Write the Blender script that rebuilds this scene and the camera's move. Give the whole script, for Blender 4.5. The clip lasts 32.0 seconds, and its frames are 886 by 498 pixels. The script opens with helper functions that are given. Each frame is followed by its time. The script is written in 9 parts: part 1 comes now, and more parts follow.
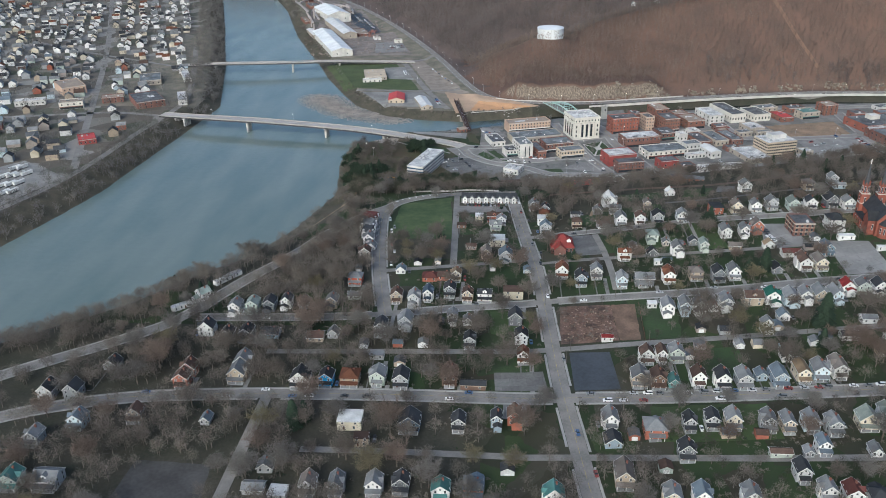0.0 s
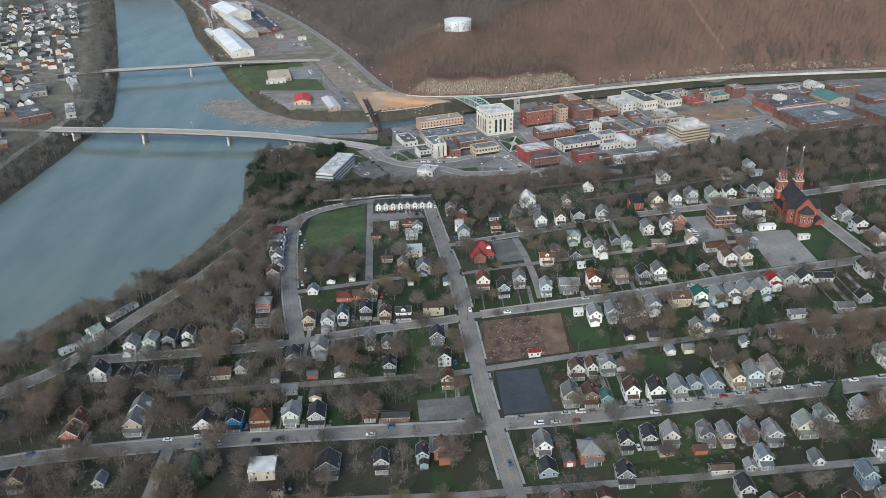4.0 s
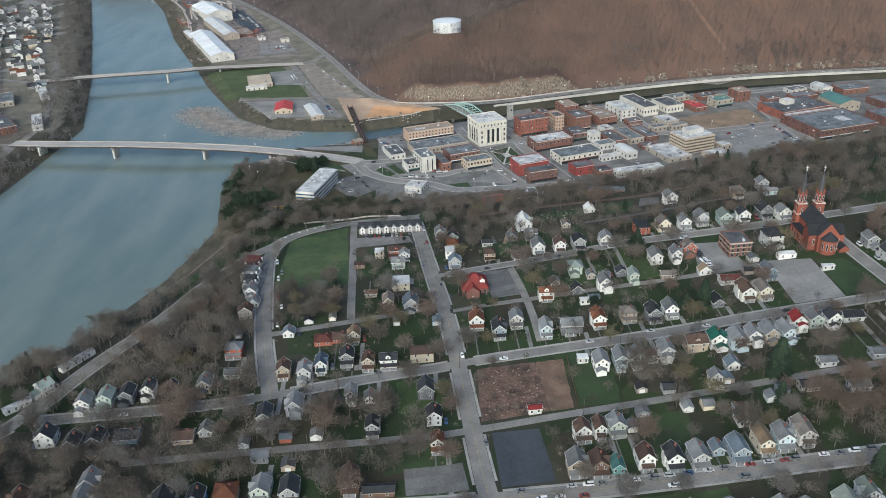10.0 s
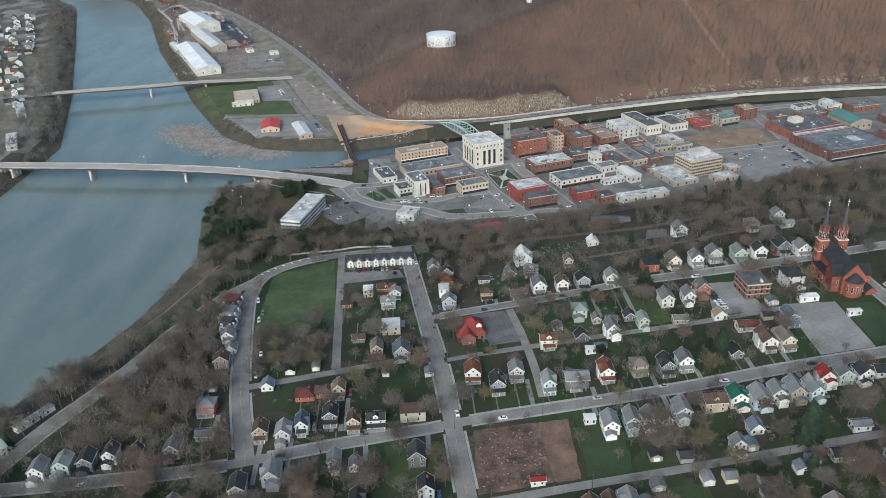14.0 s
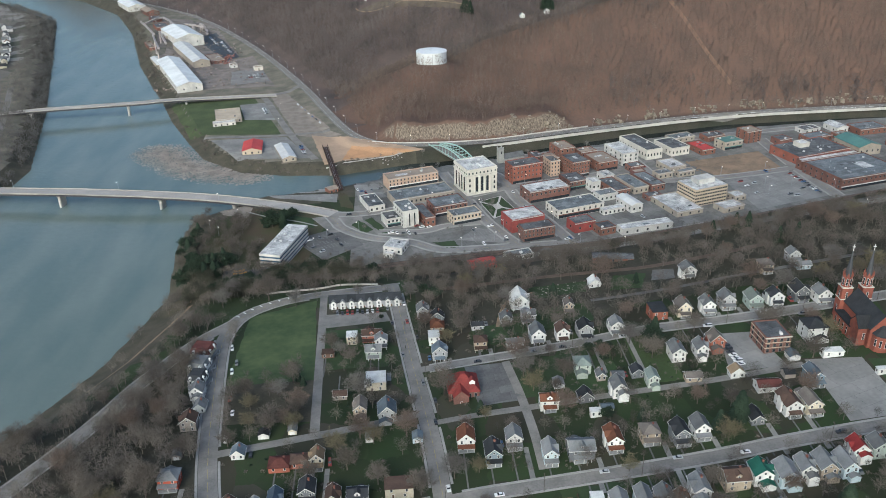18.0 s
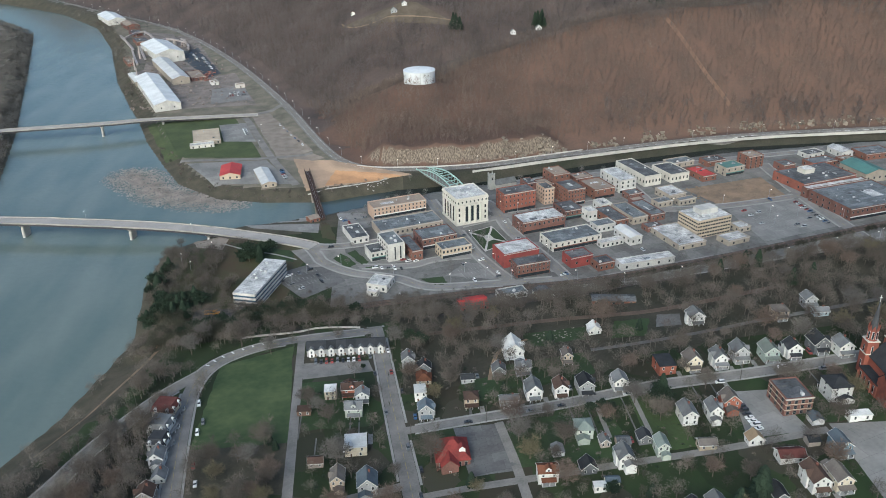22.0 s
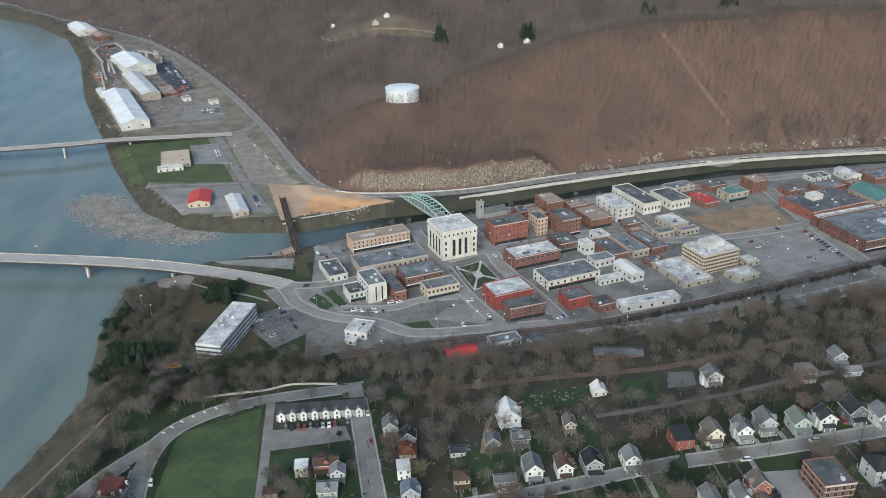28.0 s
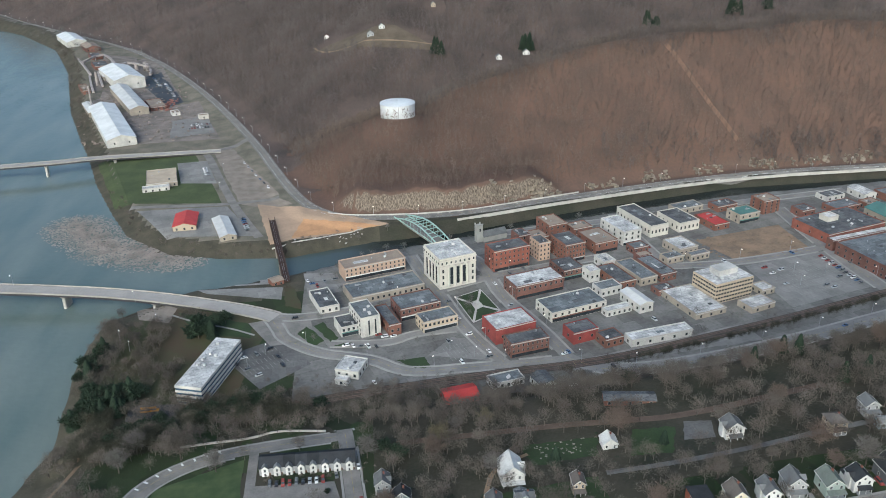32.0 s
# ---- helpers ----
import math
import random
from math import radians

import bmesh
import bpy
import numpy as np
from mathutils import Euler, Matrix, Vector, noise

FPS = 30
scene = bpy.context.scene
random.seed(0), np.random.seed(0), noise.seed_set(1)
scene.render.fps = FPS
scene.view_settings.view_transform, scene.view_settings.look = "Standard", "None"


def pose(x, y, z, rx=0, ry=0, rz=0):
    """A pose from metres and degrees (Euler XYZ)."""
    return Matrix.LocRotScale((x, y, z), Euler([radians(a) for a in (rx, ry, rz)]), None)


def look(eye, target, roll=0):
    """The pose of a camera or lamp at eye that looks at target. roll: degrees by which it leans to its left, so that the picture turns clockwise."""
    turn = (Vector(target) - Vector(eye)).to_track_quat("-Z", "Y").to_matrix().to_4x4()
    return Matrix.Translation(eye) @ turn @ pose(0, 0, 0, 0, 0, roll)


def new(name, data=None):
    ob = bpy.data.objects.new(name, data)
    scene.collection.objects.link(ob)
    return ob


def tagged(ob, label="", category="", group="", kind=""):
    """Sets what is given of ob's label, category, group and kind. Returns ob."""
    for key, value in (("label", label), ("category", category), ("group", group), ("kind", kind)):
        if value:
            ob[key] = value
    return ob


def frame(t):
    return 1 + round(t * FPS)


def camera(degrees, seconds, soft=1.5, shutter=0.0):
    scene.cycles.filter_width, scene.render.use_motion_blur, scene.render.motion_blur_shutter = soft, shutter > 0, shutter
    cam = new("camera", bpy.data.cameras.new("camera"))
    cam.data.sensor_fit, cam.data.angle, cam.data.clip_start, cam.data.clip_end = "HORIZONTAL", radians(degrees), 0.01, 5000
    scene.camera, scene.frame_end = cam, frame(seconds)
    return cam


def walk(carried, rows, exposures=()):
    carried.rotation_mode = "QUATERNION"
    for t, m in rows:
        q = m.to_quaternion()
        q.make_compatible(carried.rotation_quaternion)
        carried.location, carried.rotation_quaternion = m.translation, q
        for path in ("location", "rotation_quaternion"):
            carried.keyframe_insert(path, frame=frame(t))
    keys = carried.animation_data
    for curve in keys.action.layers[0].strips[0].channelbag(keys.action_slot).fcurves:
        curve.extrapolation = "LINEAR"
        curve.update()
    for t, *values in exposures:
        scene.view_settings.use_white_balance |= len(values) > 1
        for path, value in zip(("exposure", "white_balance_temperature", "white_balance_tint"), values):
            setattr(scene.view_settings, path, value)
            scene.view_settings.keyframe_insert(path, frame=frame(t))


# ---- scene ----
# ---- the flight ----
cam = camera(56.4, 32.0, soft=0.95)
walk(cam, [
    (0.0, pose(-14.96, -0.02, 291.56, 64.498, 0.440, 4.203)),
    (0.5, pose(-14.51, 3.96, 291.39, 64.488, 0.466, -0.134)),
    (1.0, pose(-14.02, 8.21, 291.29, 64.424, 0.636, -1.563)),
    (1.5, pose(-13.48, 12.64, 291.24, 64.302, 0.796, -1.845)),
    (2.0, pose(-12.90, 17.17, 291.22, 64.171, 0.935, -1.972)),
    (2.5, pose(-12.32, 21.75, 291.24, 64.044, 1.062, -2.024)),
    (3.0, pose(-11.79, 26.36, 291.32, 63.912, 1.141, -2.058)),
    (3.5, pose(-11.29, 31.01, 291.40, 63.806, 1.233, -2.097)),
    (5.5, pose(-9.30, 49.82, 291.46, 63.470, 1.520, -2.370)),
    (6.0, pose(-8.85, 54.44, 291.55, 63.408, 1.588, -2.453)),
    (6.5, pose(-8.43, 59.03, 291.75, 63.345, 1.601, -2.501)),
    (7.0, pose(-8.05, 63.58, 292.01, 63.296, 1.663, -2.577)),
    (7.5, pose(-7.70, 68.11, 292.21, 63.269, 1.669, -2.632)),
    (8.0, pose(-7.32, 72.69, 292.32, 63.251, 1.693, -2.683)),
    (8.5, pose(-6.94, 77.33, 292.34, 63.236, 1.705, -2.728)),
    (9.0, pose(-6.57, 82.04, 292.29, 63.234, 1.717, -2.777)),
    (9.5, pose(-6.24, 86.85, 292.22, 63.182, 1.692, -2.826)),
    (10.0, pose(-5.89, 91.83, 292.18, 63.179, 1.687, -2.868)),
    (10.5, pose(-5.46, 97.03, 292.19, 63.222, 1.700, -2.914)),
    (11.0, pose(-4.97, 102.40, 292.28, 63.262, 1.698, -2.953)),
    (11.5, pose(-4.51, 107.88, 292.49, 63.287, 1.691, -2.996)),
    (12.0, pose(-4.11, 113.48, 292.81, 63.307, 1.682, -3.047)),
    (12.5, pose(-3.73, 119.27, 293.09, 63.346, 1.686, -3.098)),
    (13.0, pose(-3.32, 125.23, 293.21, 63.388, 1.646, -3.120)),
    (13.5, pose(-2.89, 131.29, 293.21, 63.441, 1.619, -3.149)),
    (14.0, pose(-2.48, 137.35, 293.25, 63.490, 1.603, -3.209)),
    (14.5, pose(-2.09, 143.33, 293.40, 63.542, 1.572, -3.258)),
    (16.5, pose(-0.67, 166.78, 294.40, 63.780, 1.390, -3.521)),
    (17.0, pose(-0.40, 172.61, 294.35, 63.852, 1.330, -3.619)),
    (17.5, pose(-0.15, 178.49, 294.20, 63.934, 1.288, -3.709)),
    (18.0, pose(0.22, 184.48, 294.04, 64.006, 1.236, -3.787)),
    (18.5, pose(0.73, 190.48, 293.90, 64.107, 1.163, -3.876)),
    (19.0, pose(1.30, 196.38, 293.75, 64.200, 1.137, -3.978)),
    (19.5, pose(1.82, 202.13, 293.57, 64.302, 1.094, -4.053)),
    (20.0, pose(2.26, 207.80, 293.42, 64.384, 1.065, -4.169)),
    (20.5, pose(2.75, 213.46, 293.36, 64.488, 1.024, -4.240)),
    (21.0, pose(3.32, 219.14, 293.43, 64.578, 0.974, -4.316)),
    (21.5, pose(3.90, 224.88, 293.57, 64.637, 0.932, -4.392)),
    (22.0, pose(4.42, 230.69, 293.71, 64.680, 0.897, -4.451)),
    (22.5, pose(4.92, 236.63, 293.79, 64.728, 0.891, -4.550)),
    (23.0, pose(5.39, 242.75, 293.73, 64.786, 0.858, -4.622)),
    (23.5, pose(5.81, 248.98, 293.50, 64.854, 0.859, -4.718)),
    (24.0, pose(6.20, 255.13, 293.19, 64.971, 0.860, -4.816)),
    (24.5, pose(6.64, 260.96, 292.90, 65.043, 0.836, -4.922)),
    (25.0, pose(7.14, 266.32, 292.67, 65.011, 0.810, -5.023)),
    (25.5, pose(7.56, 271.23, 292.48, 65.022, 0.788, -5.100)),
    (26.0, pose(7.81, 275.72, 292.36, 65.055, 0.770, -5.195)),
    (26.5, pose(8.00, 279.89, 292.38, 65.104, 0.720, -5.284)),
    (28.5, pose(8.76, 293.45, 293.50, 65.007, 0.529, -5.641)),
    (29.0, pose(8.97, 297.36, 293.75, 65.076, -1.030, -5.714)),
    (29.5, pose(9.25, 301.60, 293.96, 65.169, -4.298, -5.831)),
    (30.0, pose(9.80, 306.30, 294.12, 65.228, -1.175, -5.809)),
    (30.5, pose(10.64, 311.36, 294.25, 65.293, -4.412, -5.850)),
    (31.0, pose(11.64, 316.71, 294.36, 65.338, -3.692, -5.816)),
    (31.5, pose(12.60, 322.37, 294.39, 65.344, 0.159, -5.752)),
    (32.0, pose(13.33, 328.36, 294.25, 65.359, 0.838, -5.719)),
], exposures=[(0, 0.12, 5350, 3.5), (4, 0.12, 5450, 1.8), (32, 0.10, 5390, 0.5)])

# ---- overcast evening light ----
world = bpy.data.worlds.new("sky")
scene.world = world
world.use_nodes = True
wn = world.node_tree.nodes
sky = wn.new("ShaderNodeTexSky")
sky.sky_type = "NISHITA"
sky.sun_disc = False
sky.sun_elevation = radians(28)
sky.sun_rotation = radians(200)
sky.air_density, sky.dust_density, sky.ozone_density = 1.0, 7.0, 1.0
world.node_tree.links.new(sky.outputs[0], wn["Background"].inputs[0])
wn["Background"].inputs[1].default_value = 0.19
sun_data = bpy.data.lights.new("sun", "SUN")
sun_data.energy = 0.8
sun_data.angle = radians(25)
sun_data.color = (1.0, 0.98, 0.96)
sun = new("sun", sun_data)
sun.matrix_world = look((-150, -400, 320), (0, 0, 0))
scene.view_settings.exposure = 0.0

# ---- materials ----
MATS = {}


def material(name, base, dark=None, scale=1.0, fine=8.0, rough=0.85, metal=0.0, bump=0.3, per_object=0.0, spec=0.16, stretch=None):
    """A painted or natural surface: two colours mixed by coarse and fine noise, with relief; per_object shifts brightness from piece to piece."""
    if name in MATS:
        return MATS[name]
    m = bpy.data.materials.new(name)
    m.use_nodes = True
    nt = m.node_tree
    n, ln = nt.nodes, nt.links.new
    b = n["Principled BSDF"]
    b.inputs["Roughness"].default_value, b.inputs["Metallic"].default_value = rough, metal
    b.inputs["Specular IOR Level"].default_value = spec
    geo = n.new("ShaderNodeNewGeometry")
    mp = n.new("ShaderNodeMapping")
    ln(geo.outputs["Position"], mp.inputs["Vector"])
    if stretch:
        mp.inputs["Scale"].default_value = stretch
    a, c = n.new("ShaderNodeTexNoise"), n.new("ShaderNodeTexNoise")
    a.inputs["Scale"].default_value, a.inputs["Detail"].default_value = 0.12 * scale, 5
    c.inputs["Scale"].default_value, c.inputs["Detail"].default_value = fine * 0.12 * scale, 4
    ln(mp.outputs[0], a.inputs["Vector"])
    ln(mp.outputs[0], c.inputs["Vector"])
    add = n.new("ShaderNodeMath")
    add.operation = "MULTIPLY_ADD"
    ln(c.outputs[0], add.inputs[0])
    add.inputs[1].default_value = 0.5
    ln(a.outputs[0], add.inputs[2])
    ramp = n.new("ShaderNodeValToRGB")
    ramp.color_ramp.elements[0].position, ramp.color_ramp.elements[1].position = 0.55, 0.95
    d = dark or [v * 0.7 for v in base]
    ramp.color_ramp.elements[0].color, ramp.color_ramp.elements[1].color = (*d, 1), (*base, 1)
    ln(add.outputs[0], ramp.inputs[0])
    out = ramp.outputs[0]
    if per_object:
        info, hsv = n.new("ShaderNodeObjectInfo"), n.new("ShaderNodeHueSaturation")
        rng = n.new("ShaderNodeMapRange")
        rng.inputs["To Min"].default_value, rng.inputs["To Max"].default_value = 1 - per_object, 1 + per_object
        ln(info.outputs["Random"], rng.inputs["Value"])
        ln(rng.outputs[0], hsv.inputs["Value"])
        ln(out, hsv.inputs["Color"])
        out = hsv.outputs[0]
    ln(out, b.inputs["Base Color"])
    if bump:
        bp = n.new("ShaderNodeBump")
        bp.inputs["Strength"].default_value, bp.inputs["Distance"].default_value = bump, 0.15
        ln(c.outputs[0], bp.inputs["Height"])
        ln(bp.outputs[0], b.inputs["Normal"])
    MATS[name] = m
    return m


def add_patchwork(m, turn, w, h, strength, joint=0.05):
    """Sheets or repairs of slightly different tone, with thin dark joints."""
    n, ln = m.node_tree.nodes, m.node_tree.links.new
    b = n["Principled BSDF"]
    old = b.inputs["Base Color"].links[0].from_socket
    geo, mp, br, mix = [n.new("ShaderNode" + k) for k in ("NewGeometry", "Mapping", "TexBrick", "MixRGB")]
    ln(geo.outputs["Position"], mp.inputs["Vector"])
    mp.inputs["Rotation"].default_value = (0, 0, radians(-turn))
    ln(mp.outputs[0], br.inputs["Vector"])
    lo, hi = 1 - strength, 1 + 0.6 * strength
    br.inputs["Color1"].default_value, br.inputs["Color2"].default_value = (lo, lo, lo, 1), (hi, hi, hi, 1)
    br.inputs["Mortar"].default_value = (0.55, 0.55, 0.55, 1)
    br.inputs["Scale"].default_value, br.inputs["Mortar Size"].default_value = 1.0, joint
    br.inputs["Brick Width"].default_value, br.inputs["Row Height"].default_value = w, h
    mix.blend_type = "MULTIPLY"
    mix.inputs[0].default_value = 1.0
    ln(old, mix.inputs[1])
    ln(br.outputs["Color"], mix.inputs[2])
    ln(mix.outputs[0], b.inputs["Base Color"])


asphalt = material("asphalt", (0.245, 0.230, 0.212), (0.155, 0.147, 0.137), 0.9, 10)
asphalt_new = material("asphalt_new", (0.062, 0.068, 0.078), (0.04, 0.044, 0.05), 0.5, 10, rough=0.55)
asphalt_old = material("asphalt_old", (0.165, 0.16, 0.155), (0.10, 0.098, 0.097), 0.5, 10)
lot_grey = material("lot_grey", (0.255, 0.247, 0.235), (0.18, 0.175, 0.167), 0.5, 9)
concrete = material("concrete", (0.48, 0.46, 0.43), (0.36, 0.345, 0.325), 0.8, 10)
pavement_grey = material("pavement_grey", (0.33, 0.32, 0.30), (0.25, 0.242, 0.23), 0.8, 10)
gravel_mat = material("gravel", (0.25, 0.225, 0.20), (0.13, 0.115, 0.10), 0.8, 14, bump=0.8)
line_white = material("line_white", (0.75, 0.75, 0.73), None, 4, 8)
line_faded = material("line_faded", (0.38, 0.375, 0.36), None, 4, 8)
line_yellow = material("line_yellow", (0.40, 0.32, 0.15), None, 4, 8)
lawn = material("lawn", (0.046, 0.072, 0.031), (0.036, 0.048, 0.027), 0.5, 14, bump=0.6)
brown_grass = material("brown_grass", (0.092, 0.081, 0.060), (0.05, 0.048, 0.035), 0.7, 14, bump=0.6)
add_patchwork(lot_grey, 17, 13.0, 9.0, 0.13)
add_patchwork(asphalt_old, 4, 9.0, 7.0, 0.15)
dirt_orange = material("dirt_orange", (0.50, 0.29, 0.15), (0.36, 0.21, 0.12), 0.6, 8)
dirt_tan = material("dirt_tan", (0.265, 0.19, 0.13), (0.165, 0.125, 0.09), 0.7, 8)
rubble_mat = material("rubble", (0.175, 0.115, 0.09), (0.055, 0.042, 0.037), 1.3, 7, bump=1.0)

# ---- the lie of the land ----
RIGHT_BANK = [(-470, 340), (-420, 380), (-342, 439), (-286, 486), (-244, 543), (-220, 583), (-195, 638), (-173, 725), (-186, 815), (-182, 872),
              (-140, 902), (-90, 915), (-45, 930), (42, 966), (100, 982), (162, 1000), (217, 1012), (360, 1044), (531, 1062), (900, 1064)]
CREEK_NORTH = [(900, 1082), (531, 1081), (377, 1075), (243, 1045), (168, 1024), (93, 1000), (14, 990), (-60, 966)]
NORTH_BANK = [(-110, 970), (-159, 985), (-205, 1030), (-232, 1085), (-270, 1171), (-306, 1270), (-335, 1340), (-388, 1479), (-469, 1737), (-551, 1940), (-680, 2130), (-1000, 2420)]
LEFT_BANK = [(-1250, 2330), (-860, 2130), (-654, 1885), (-540, 1540), (-441, 1234), (-380, 1017), (-386, 908), (-395, 800), (-401, 718), (-414, 655), (-430, 590), (-600, 330)]
SHOAL = np.array([(-258, 1060), (-240, 1036), (-215, 1008), (-185, 990), (-152, 981)], float)
RIVER = np.array(RIGHT_BANK + CREEK_NORTH + NORTH_BANK + LEFT_BANK, float)
HILL_ROAD = np.array([(-1000, 2520), (-778, 2310), (-591, 2090), (-372, 1845), (-229, 1563), (-122, 1290), (-68, 1112), (-40, 1046), (0, 1019), (90, 1016),
                      (195, 1046), (377, 1087), (534, 1092), (900, 1094)], float)


def along(points, x, y):
    """The least distance from places to a line of points."""
    best = np.full(np.shape(x), 1e9)
    for (ax, ay), (bx, by) in zip(points[:-1], points[1:]):
        dx, dy = bx - ax, by - ay
        t = np.clip(((x - ax) * dx + (y - ay) * dy) / (dx * dx + dy * dy), 0, 1)
        best = np.minimum(best, np.hypot(x - ax - t * dx, y - ay - t * dy))
    return best


def inside(points, x, y):
    """Whether places lie in a polygon."""
    hit = np.zeros(np.shape(x), bool)
    for (ax, ay), (bx, by) in zip(points, np.roll(points, -1, 0)):
        if ay != by:
            hit ^= ((ay > y) != (by > y)) & (x < (bx - ax) * (y - ay) / (by - ay) + ax)
    return hit


def smooth(a, b, v):
    t = np.clip((v - a) / (b - a), 0, 1)
    return t * t * (3 - 2 * t)


def side_of_road(x, y):
    """True on the hill's side of the valley road."""
    poly = np.vstack([HILL_ROAD, [(900, 3500), (-1000, 3500)]])
    return inside(poly, x, y)


def height(x, y):
    x, y = np.asarray(x, float), np.asarray(y, float)
    terrace = 33 + 0.085 * np.maximum(x, 0) + 0.02 * np.minimum(x, 0) - 0.09 * np.maximum(0, y - 500 - 0.6 * np.maximum(x, 0))
    a = smooth(700, 736, y)
    z = np.maximum(terrace, 7) * (1 - a) + 8 * a
    z = np.where((y > 900) & (x < 0), 7, z)
    # the hills north of the valley road
    d = along(HILL_ROAD, x, y) - 13
    hill_side = side_of_road(x, y)
    crest = np.clip(48 + 0.22 * x, 8, 128) * smooth(-75, 35, x) + 10 * (1 - smooth(-75, 35, x))
    rise = np.clip(d / np.maximum(1235 - (1012 + 0.2 * np.clip(x, 0, 400)), 60), 0, 1)
    jag = d + 1.1 * np.sin(x * 0.31) + 0.7 * np.sin(x * 0.83 + 1.1)
    cliff = (19 + 1.6 * np.sin(x * 0.115 + 0.6) + 1.0 * np.sin(x * 0.37)) * smooth(-1, 6, jag) * smooth(-30, 5, x) * (1 - smooth(160, 215, x)) + 6 * smooth(0, 9, d) * smooth(300, 360, x)
    ridge = 10 + np.maximum((crest - 10) * rise ** 0.9, np.minimum(cliff, crest)) - 0.4 * np.maximum(0, y - 1250)
    back = np.minimum(10 + 0.42 * np.maximum(d, 0), 62 + 0.4 * (y - 1400)) 
    back = np.minimum(back, 210)
    hill = np.maximum(np.maximum(ridge, back), 10)
    hill = np.maximum(hill, 58 - 0.5 * np.maximum(0, np.hypot(x - 47.5, y - 1184) - 22))
    bumps = 5 * np.sin(x * 0.021 + 1.3 * np.sin(y * 0.013)) * np.sin(y * 0.018 + 0.7) * smooth(20, 90, d)
    z = np.where(hill_side, hill + bumps, z)
    shelf = 1 - smooth(9, 24, d + 13)
    z = np.where(hill_side, z, z * (1 - shelf) + 10 * shelf)
    # the far shore
    west = x < -360 - 0.0 * y
    z = np.where(west & ~hill_side, 11 + 0.05 * np.maximum(0, -x - 700), z)
    # the river bed and its banks
    e = along(np.vstack([RIVER, RIVER[:1]]), x, y)
    wet = inside(RIVER, x, y)
    bank = np.where(x < -330, 26.0, np.where(y < 700, 46.0, np.where(y < 890, 24.0, 8.0)))
    bank = np.where((y > 960) & (x < -60) & (x > -330), 22.0, bank)
    shore = smooth(0, 1, e / bank)
    z = np.where(wet, -np.minimum(3.0, 0.25 * e), np.minimum(z, 0.1 + shore * z + 0 * z))
    # the gravel bar off the point
    bar = 1 - smooth(6, 30, along(SHOAL, x, y))
    rough = 0.5 + 0.5 * np.sin(x * 0.41 + 2 * np.sin(y * 0.17)) * np.sin(y * 0.37 + 1.5 * np.sin(x * 0.13))
    return np.where(wet, z + bar * (np.minimum(3.0, 0.25 * e) - 0.32 + 0.5 * rough), z)


def spread(lo, hi, fine_lo, fine_hi, fine, coarse):
    return np.unique(np.round(np.concatenate([np.arange(lo, fine_lo, coarse), np.arange(fine_lo, fine_hi, fine), np.arange(fine_hi, hi + coarse, coarse)]), 2))


def ground_sheet():
    xs, ys = np.unique(np.concatenate([spread(-2600, 2600, -520, 560, 6, 65), np.arange(-1100, -520, 13.0)])), np.unique(np.concatenate([spread(-400, 3900, 240, 1640, 6, 50), np.arange(1002, 1122, 3), np.arange(1640, 2560, 13.0)]))
    gx, gy = np.meshgrid(xs, ys)
    gz = height(gx, gy)
    nx, ny = len(xs), len(ys)
    verts = np.stack([gx.ravel(), gy.ravel(), gz.ravel()], 1)
    i = (np.arange(ny - 1)[:, None] * nx + np.arange(nx - 1)[None]).ravel()
    faces = np.stack([i, i + 1, i + nx + 1, i + nx], 1)
    me = bpy.data.meshes.new("ground")
    me.from_pydata(verts.tolist(), [], faces.tolist())
    me.polygons.foreach_set("use_smooth", np.ones(len(faces), bool))
    ob = new("ground", me)
    cx, cy = gx.ravel()[i] + 3, gy.ravel()[i] + 3
    hill = side_of_road(cx, cy)
    dist = along(HILL_ROAD, cx, cy)
    shore = along(np.vstack([RIVER, RIVER[:1]]), cx, cy)
    index = np.zeros(len(faces), np.int32)
    index[hill] = 1
    index[hill & ((cy > 1252 + 9 * np.sin(cx * 0.05)) | (cx < -62 + 16 * np.sin(cy * 0.07) + 10 * np.sin(cy * 0.19)))] = 2
    index[~hill & (shore < 40)] = 3
    index[~hill & (cx < -365)] = 7
    index[~hill & (cx < -365) & (shore < 34)] = 3
    index[~hill & (cy > 612) & (cy < 745) & (cx > 8)] = 5
    index[~hill & (cx > -365) & (shore >= 40) & (((cx < -28 + 8 * np.sin(cy * 0.13)) & (cy < 346)) | ((cx < -128) & (cy < 432)) | ((cx < -92) & (cy > 472) & (cy < 572)))] = 5
    index[~hill & (cx > -560) & (cx < -30) & (cy > 975) & (shore > 20)] = 6
    index[~hill & (cy > 735) & (cx > -40) & (cy < np.interp(cx, [-45, 42, 162, 360, 531, 900], [930, 966, 1000, 1044, 1062, 1064])) & (shore > 6)] = 4
    index[~hill & (cy > 900) & (cy < 970) & (cx <= -40) & (cx > -300) & (shore > 30)] = 0
    creek = along(np.array(CREEK_NORTH, float), cx, cy)
    index[~hill & (cx > 20) & (creek < 16)] = 5
    for m in (yard, hill_floor, back_floor, brown_grass, town_floor, litter, verge, west_floor):
        me.materials.append(m)
    me.polygons.foreach_set("material_index", index)
    return tagged(ob, "hilly ground with lawns, brown leaf litter and river banks", "ground", kind="structure")


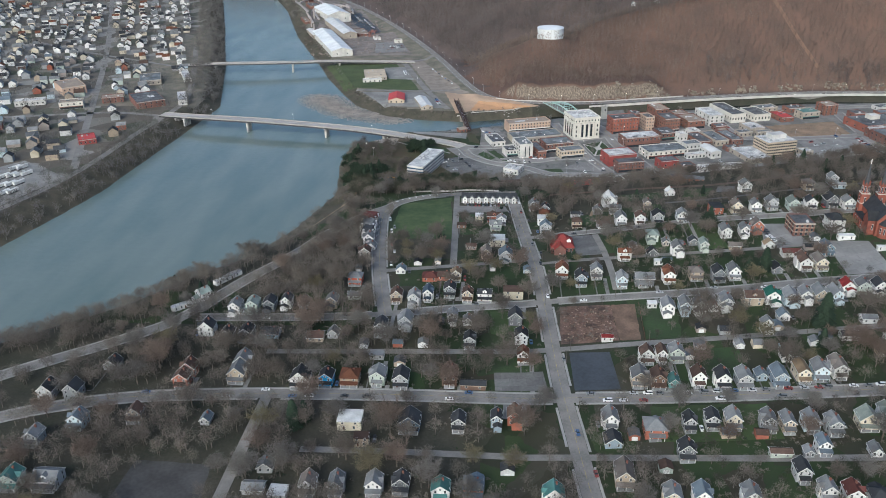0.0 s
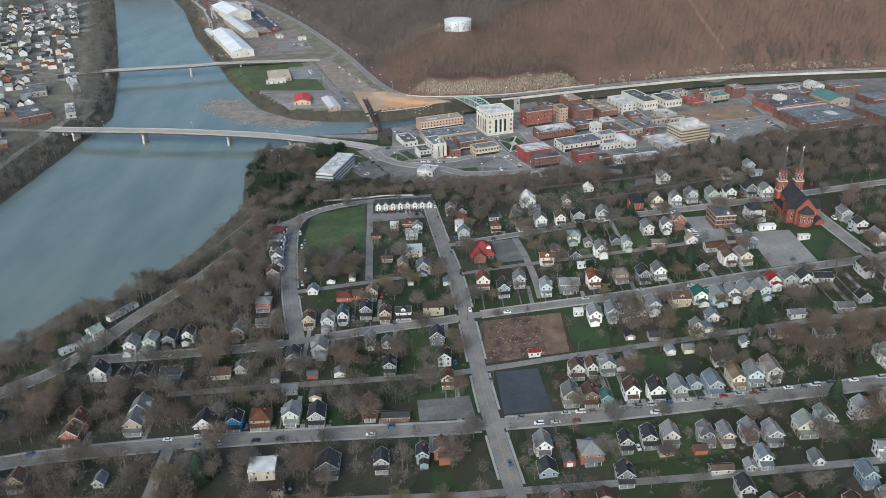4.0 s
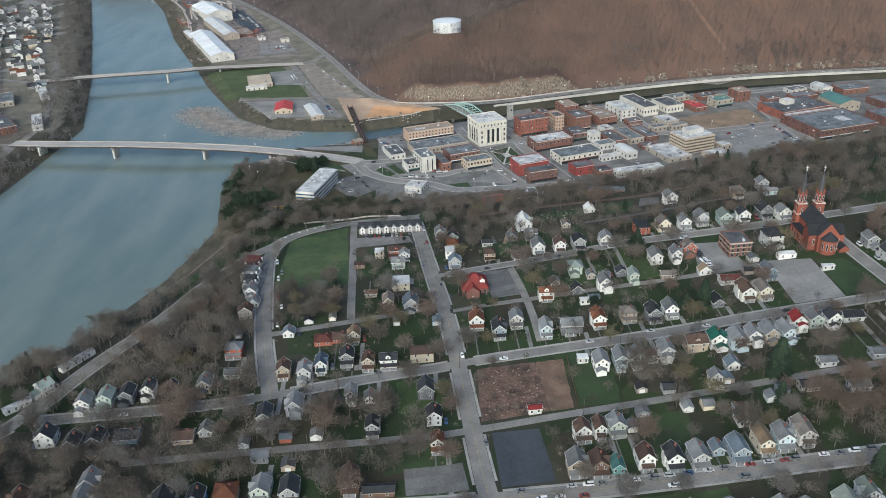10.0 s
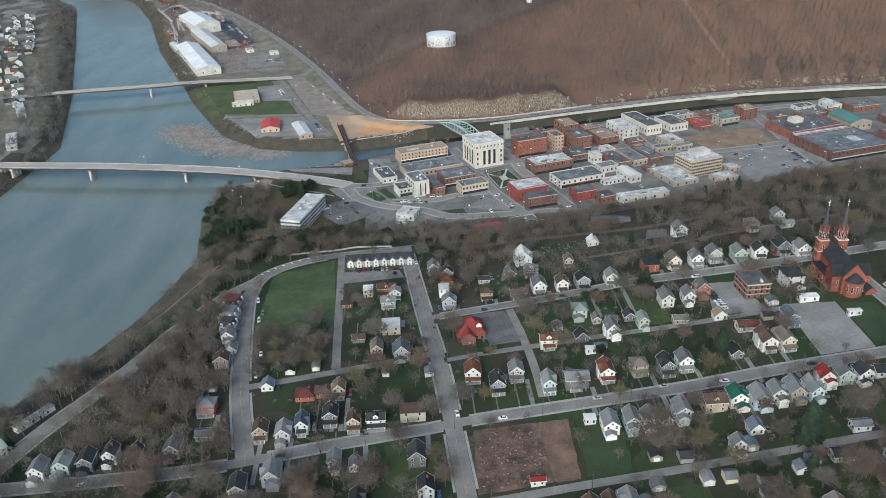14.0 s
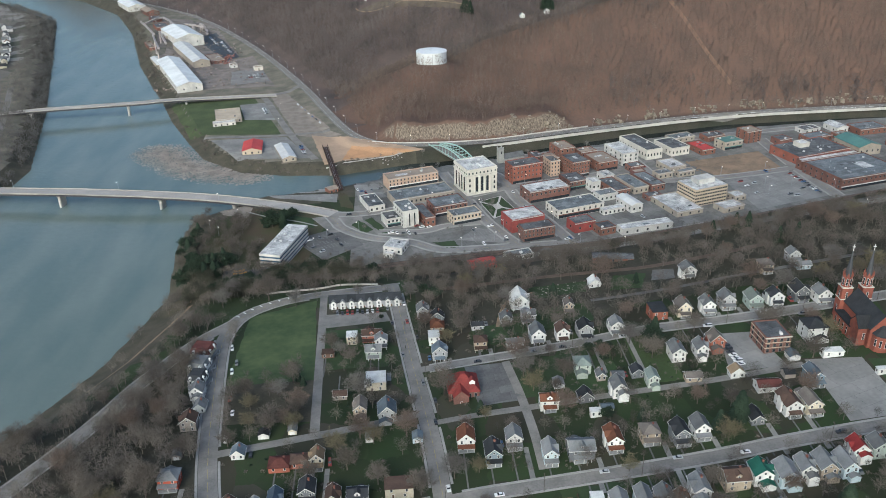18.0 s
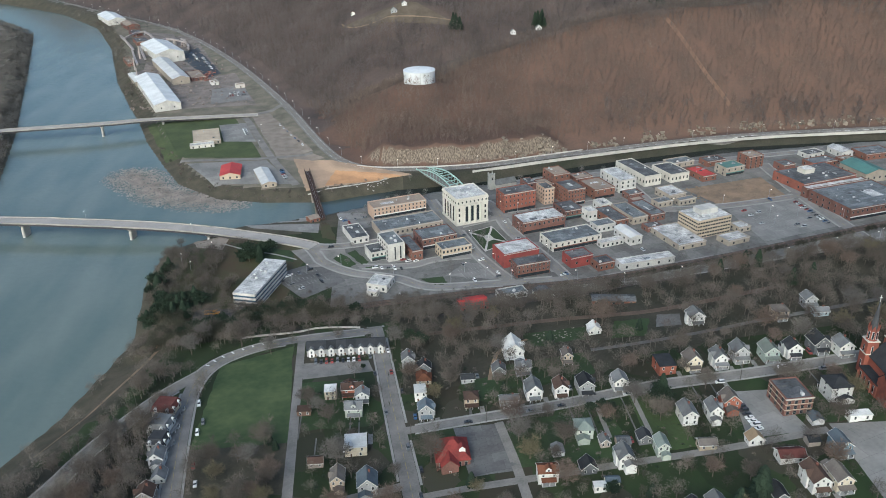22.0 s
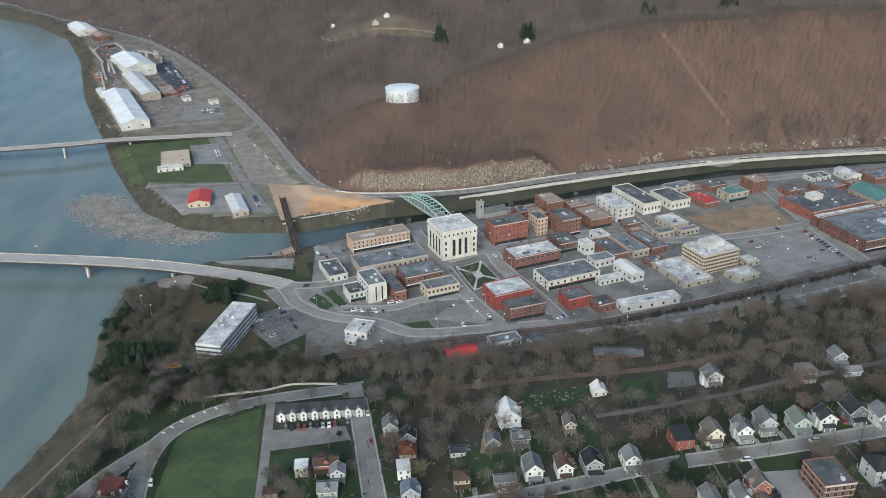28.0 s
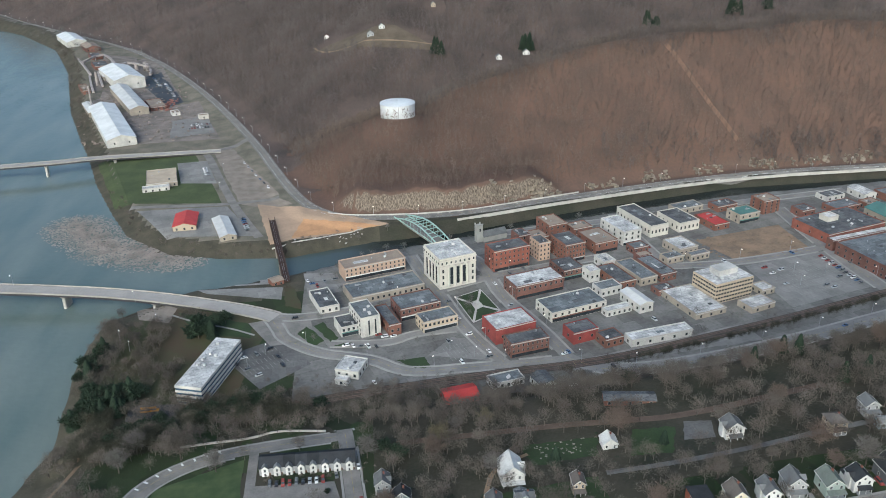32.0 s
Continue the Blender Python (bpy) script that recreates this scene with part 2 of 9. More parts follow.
def add_plots(m, tones, w, h, strength, turn=2.0):
    """Plots of one surface that differ in kind: mown, rough, leaf-strewn or trodden bare, with ragged borders."""
    n, ln = m.node_tree.nodes, m.node_tree.links.new
    b = n["Principled BSDF"]
    old = b.inputs["Base Color"].links[0].from_socket
    geo, mp, warp, mix, vor, sep, ramp, out = [n.new("ShaderNode" + k) for k in ("NewGeometry", "Mapping", "TexNoise", "MixRGB", "TexVoronoi", "SeparateColor", "ValToRGB", "MixRGB")]
    ln(geo.outputs["Position"], mp.inputs["Vector"])
    mp.inputs["Rotation"].default_value, mp.inputs["Scale"].default_value = (0, 0, radians(turn)), (1 / w, 1 / h, 0)
    warp.inputs["Scale"].default_value, warp.inputs["Detail"].default_value = 2.2, 5
    ln(mp.outputs[0], warp.inputs["Vector"])
    mix.blend_type = "ADD"
    mix.inputs[0].default_value = 0.35
    ln(mp.outputs[0], mix.inputs[1])
    ln(warp.outputs["Color"], mix.inputs[2])
    vor.inputs["Scale"].default_value = 1.0
    vor.voronoi_dimensions = "2D"
    ln(mix.outputs[0], vor.inputs["Vector"])
    ln(vor.outputs["Color"], sep.inputs[0])
    ramp.color_ramp.interpolation = "CONSTANT"
    while len(ramp.color_ramp.elements) < len(tones):
        ramp.color_ramp.elements.new(0.5)
    for k, c in enumerate(tones):
        ramp.color_ramp.elements[k].position = k / len(tones)
        ramp.color_ramp.elements[k].color = (*c, 1)
    ln(sep.outputs[0], ramp.inputs[0])
    out.inputs[0].default_value = strength
    ln(old, out.inputs[1])
    ln(ramp.outputs[0], out.inputs[2])
    ln(out.outputs[0], b.inputs["Base Color"])


yard = material("yard", (0.028, 0.041, 0.018), (0.042, 0.036, 0.026), 0.32, 18, bump=0.6)
add_plots(yard, ((0.030, 0.048, 0.020), (0.052, 0.046, 0.033), (0.024, 0.036, 0.017), (0.042, 0.064, 0.026), (0.040, 0.039, 0.028), (0.034, 0.056, 0.022), (0.070, 0.062, 0.048), (0.026, 0.040, 0.018)), 15, 24, 0.6)
litter = material("litter", (0.064, 0.057, 0.044), (0.034, 0.037, 0.026), 0.4, 16, bump=0.6)
verge = material("verge", (0.205, 0.18, 0.145), (0.11, 0.105, 0.08), 0.5, 14, bump=0.6)
west_floor = material("west_floor", (0.20, 0.185, 0.165), (0.09, 0.09, 0.072), 0.35, 14, bump=0.5)
add_plots(west_floor, ((0.055, 0.062, 0.036), (0.10, 0.082, 0.064), (0.26, 0.245, 0.225), (0.075, 0.064, 0.05), (0.16, 0.145, 0.125)), 24, 30, 0.7, 22)
hill_floor = material("hill_floor", (0.136, 0.085, 0.064), (0.088, 0.063, 0.052), 0.22, 16, bump=0.8)


def add_rock(m, c0, c1):
    """Bare layered rock shows where a slope is too steep for soil."""
    n, ln = m.node_tree.nodes, m.node_tree.links.new
    b = n["Principled BSDF"]
    old = b.inputs["Base Color"].links[0].from_socket
    geo, sep, rng, mix, tex, ramp, mp = [n.new("ShaderNode" + k) for k in ("NewGeometry", "SeparateXYZ", "MapRange", "MixRGB", "TexNoise", "ValToRGB", "Mapping")]
    ln(geo.outputs["Normal"], sep.inputs[0])
    ln(sep.outputs[2], rng.inputs["Value"])
    rng.inputs["From Min"].default_value, rng.inputs["From Max"].default_value = 0.72, 0.58
    ln(geo.outputs["Position"], mp.inputs["Vector"])
    mp.inputs["Scale"].default_value = (0.24, 0.24, 0.055)
    ln(mp.outputs[0], tex.inputs["Vector"])
    tex.inputs["Detail"].default_value = 8
    ramp.color_ramp.elements[0].position, ramp.color_ramp.elements[1].position = 0.38, 0.68
    ramp.color_ramp.elements[0].color, ramp.color_ramp.elements[1].color = (*c0, 1), (*c1, 1)
    ln(tex.outputs[0], ramp.inputs[0])
    ln(rng.outputs[0], mix.inputs[0])
    ln(old, mix.inputs[1])
    ln(ramp.outputs[0], mix.inputs[2])
    ln(mix.outputs[0], b.inputs["Base Color"])


add_rock(hill_floor, (0.075, 0.060, 0.048), (0.255, 0.212, 0.168))
back_floor = material("back_floor", (0.112, 0.085, 0.073), (0.066, 0.054, 0.05), 0.2, 16, bump=0.8)
town_floor = material("town_floor", (0.20, 0.193, 0.182), (0.118, 0.114, 0.108), 0.5, 9)
add_patchwork(town_floor, 18, 17.0, 11.0, 0.22)
ground = ground_sheet()


def river():
    m = bpy.data.materials.new("river_water")
    m.use_nodes = True
    n, ln = m.node_tree.nodes, m.node_tree.links.new
    b = n["Principled BSDF"]
    b.inputs["Base Color"].default_value = (0.175, 0.215, 0.195, 1)
    b.inputs["Roughness"].default_value = 0.09
    b.inputs["IOR"].default_value = 1.33
    geo, tex, fine, bp = n.new("ShaderNodeNewGeometry"), n.new("ShaderNodeTexNoise"), n.new("ShaderNodeTexNoise"), n.new("ShaderNodeBump")
    tex.inputs["Scale"].default_value, tex.inputs["Detail"].default_value = 0.16, 8
    bp.inputs["Strength"].default_value, bp.inputs["Distance"].default_value = 0.45, 0.6
    ln(geo.outputs["Position"], tex.inputs["Vector"])
    ln(tex.outputs[0], bp.inputs["Height"])
    ln(bp.outputs[0], b.inputs["Normal"])
    streak, mp, ramp = n.new("ShaderNodeTexNoise"), n.new("ShaderNodeMapping"), n.new("ShaderNodeValToRGB")
    mp.inputs["Rotation"].default_value, mp.inputs["Scale"].default_value = (0, 0, radians(-20)), (0.03, 0.008, 1)
    streak.inputs["Scale"].default_value, streak.inputs["Detail"].default_value = 1.0, 7
    ramp.color_ramp.elements[0].position, ramp.color_ramp.elements[1].position = 0.35, 0.7
    ramp.color_ramp.elements[0].color, ramp.color_ramp.elements[1].color = (0.108, 0.142, 0.134, 1), (0.152, 0.180, 0.166, 1)
    ln(geo.outputs["Position"], mp.inputs["Vector"])
    ln(mp.outputs[0], streak.inputs["Vector"])
    ln(streak.outputs[0], ramp.inputs[0])
    # the hill's dark reflection is put into the creek's base colour, blended at its mouth
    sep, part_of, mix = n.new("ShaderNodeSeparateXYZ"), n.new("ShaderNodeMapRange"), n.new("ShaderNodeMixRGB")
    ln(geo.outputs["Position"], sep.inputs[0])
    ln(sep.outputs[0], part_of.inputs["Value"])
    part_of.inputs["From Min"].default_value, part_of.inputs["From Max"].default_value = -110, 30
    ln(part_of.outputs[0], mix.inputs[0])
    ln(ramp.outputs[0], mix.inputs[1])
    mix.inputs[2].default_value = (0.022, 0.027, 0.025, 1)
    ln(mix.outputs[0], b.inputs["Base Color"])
    bm = bmesh.new()
    v = [bm.verts.new((x, y, 0)) for x, y in ((-1500, 150), (1000, 150), (1000, 2700), (-1500, 2700))]
    bm.faces.new(v)
    me = bpy.data.meshes.new("water")
    bm.to_mesh(me)
    bm.free()
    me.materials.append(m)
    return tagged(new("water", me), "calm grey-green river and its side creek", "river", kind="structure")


water = river()


def mesh_object(name, verts, faces, mat, parent=None, smooth_faces=False):
    me = bpy.data.meshes.new(name)
    me.from_pydata([tuple(v) for v in verts], [], faces)
    for m in mat if isinstance(mat, (list, tuple)) else [mat]:
        me.materials.append(m)
    ob = new(name, me)
    if parent:
        ob.parent = parent
    return ob


def resample(points, step):
    out = []
    for (ax, ay), (bx, by) in zip(points[:-1], points[1:]):
        n = max(1, int(math.hypot(bx - ax, by - ay) / step))
        out += [(ax + (bx - ax) * k / n, ay + (by - ay) * k / n) for k in range(n)]
    return np.array(out + [tuple(points[-1])], float)


def curve_line(points, step=5, rounds=2):
    """A polyline with its corners cut, sampled evenly."""
    p = [tuple(q) for q in points]
    for _ in range(rounds):
        p = [p[0]] + [((1 - f) * a[0] + f * b[0], (1 - f) * a[1] + f * b[1]) for a, b in zip(p[:-1], p[1:]) for f in (0.25, 0.75)] + [p[-1]]
    return resample(p, step)


def ribbon(name, points, width, mat, lift, across=3, at=None, thick=0.0, offset=0.0, parent=None, step=5, level=None, clear=()):
    """A strip of paving that follows the ground."""
    p = curve_line(points, step)
    d = np.gradient(p, axis=0)
    d /= np.maximum(np.linalg.norm(d, axis=1, keepdims=True), 1e-6)
    nrm = np.stack([-d[:, 1], d[:, 0]], 1)
    verts, faces = [], []
    cols = np.linspace(-width / 2, width / 2, across + 1) + offset
    for k in range(len(p)):
        for c in cols:
            q = p[k] + nrm[k] * c
            verts.append((q[0], q[1], 0.0))
    flat = np.array(verts)
    flat[:, 2] = (height(flat[:, 0], flat[:, 1]) if level is None else level) + lift
    verts = [tuple(q) for q in flat.tolist()]
    w = across + 1
    cut = np.zeros(len(p), bool)
    for q, wd in clear:
        r = p + nrm * offset
        cut |= along(q, r[:, 0], r[:, 1]) < wd / 2 + 0.6
    for k in range(len(p) - 1):
        if cut[k] or cut[k + 1]:
            continue
        for c in range(across):
            a = k * w + c
            faces.append((a, a + w, a + w + 1, a + 1))
    if thick:
        base = len(verts)
        verts += [(v[0], v[1], v[2] - thick) for v in verts]
        for k in range(len(p) - 1):
            if cut[k] or cut[k + 1]:
                continue
            for c in (0, across):
                a = k * w + c
                faces.append((a, a + w, base + a + w, base + a) if c else (a + w, a, base + a, base + a + w))
    return mesh_object(name, verts, faces, mat, parent)


STREETS = {
    "main": ([(36, 215), (28, 286), (21, 350), (18, 382), (15, 436), (11, 504), (3, 586), (-6, 690), (-8, 706)], 8.6),
    "first": ([(-330, 300), (-274, 336), (-235, 350), (-192, 358), (-93, 362), (14, 360), (80, 357), (205, 359), (330, 362)], 8.2),
    "back_alley": ([(-150, 402), (-77, 404), (14, 406), (65, 410), (108, 412), (177, 417), (227, 420), (330, 428)], 5),
    "second": ([(-205, 440), (-132, 442), (-97, 445), (-41, 456), (15, 464), (72, 466), (136, 469), (176, 474), (257, 478), (360, 486)], 6.6),
    "mid_alley": ([(8, 520), (54, 521), (104, 523), (153, 524), (204, 528)], 4.5),
    "field_lane": ([(-98, 508), (-45, 519), (7, 531)], 6),
    "third": ([(5, 576), (46, 576), (77, 575), (143, 579), (188, 578), (247, 581), (360, 588)], 6.6),
    "west": ([(-86, 446), (-99, 508), (-111, 597), (-115, 640), (-108, 668), (-84, 687), (-55, 694), (-6, 699)], 9),
    "river_road": ([(-112, 656), (-127, 637), (-137, 619), (-144, 603), (-154, 581), (-163, 548), (-182, 503), (-194, 482), (-207, 452), (-223, 426), (-300, 370), (-380, 300)], 8.5),
    "lane": ([(-55, 690), (-48, 522)], 5),
    "hall_lane": ([(55, 569), (58, 532), (60, 502), (60, 475)], 4.5),
    "branch": ([(-138, 358), (-139, 281), (-140, 215)], 6),
    "lower_alley": ([(-110, 315), (-58, 315), (26, 312), (159, 306), (330, 308)], 4.5),
    "church_street": ([(259, 582), (260, 542), (264, 489), (272, 400)], 7),
}
for street, (pts, wid) in STREETS.items():
    o = ribbon("road", pts, wid, asphalt, 0.14 + 0.012 * list(STREETS).index(street))
    tagged(o, "worn grey asphalt street through the neighbourhood", "street", kind="structure")
    if wid > 6.5:
        others = [(np.array(q, float), w) for s2, (q, w) in STREETS.items() if s2 != street]
        for side in (-1, 1):
            o = ribbon("pavement", pts, 1.2, pavement_grey, 0.26, across=1, offset=side * (wid / 2 + 0.8), thick=0.25, clear=others)
            tagged(o, "pale concrete pavement beside the street", "pavement", kind="structure")
o = ribbon("road", HILL_ROAD.tolist(), 11, asphalt, 0.5, level=None)
tagged(o, "wide valley road at the foot of the hill", "road", kind="structure")
o = ribbon("roadside_barrier", [(-28, 1030), (0, 1019), (90, 1016), (150, 1033), (215, 1051)], 0.5, concrete, 1.5, across=1, thick=1.4, offset=6.6)
tagged(o, "low pale concrete barrier under the rock face", "barrier", kind="structure")

# ---- building kit ----
class Shape:
    """Collects vertices and faces of one mesh, with a material slot for each face."""

    def __init__(self):
        self.v, self.f, self.m = [], [], []

    def add(self, verts, faces, slot=0):
        n = len(self.v)
        self.v += [tuple(p) for p in verts]
        self.f += [tuple(n + k for k in q) for q in faces]
        self.m += [slot] * len(faces)
        return self

    def box(self, x0, y0, z0, x1, y1, z1, slot=0, bottom=True):
        v = [(x0, y0, z0), (x1, y0, z0), (x1, y1, z0), (x0, y1, z0), (x0, y0, z1), (x1, y0, z1), (x1, y1, z1), (x0, y1, z1)]
        f = [(0, 1, 5, 4), (1, 2, 6, 5), (2, 3, 7, 6), (3, 0, 4, 7), (4, 5, 6, 7)] + ([(3, 2, 1, 0)] if bottom else [])
        return self.add(v, f, slot)

    def tube(self, ring0, ring1, n=6, slot=0, cap=True):
        """A tapered post: each ring is (x, y, z, radius)."""
        v = []
        for x, y, z, r in (ring0, ring1):
            v += [(x + r * math.cos(2 * math.pi * k / n), y + r * math.sin(2 * math.pi * k / n), z) for k in range(n)]
        f = [(k, (k + 1) % n, n + (k + 1) % n, n + k) for k in range(n)]
        if cap:
            f.append(tuple(range(n, 2 * n)))
        return self.add(v, f, slot)

    def mesh(self, name, *mats):
        me = bpy.data.meshes.new(name)
        me.from_pydata(self.v, [], self.f)
        for m in mats:
            me.materials.append(m)
        if len(mats) > 1:
            me.polygons.foreach_set("material_index", self.m)
        return me


def part(name, data, parent, m=None, label=""):
    ob = new(name, data)
    ob.parent = parent
    if m is not None:
        ob.matrix_basis = m
    if label:
        ob["label"] = label
    return ob


def thing(name, m, label, category, group="", kind=""):
    ob = new(name)
    ob.empty_display_size = 0.5
    ob.matrix_basis = m
    return tagged(ob, label, category, group, kind)


PAINT = {
    "white": (0.74, 0.74, 0.72), "cream": (0.62, 0.56, 0.44), "tan": (0.42, 0.35, 0.27), "taupe": (0.33, 0.29, 0.26), "grey": (0.36, 0.37, 0.38),
    "slate": (0.16, 0.17, 0.185), "brown": (0.17, 0.11, 0.085), "brick": (0.33, 0.125, 0.085), "red_brick": (0.50, 0.12, 0.07), "sage": (0.40, 0.45, 0.40), "mint": (0.47, 0.55, 0.50),
    "teal": (0.16, 0.36, 0.34), "blue": (0.19, 0.28, 0.36), "navy": (0.11, 0.15, 0.21), "bright_blue": (0.03, 0.27, 0.56), "blue_grey": (0.27, 0.33, 0.39), "pale_blue": (0.50, 0.60, 0.65),
    "charcoal": (0.075, 0.08, 0.09), "lightgrey": (0.46, 0.47, 0.48), "rust": (0.30, 0.125, 0.07), "tan_roof": (0.50, 0.37, 0.24), "red": (0.45, 0.06, 0.06), "brick_roof": (0.25, 0.09, 0.075), "green": (0.05, 0.22, 0.16),
}
WORDS = {"red_brick": "bright red brick", "bright_blue": "bright blue", "blue_grey": "blue-grey", "pale_blue": "pale blue", "tan_roof": "tan", "brick_roof": "dull red", "lightgrey": "light grey", "rust": "rust-brown"}


def siding(name):
    return material("siding_" + name, [v * 0.88 for v in PAINT[name]], [v * 0.64 for v in PAINT[name]], 1.2, 8, rough=0.75, per_object=0.16, bump=0.15)


def roofing(name):
    c = [v * (0.85 if name == "white" else 0.46) + 0.006 for v in PAINT[name]]
    return material("roofing_" + name, c, [v * 0.66 for v in c], 1.6, 9, rough=0.9, per_object=0.26, bump=0.5)


glass = material("window_glass", (0.035, 0.042, 0.05), (0.02, 0.025, 0.03), 1.5, 4, rough=0.12, bump=0.0, spec=0.6)
trim_white = material("trim_white", (0.7, 0.7, 0.68), None, 2, 8, rough=0.6, bump=0.1)
dark_metal = material("dark_metal", (0.05, 0.05, 0.055), None, 2, 8, rough=0.5)
steel = material("steel", (0.42, 0.43, 0.44), None, 2, 8, rough=0.45, metal=0.6)
chimney_brick = material("chimney_brick", (0.22, 0.10, 0.075), None, 6, 6)
wood_door = material("wood_door", (0.12, 0.07, 0.045), None, 4, 6)


def window_mesh(w, h, name="window", frame_mat=None):
    s = Shape()
    s.box(-w / 2 - 0.12, -0.06, -h / 2 - 0.12, w / 2 + 0.12, 0.05, h / 2 + 0.12, 0)
    s.box(-w / 2, -0.085, -h / 2, w / 2, -0.05, -0.03, 1)
    s.box(-w / 2, -0.085, 0.03, w / 2, -0.05, h / 2, 1)
    return s.mesh(name, frame_mat or trim_white, glass)


HOUSE_WINDOW = window_mesh(0.95, 1.5)
ATTIC_WINDOW = window_mesh(0.8, 0.9)
DOOR = Shape().box(-0.6, -0.06, 0, 0.6, 0.05, 2.2, 0).box(-0.47, -0.09, 0.05, 0.47, -0.05, 2.08, 1).mesh("door", trim_white, wood_door)
POST = Shape().box(-0.11, -0.11, 0, 0.11, 0.11, 2.5).mesh("post", trim_white)
CHIMNEY = Shape().box(-0.4, -0.4, -1.6, 0.4, 0.4, 1.0).box(-0.5, -0.5, 1.0, 0.5, 0.5, 1.2).mesh("chimney", chimney_brick)
house_rng = random.Random(7)
WAYS = []


def gable_walls(w, d, h, pitch, along_y):
    """Walls of a block with a ridge along y (or x)."""
    s = Shape()
    rise = (w if along_y else d) / 2 * pitch
    if along_y:
        v = [(-w / 2, -d / 2, 0), (w / 2, -d / 2, 0), (w / 2, -d / 2, h), (0, -d / 2, h + rise), (-w / 2, -d / 2, h)]
        v += [(a, -b, c) for a, b, c in v]
    else:
        v = [(-w / 2, -d / 2, 0), (-w / 2, d / 2, 0), (-w / 2, d / 2, h), (-w / 2, 0, h + rise), (-w / 2, -d / 2, h)]
        v += [(-a, b, c) for a, b, c in v]
    s.add(v, [(0, 1, 2, 3, 4), (9, 8, 7, 6, 5), (0, 4, 9, 5), (1, 6, 7, 2), (4, 3, 8, 9), (3, 2, 7, 8)])
    return s, rise


def gable_roof(w, d, h, pitch, along_y, over=0.45, thick=0.2):
    s = Shape()
    span = (w if along_y else d) / 2
    run = (d if along_y else w) / 2 + over
    drop = over * pitch
    out = span + over
    prof = [(-out, h - drop), (0, h + span * pitch), (out, h - drop)]
    top = [(a, b + thick + 0.02) for a, b in prof]
    low = [(a, b + 0.02) for a, b in prof]
    v = []
    for r in (-run, run):
        for a, b in top + low:
            v.append((a, r, b) if along_y else (r, a, b))
    f = [(0, 1, 7, 6), (1, 2, 8, 7), (3, 9, 10, 4), (4, 10, 11, 5), (0, 3, 4, 1), (1, 4, 5, 2), (6, 7, 10, 9), (7, 8, 11, 10), (0, 6, 9, 3), (2, 5, 11, 8)]
    return s.add(v, f)


def bargeboards(w, d, h, pitch, along_y, over=0.45, deep=0.27):
    """The painted board that runs round the edge of a gable roof, up and down both gables and along both eaves."""
    span = (w if along_y else d) / 2
    run = (d if along_y else w) / 2 + over
    out, low, top = span + over, h - over * pitch, h + span * pitch
    s, v = Shape(), []
    for o in (0.055, 0.005):
        for dz in (-0.07, deep):
            for a, r, z in ((-out - o, -run - o, low), (0, -run - o, top), (out + o, -run - o, low), (out + o, run + o, low), (0, run + o, top), (-out - o, run + o, low)):
                v.append((a, r, z + dz) if along_y else (r, a, z + dz))
    f = []
    for k in range(6):
        n = (k + 1) % 6
        f += [(k, n, n + 6, k + 6), (k + 6, n + 6, n + 18, k + 18), (n, k, k + 12, n + 12)]
    return s.add(v, f)


def hip_roof(w, d, h, pitch, over=0.5, thick=0.2):
    a, b = w / 2 + over, d / 2 + over
    m = min(a, b)
    top = h + m * pitch - over * pitch
    ex, ey = a - m * 0.86, b - m * 0.86
    z0 = h - over * pitch * 0.3
    v = [(-a, -b, z0), (a, -b, z0), (a, b, z0), (-a, b, z0), (-a, -b, z0 + thick), (a, -b, z0 + thick), (a, b, z0 + thick), (-a, b, z0 + thick),
         (-ex, -ey, top), (ex, -ey, top), (ex, ey, top), (-ex, ey, top)]
    f = [(0, 1, 5, 4), (1, 2, 6, 5), (2, 3, 7, 6), (3, 0, 4, 7), (4, 5, 9, 8), (5, 6, 10, 9), (6, 7, 11, 10), (7, 4, 8, 11), (8, 9, 10, 11), (3, 2, 1, 0)]
    return Shape().add(v, f)


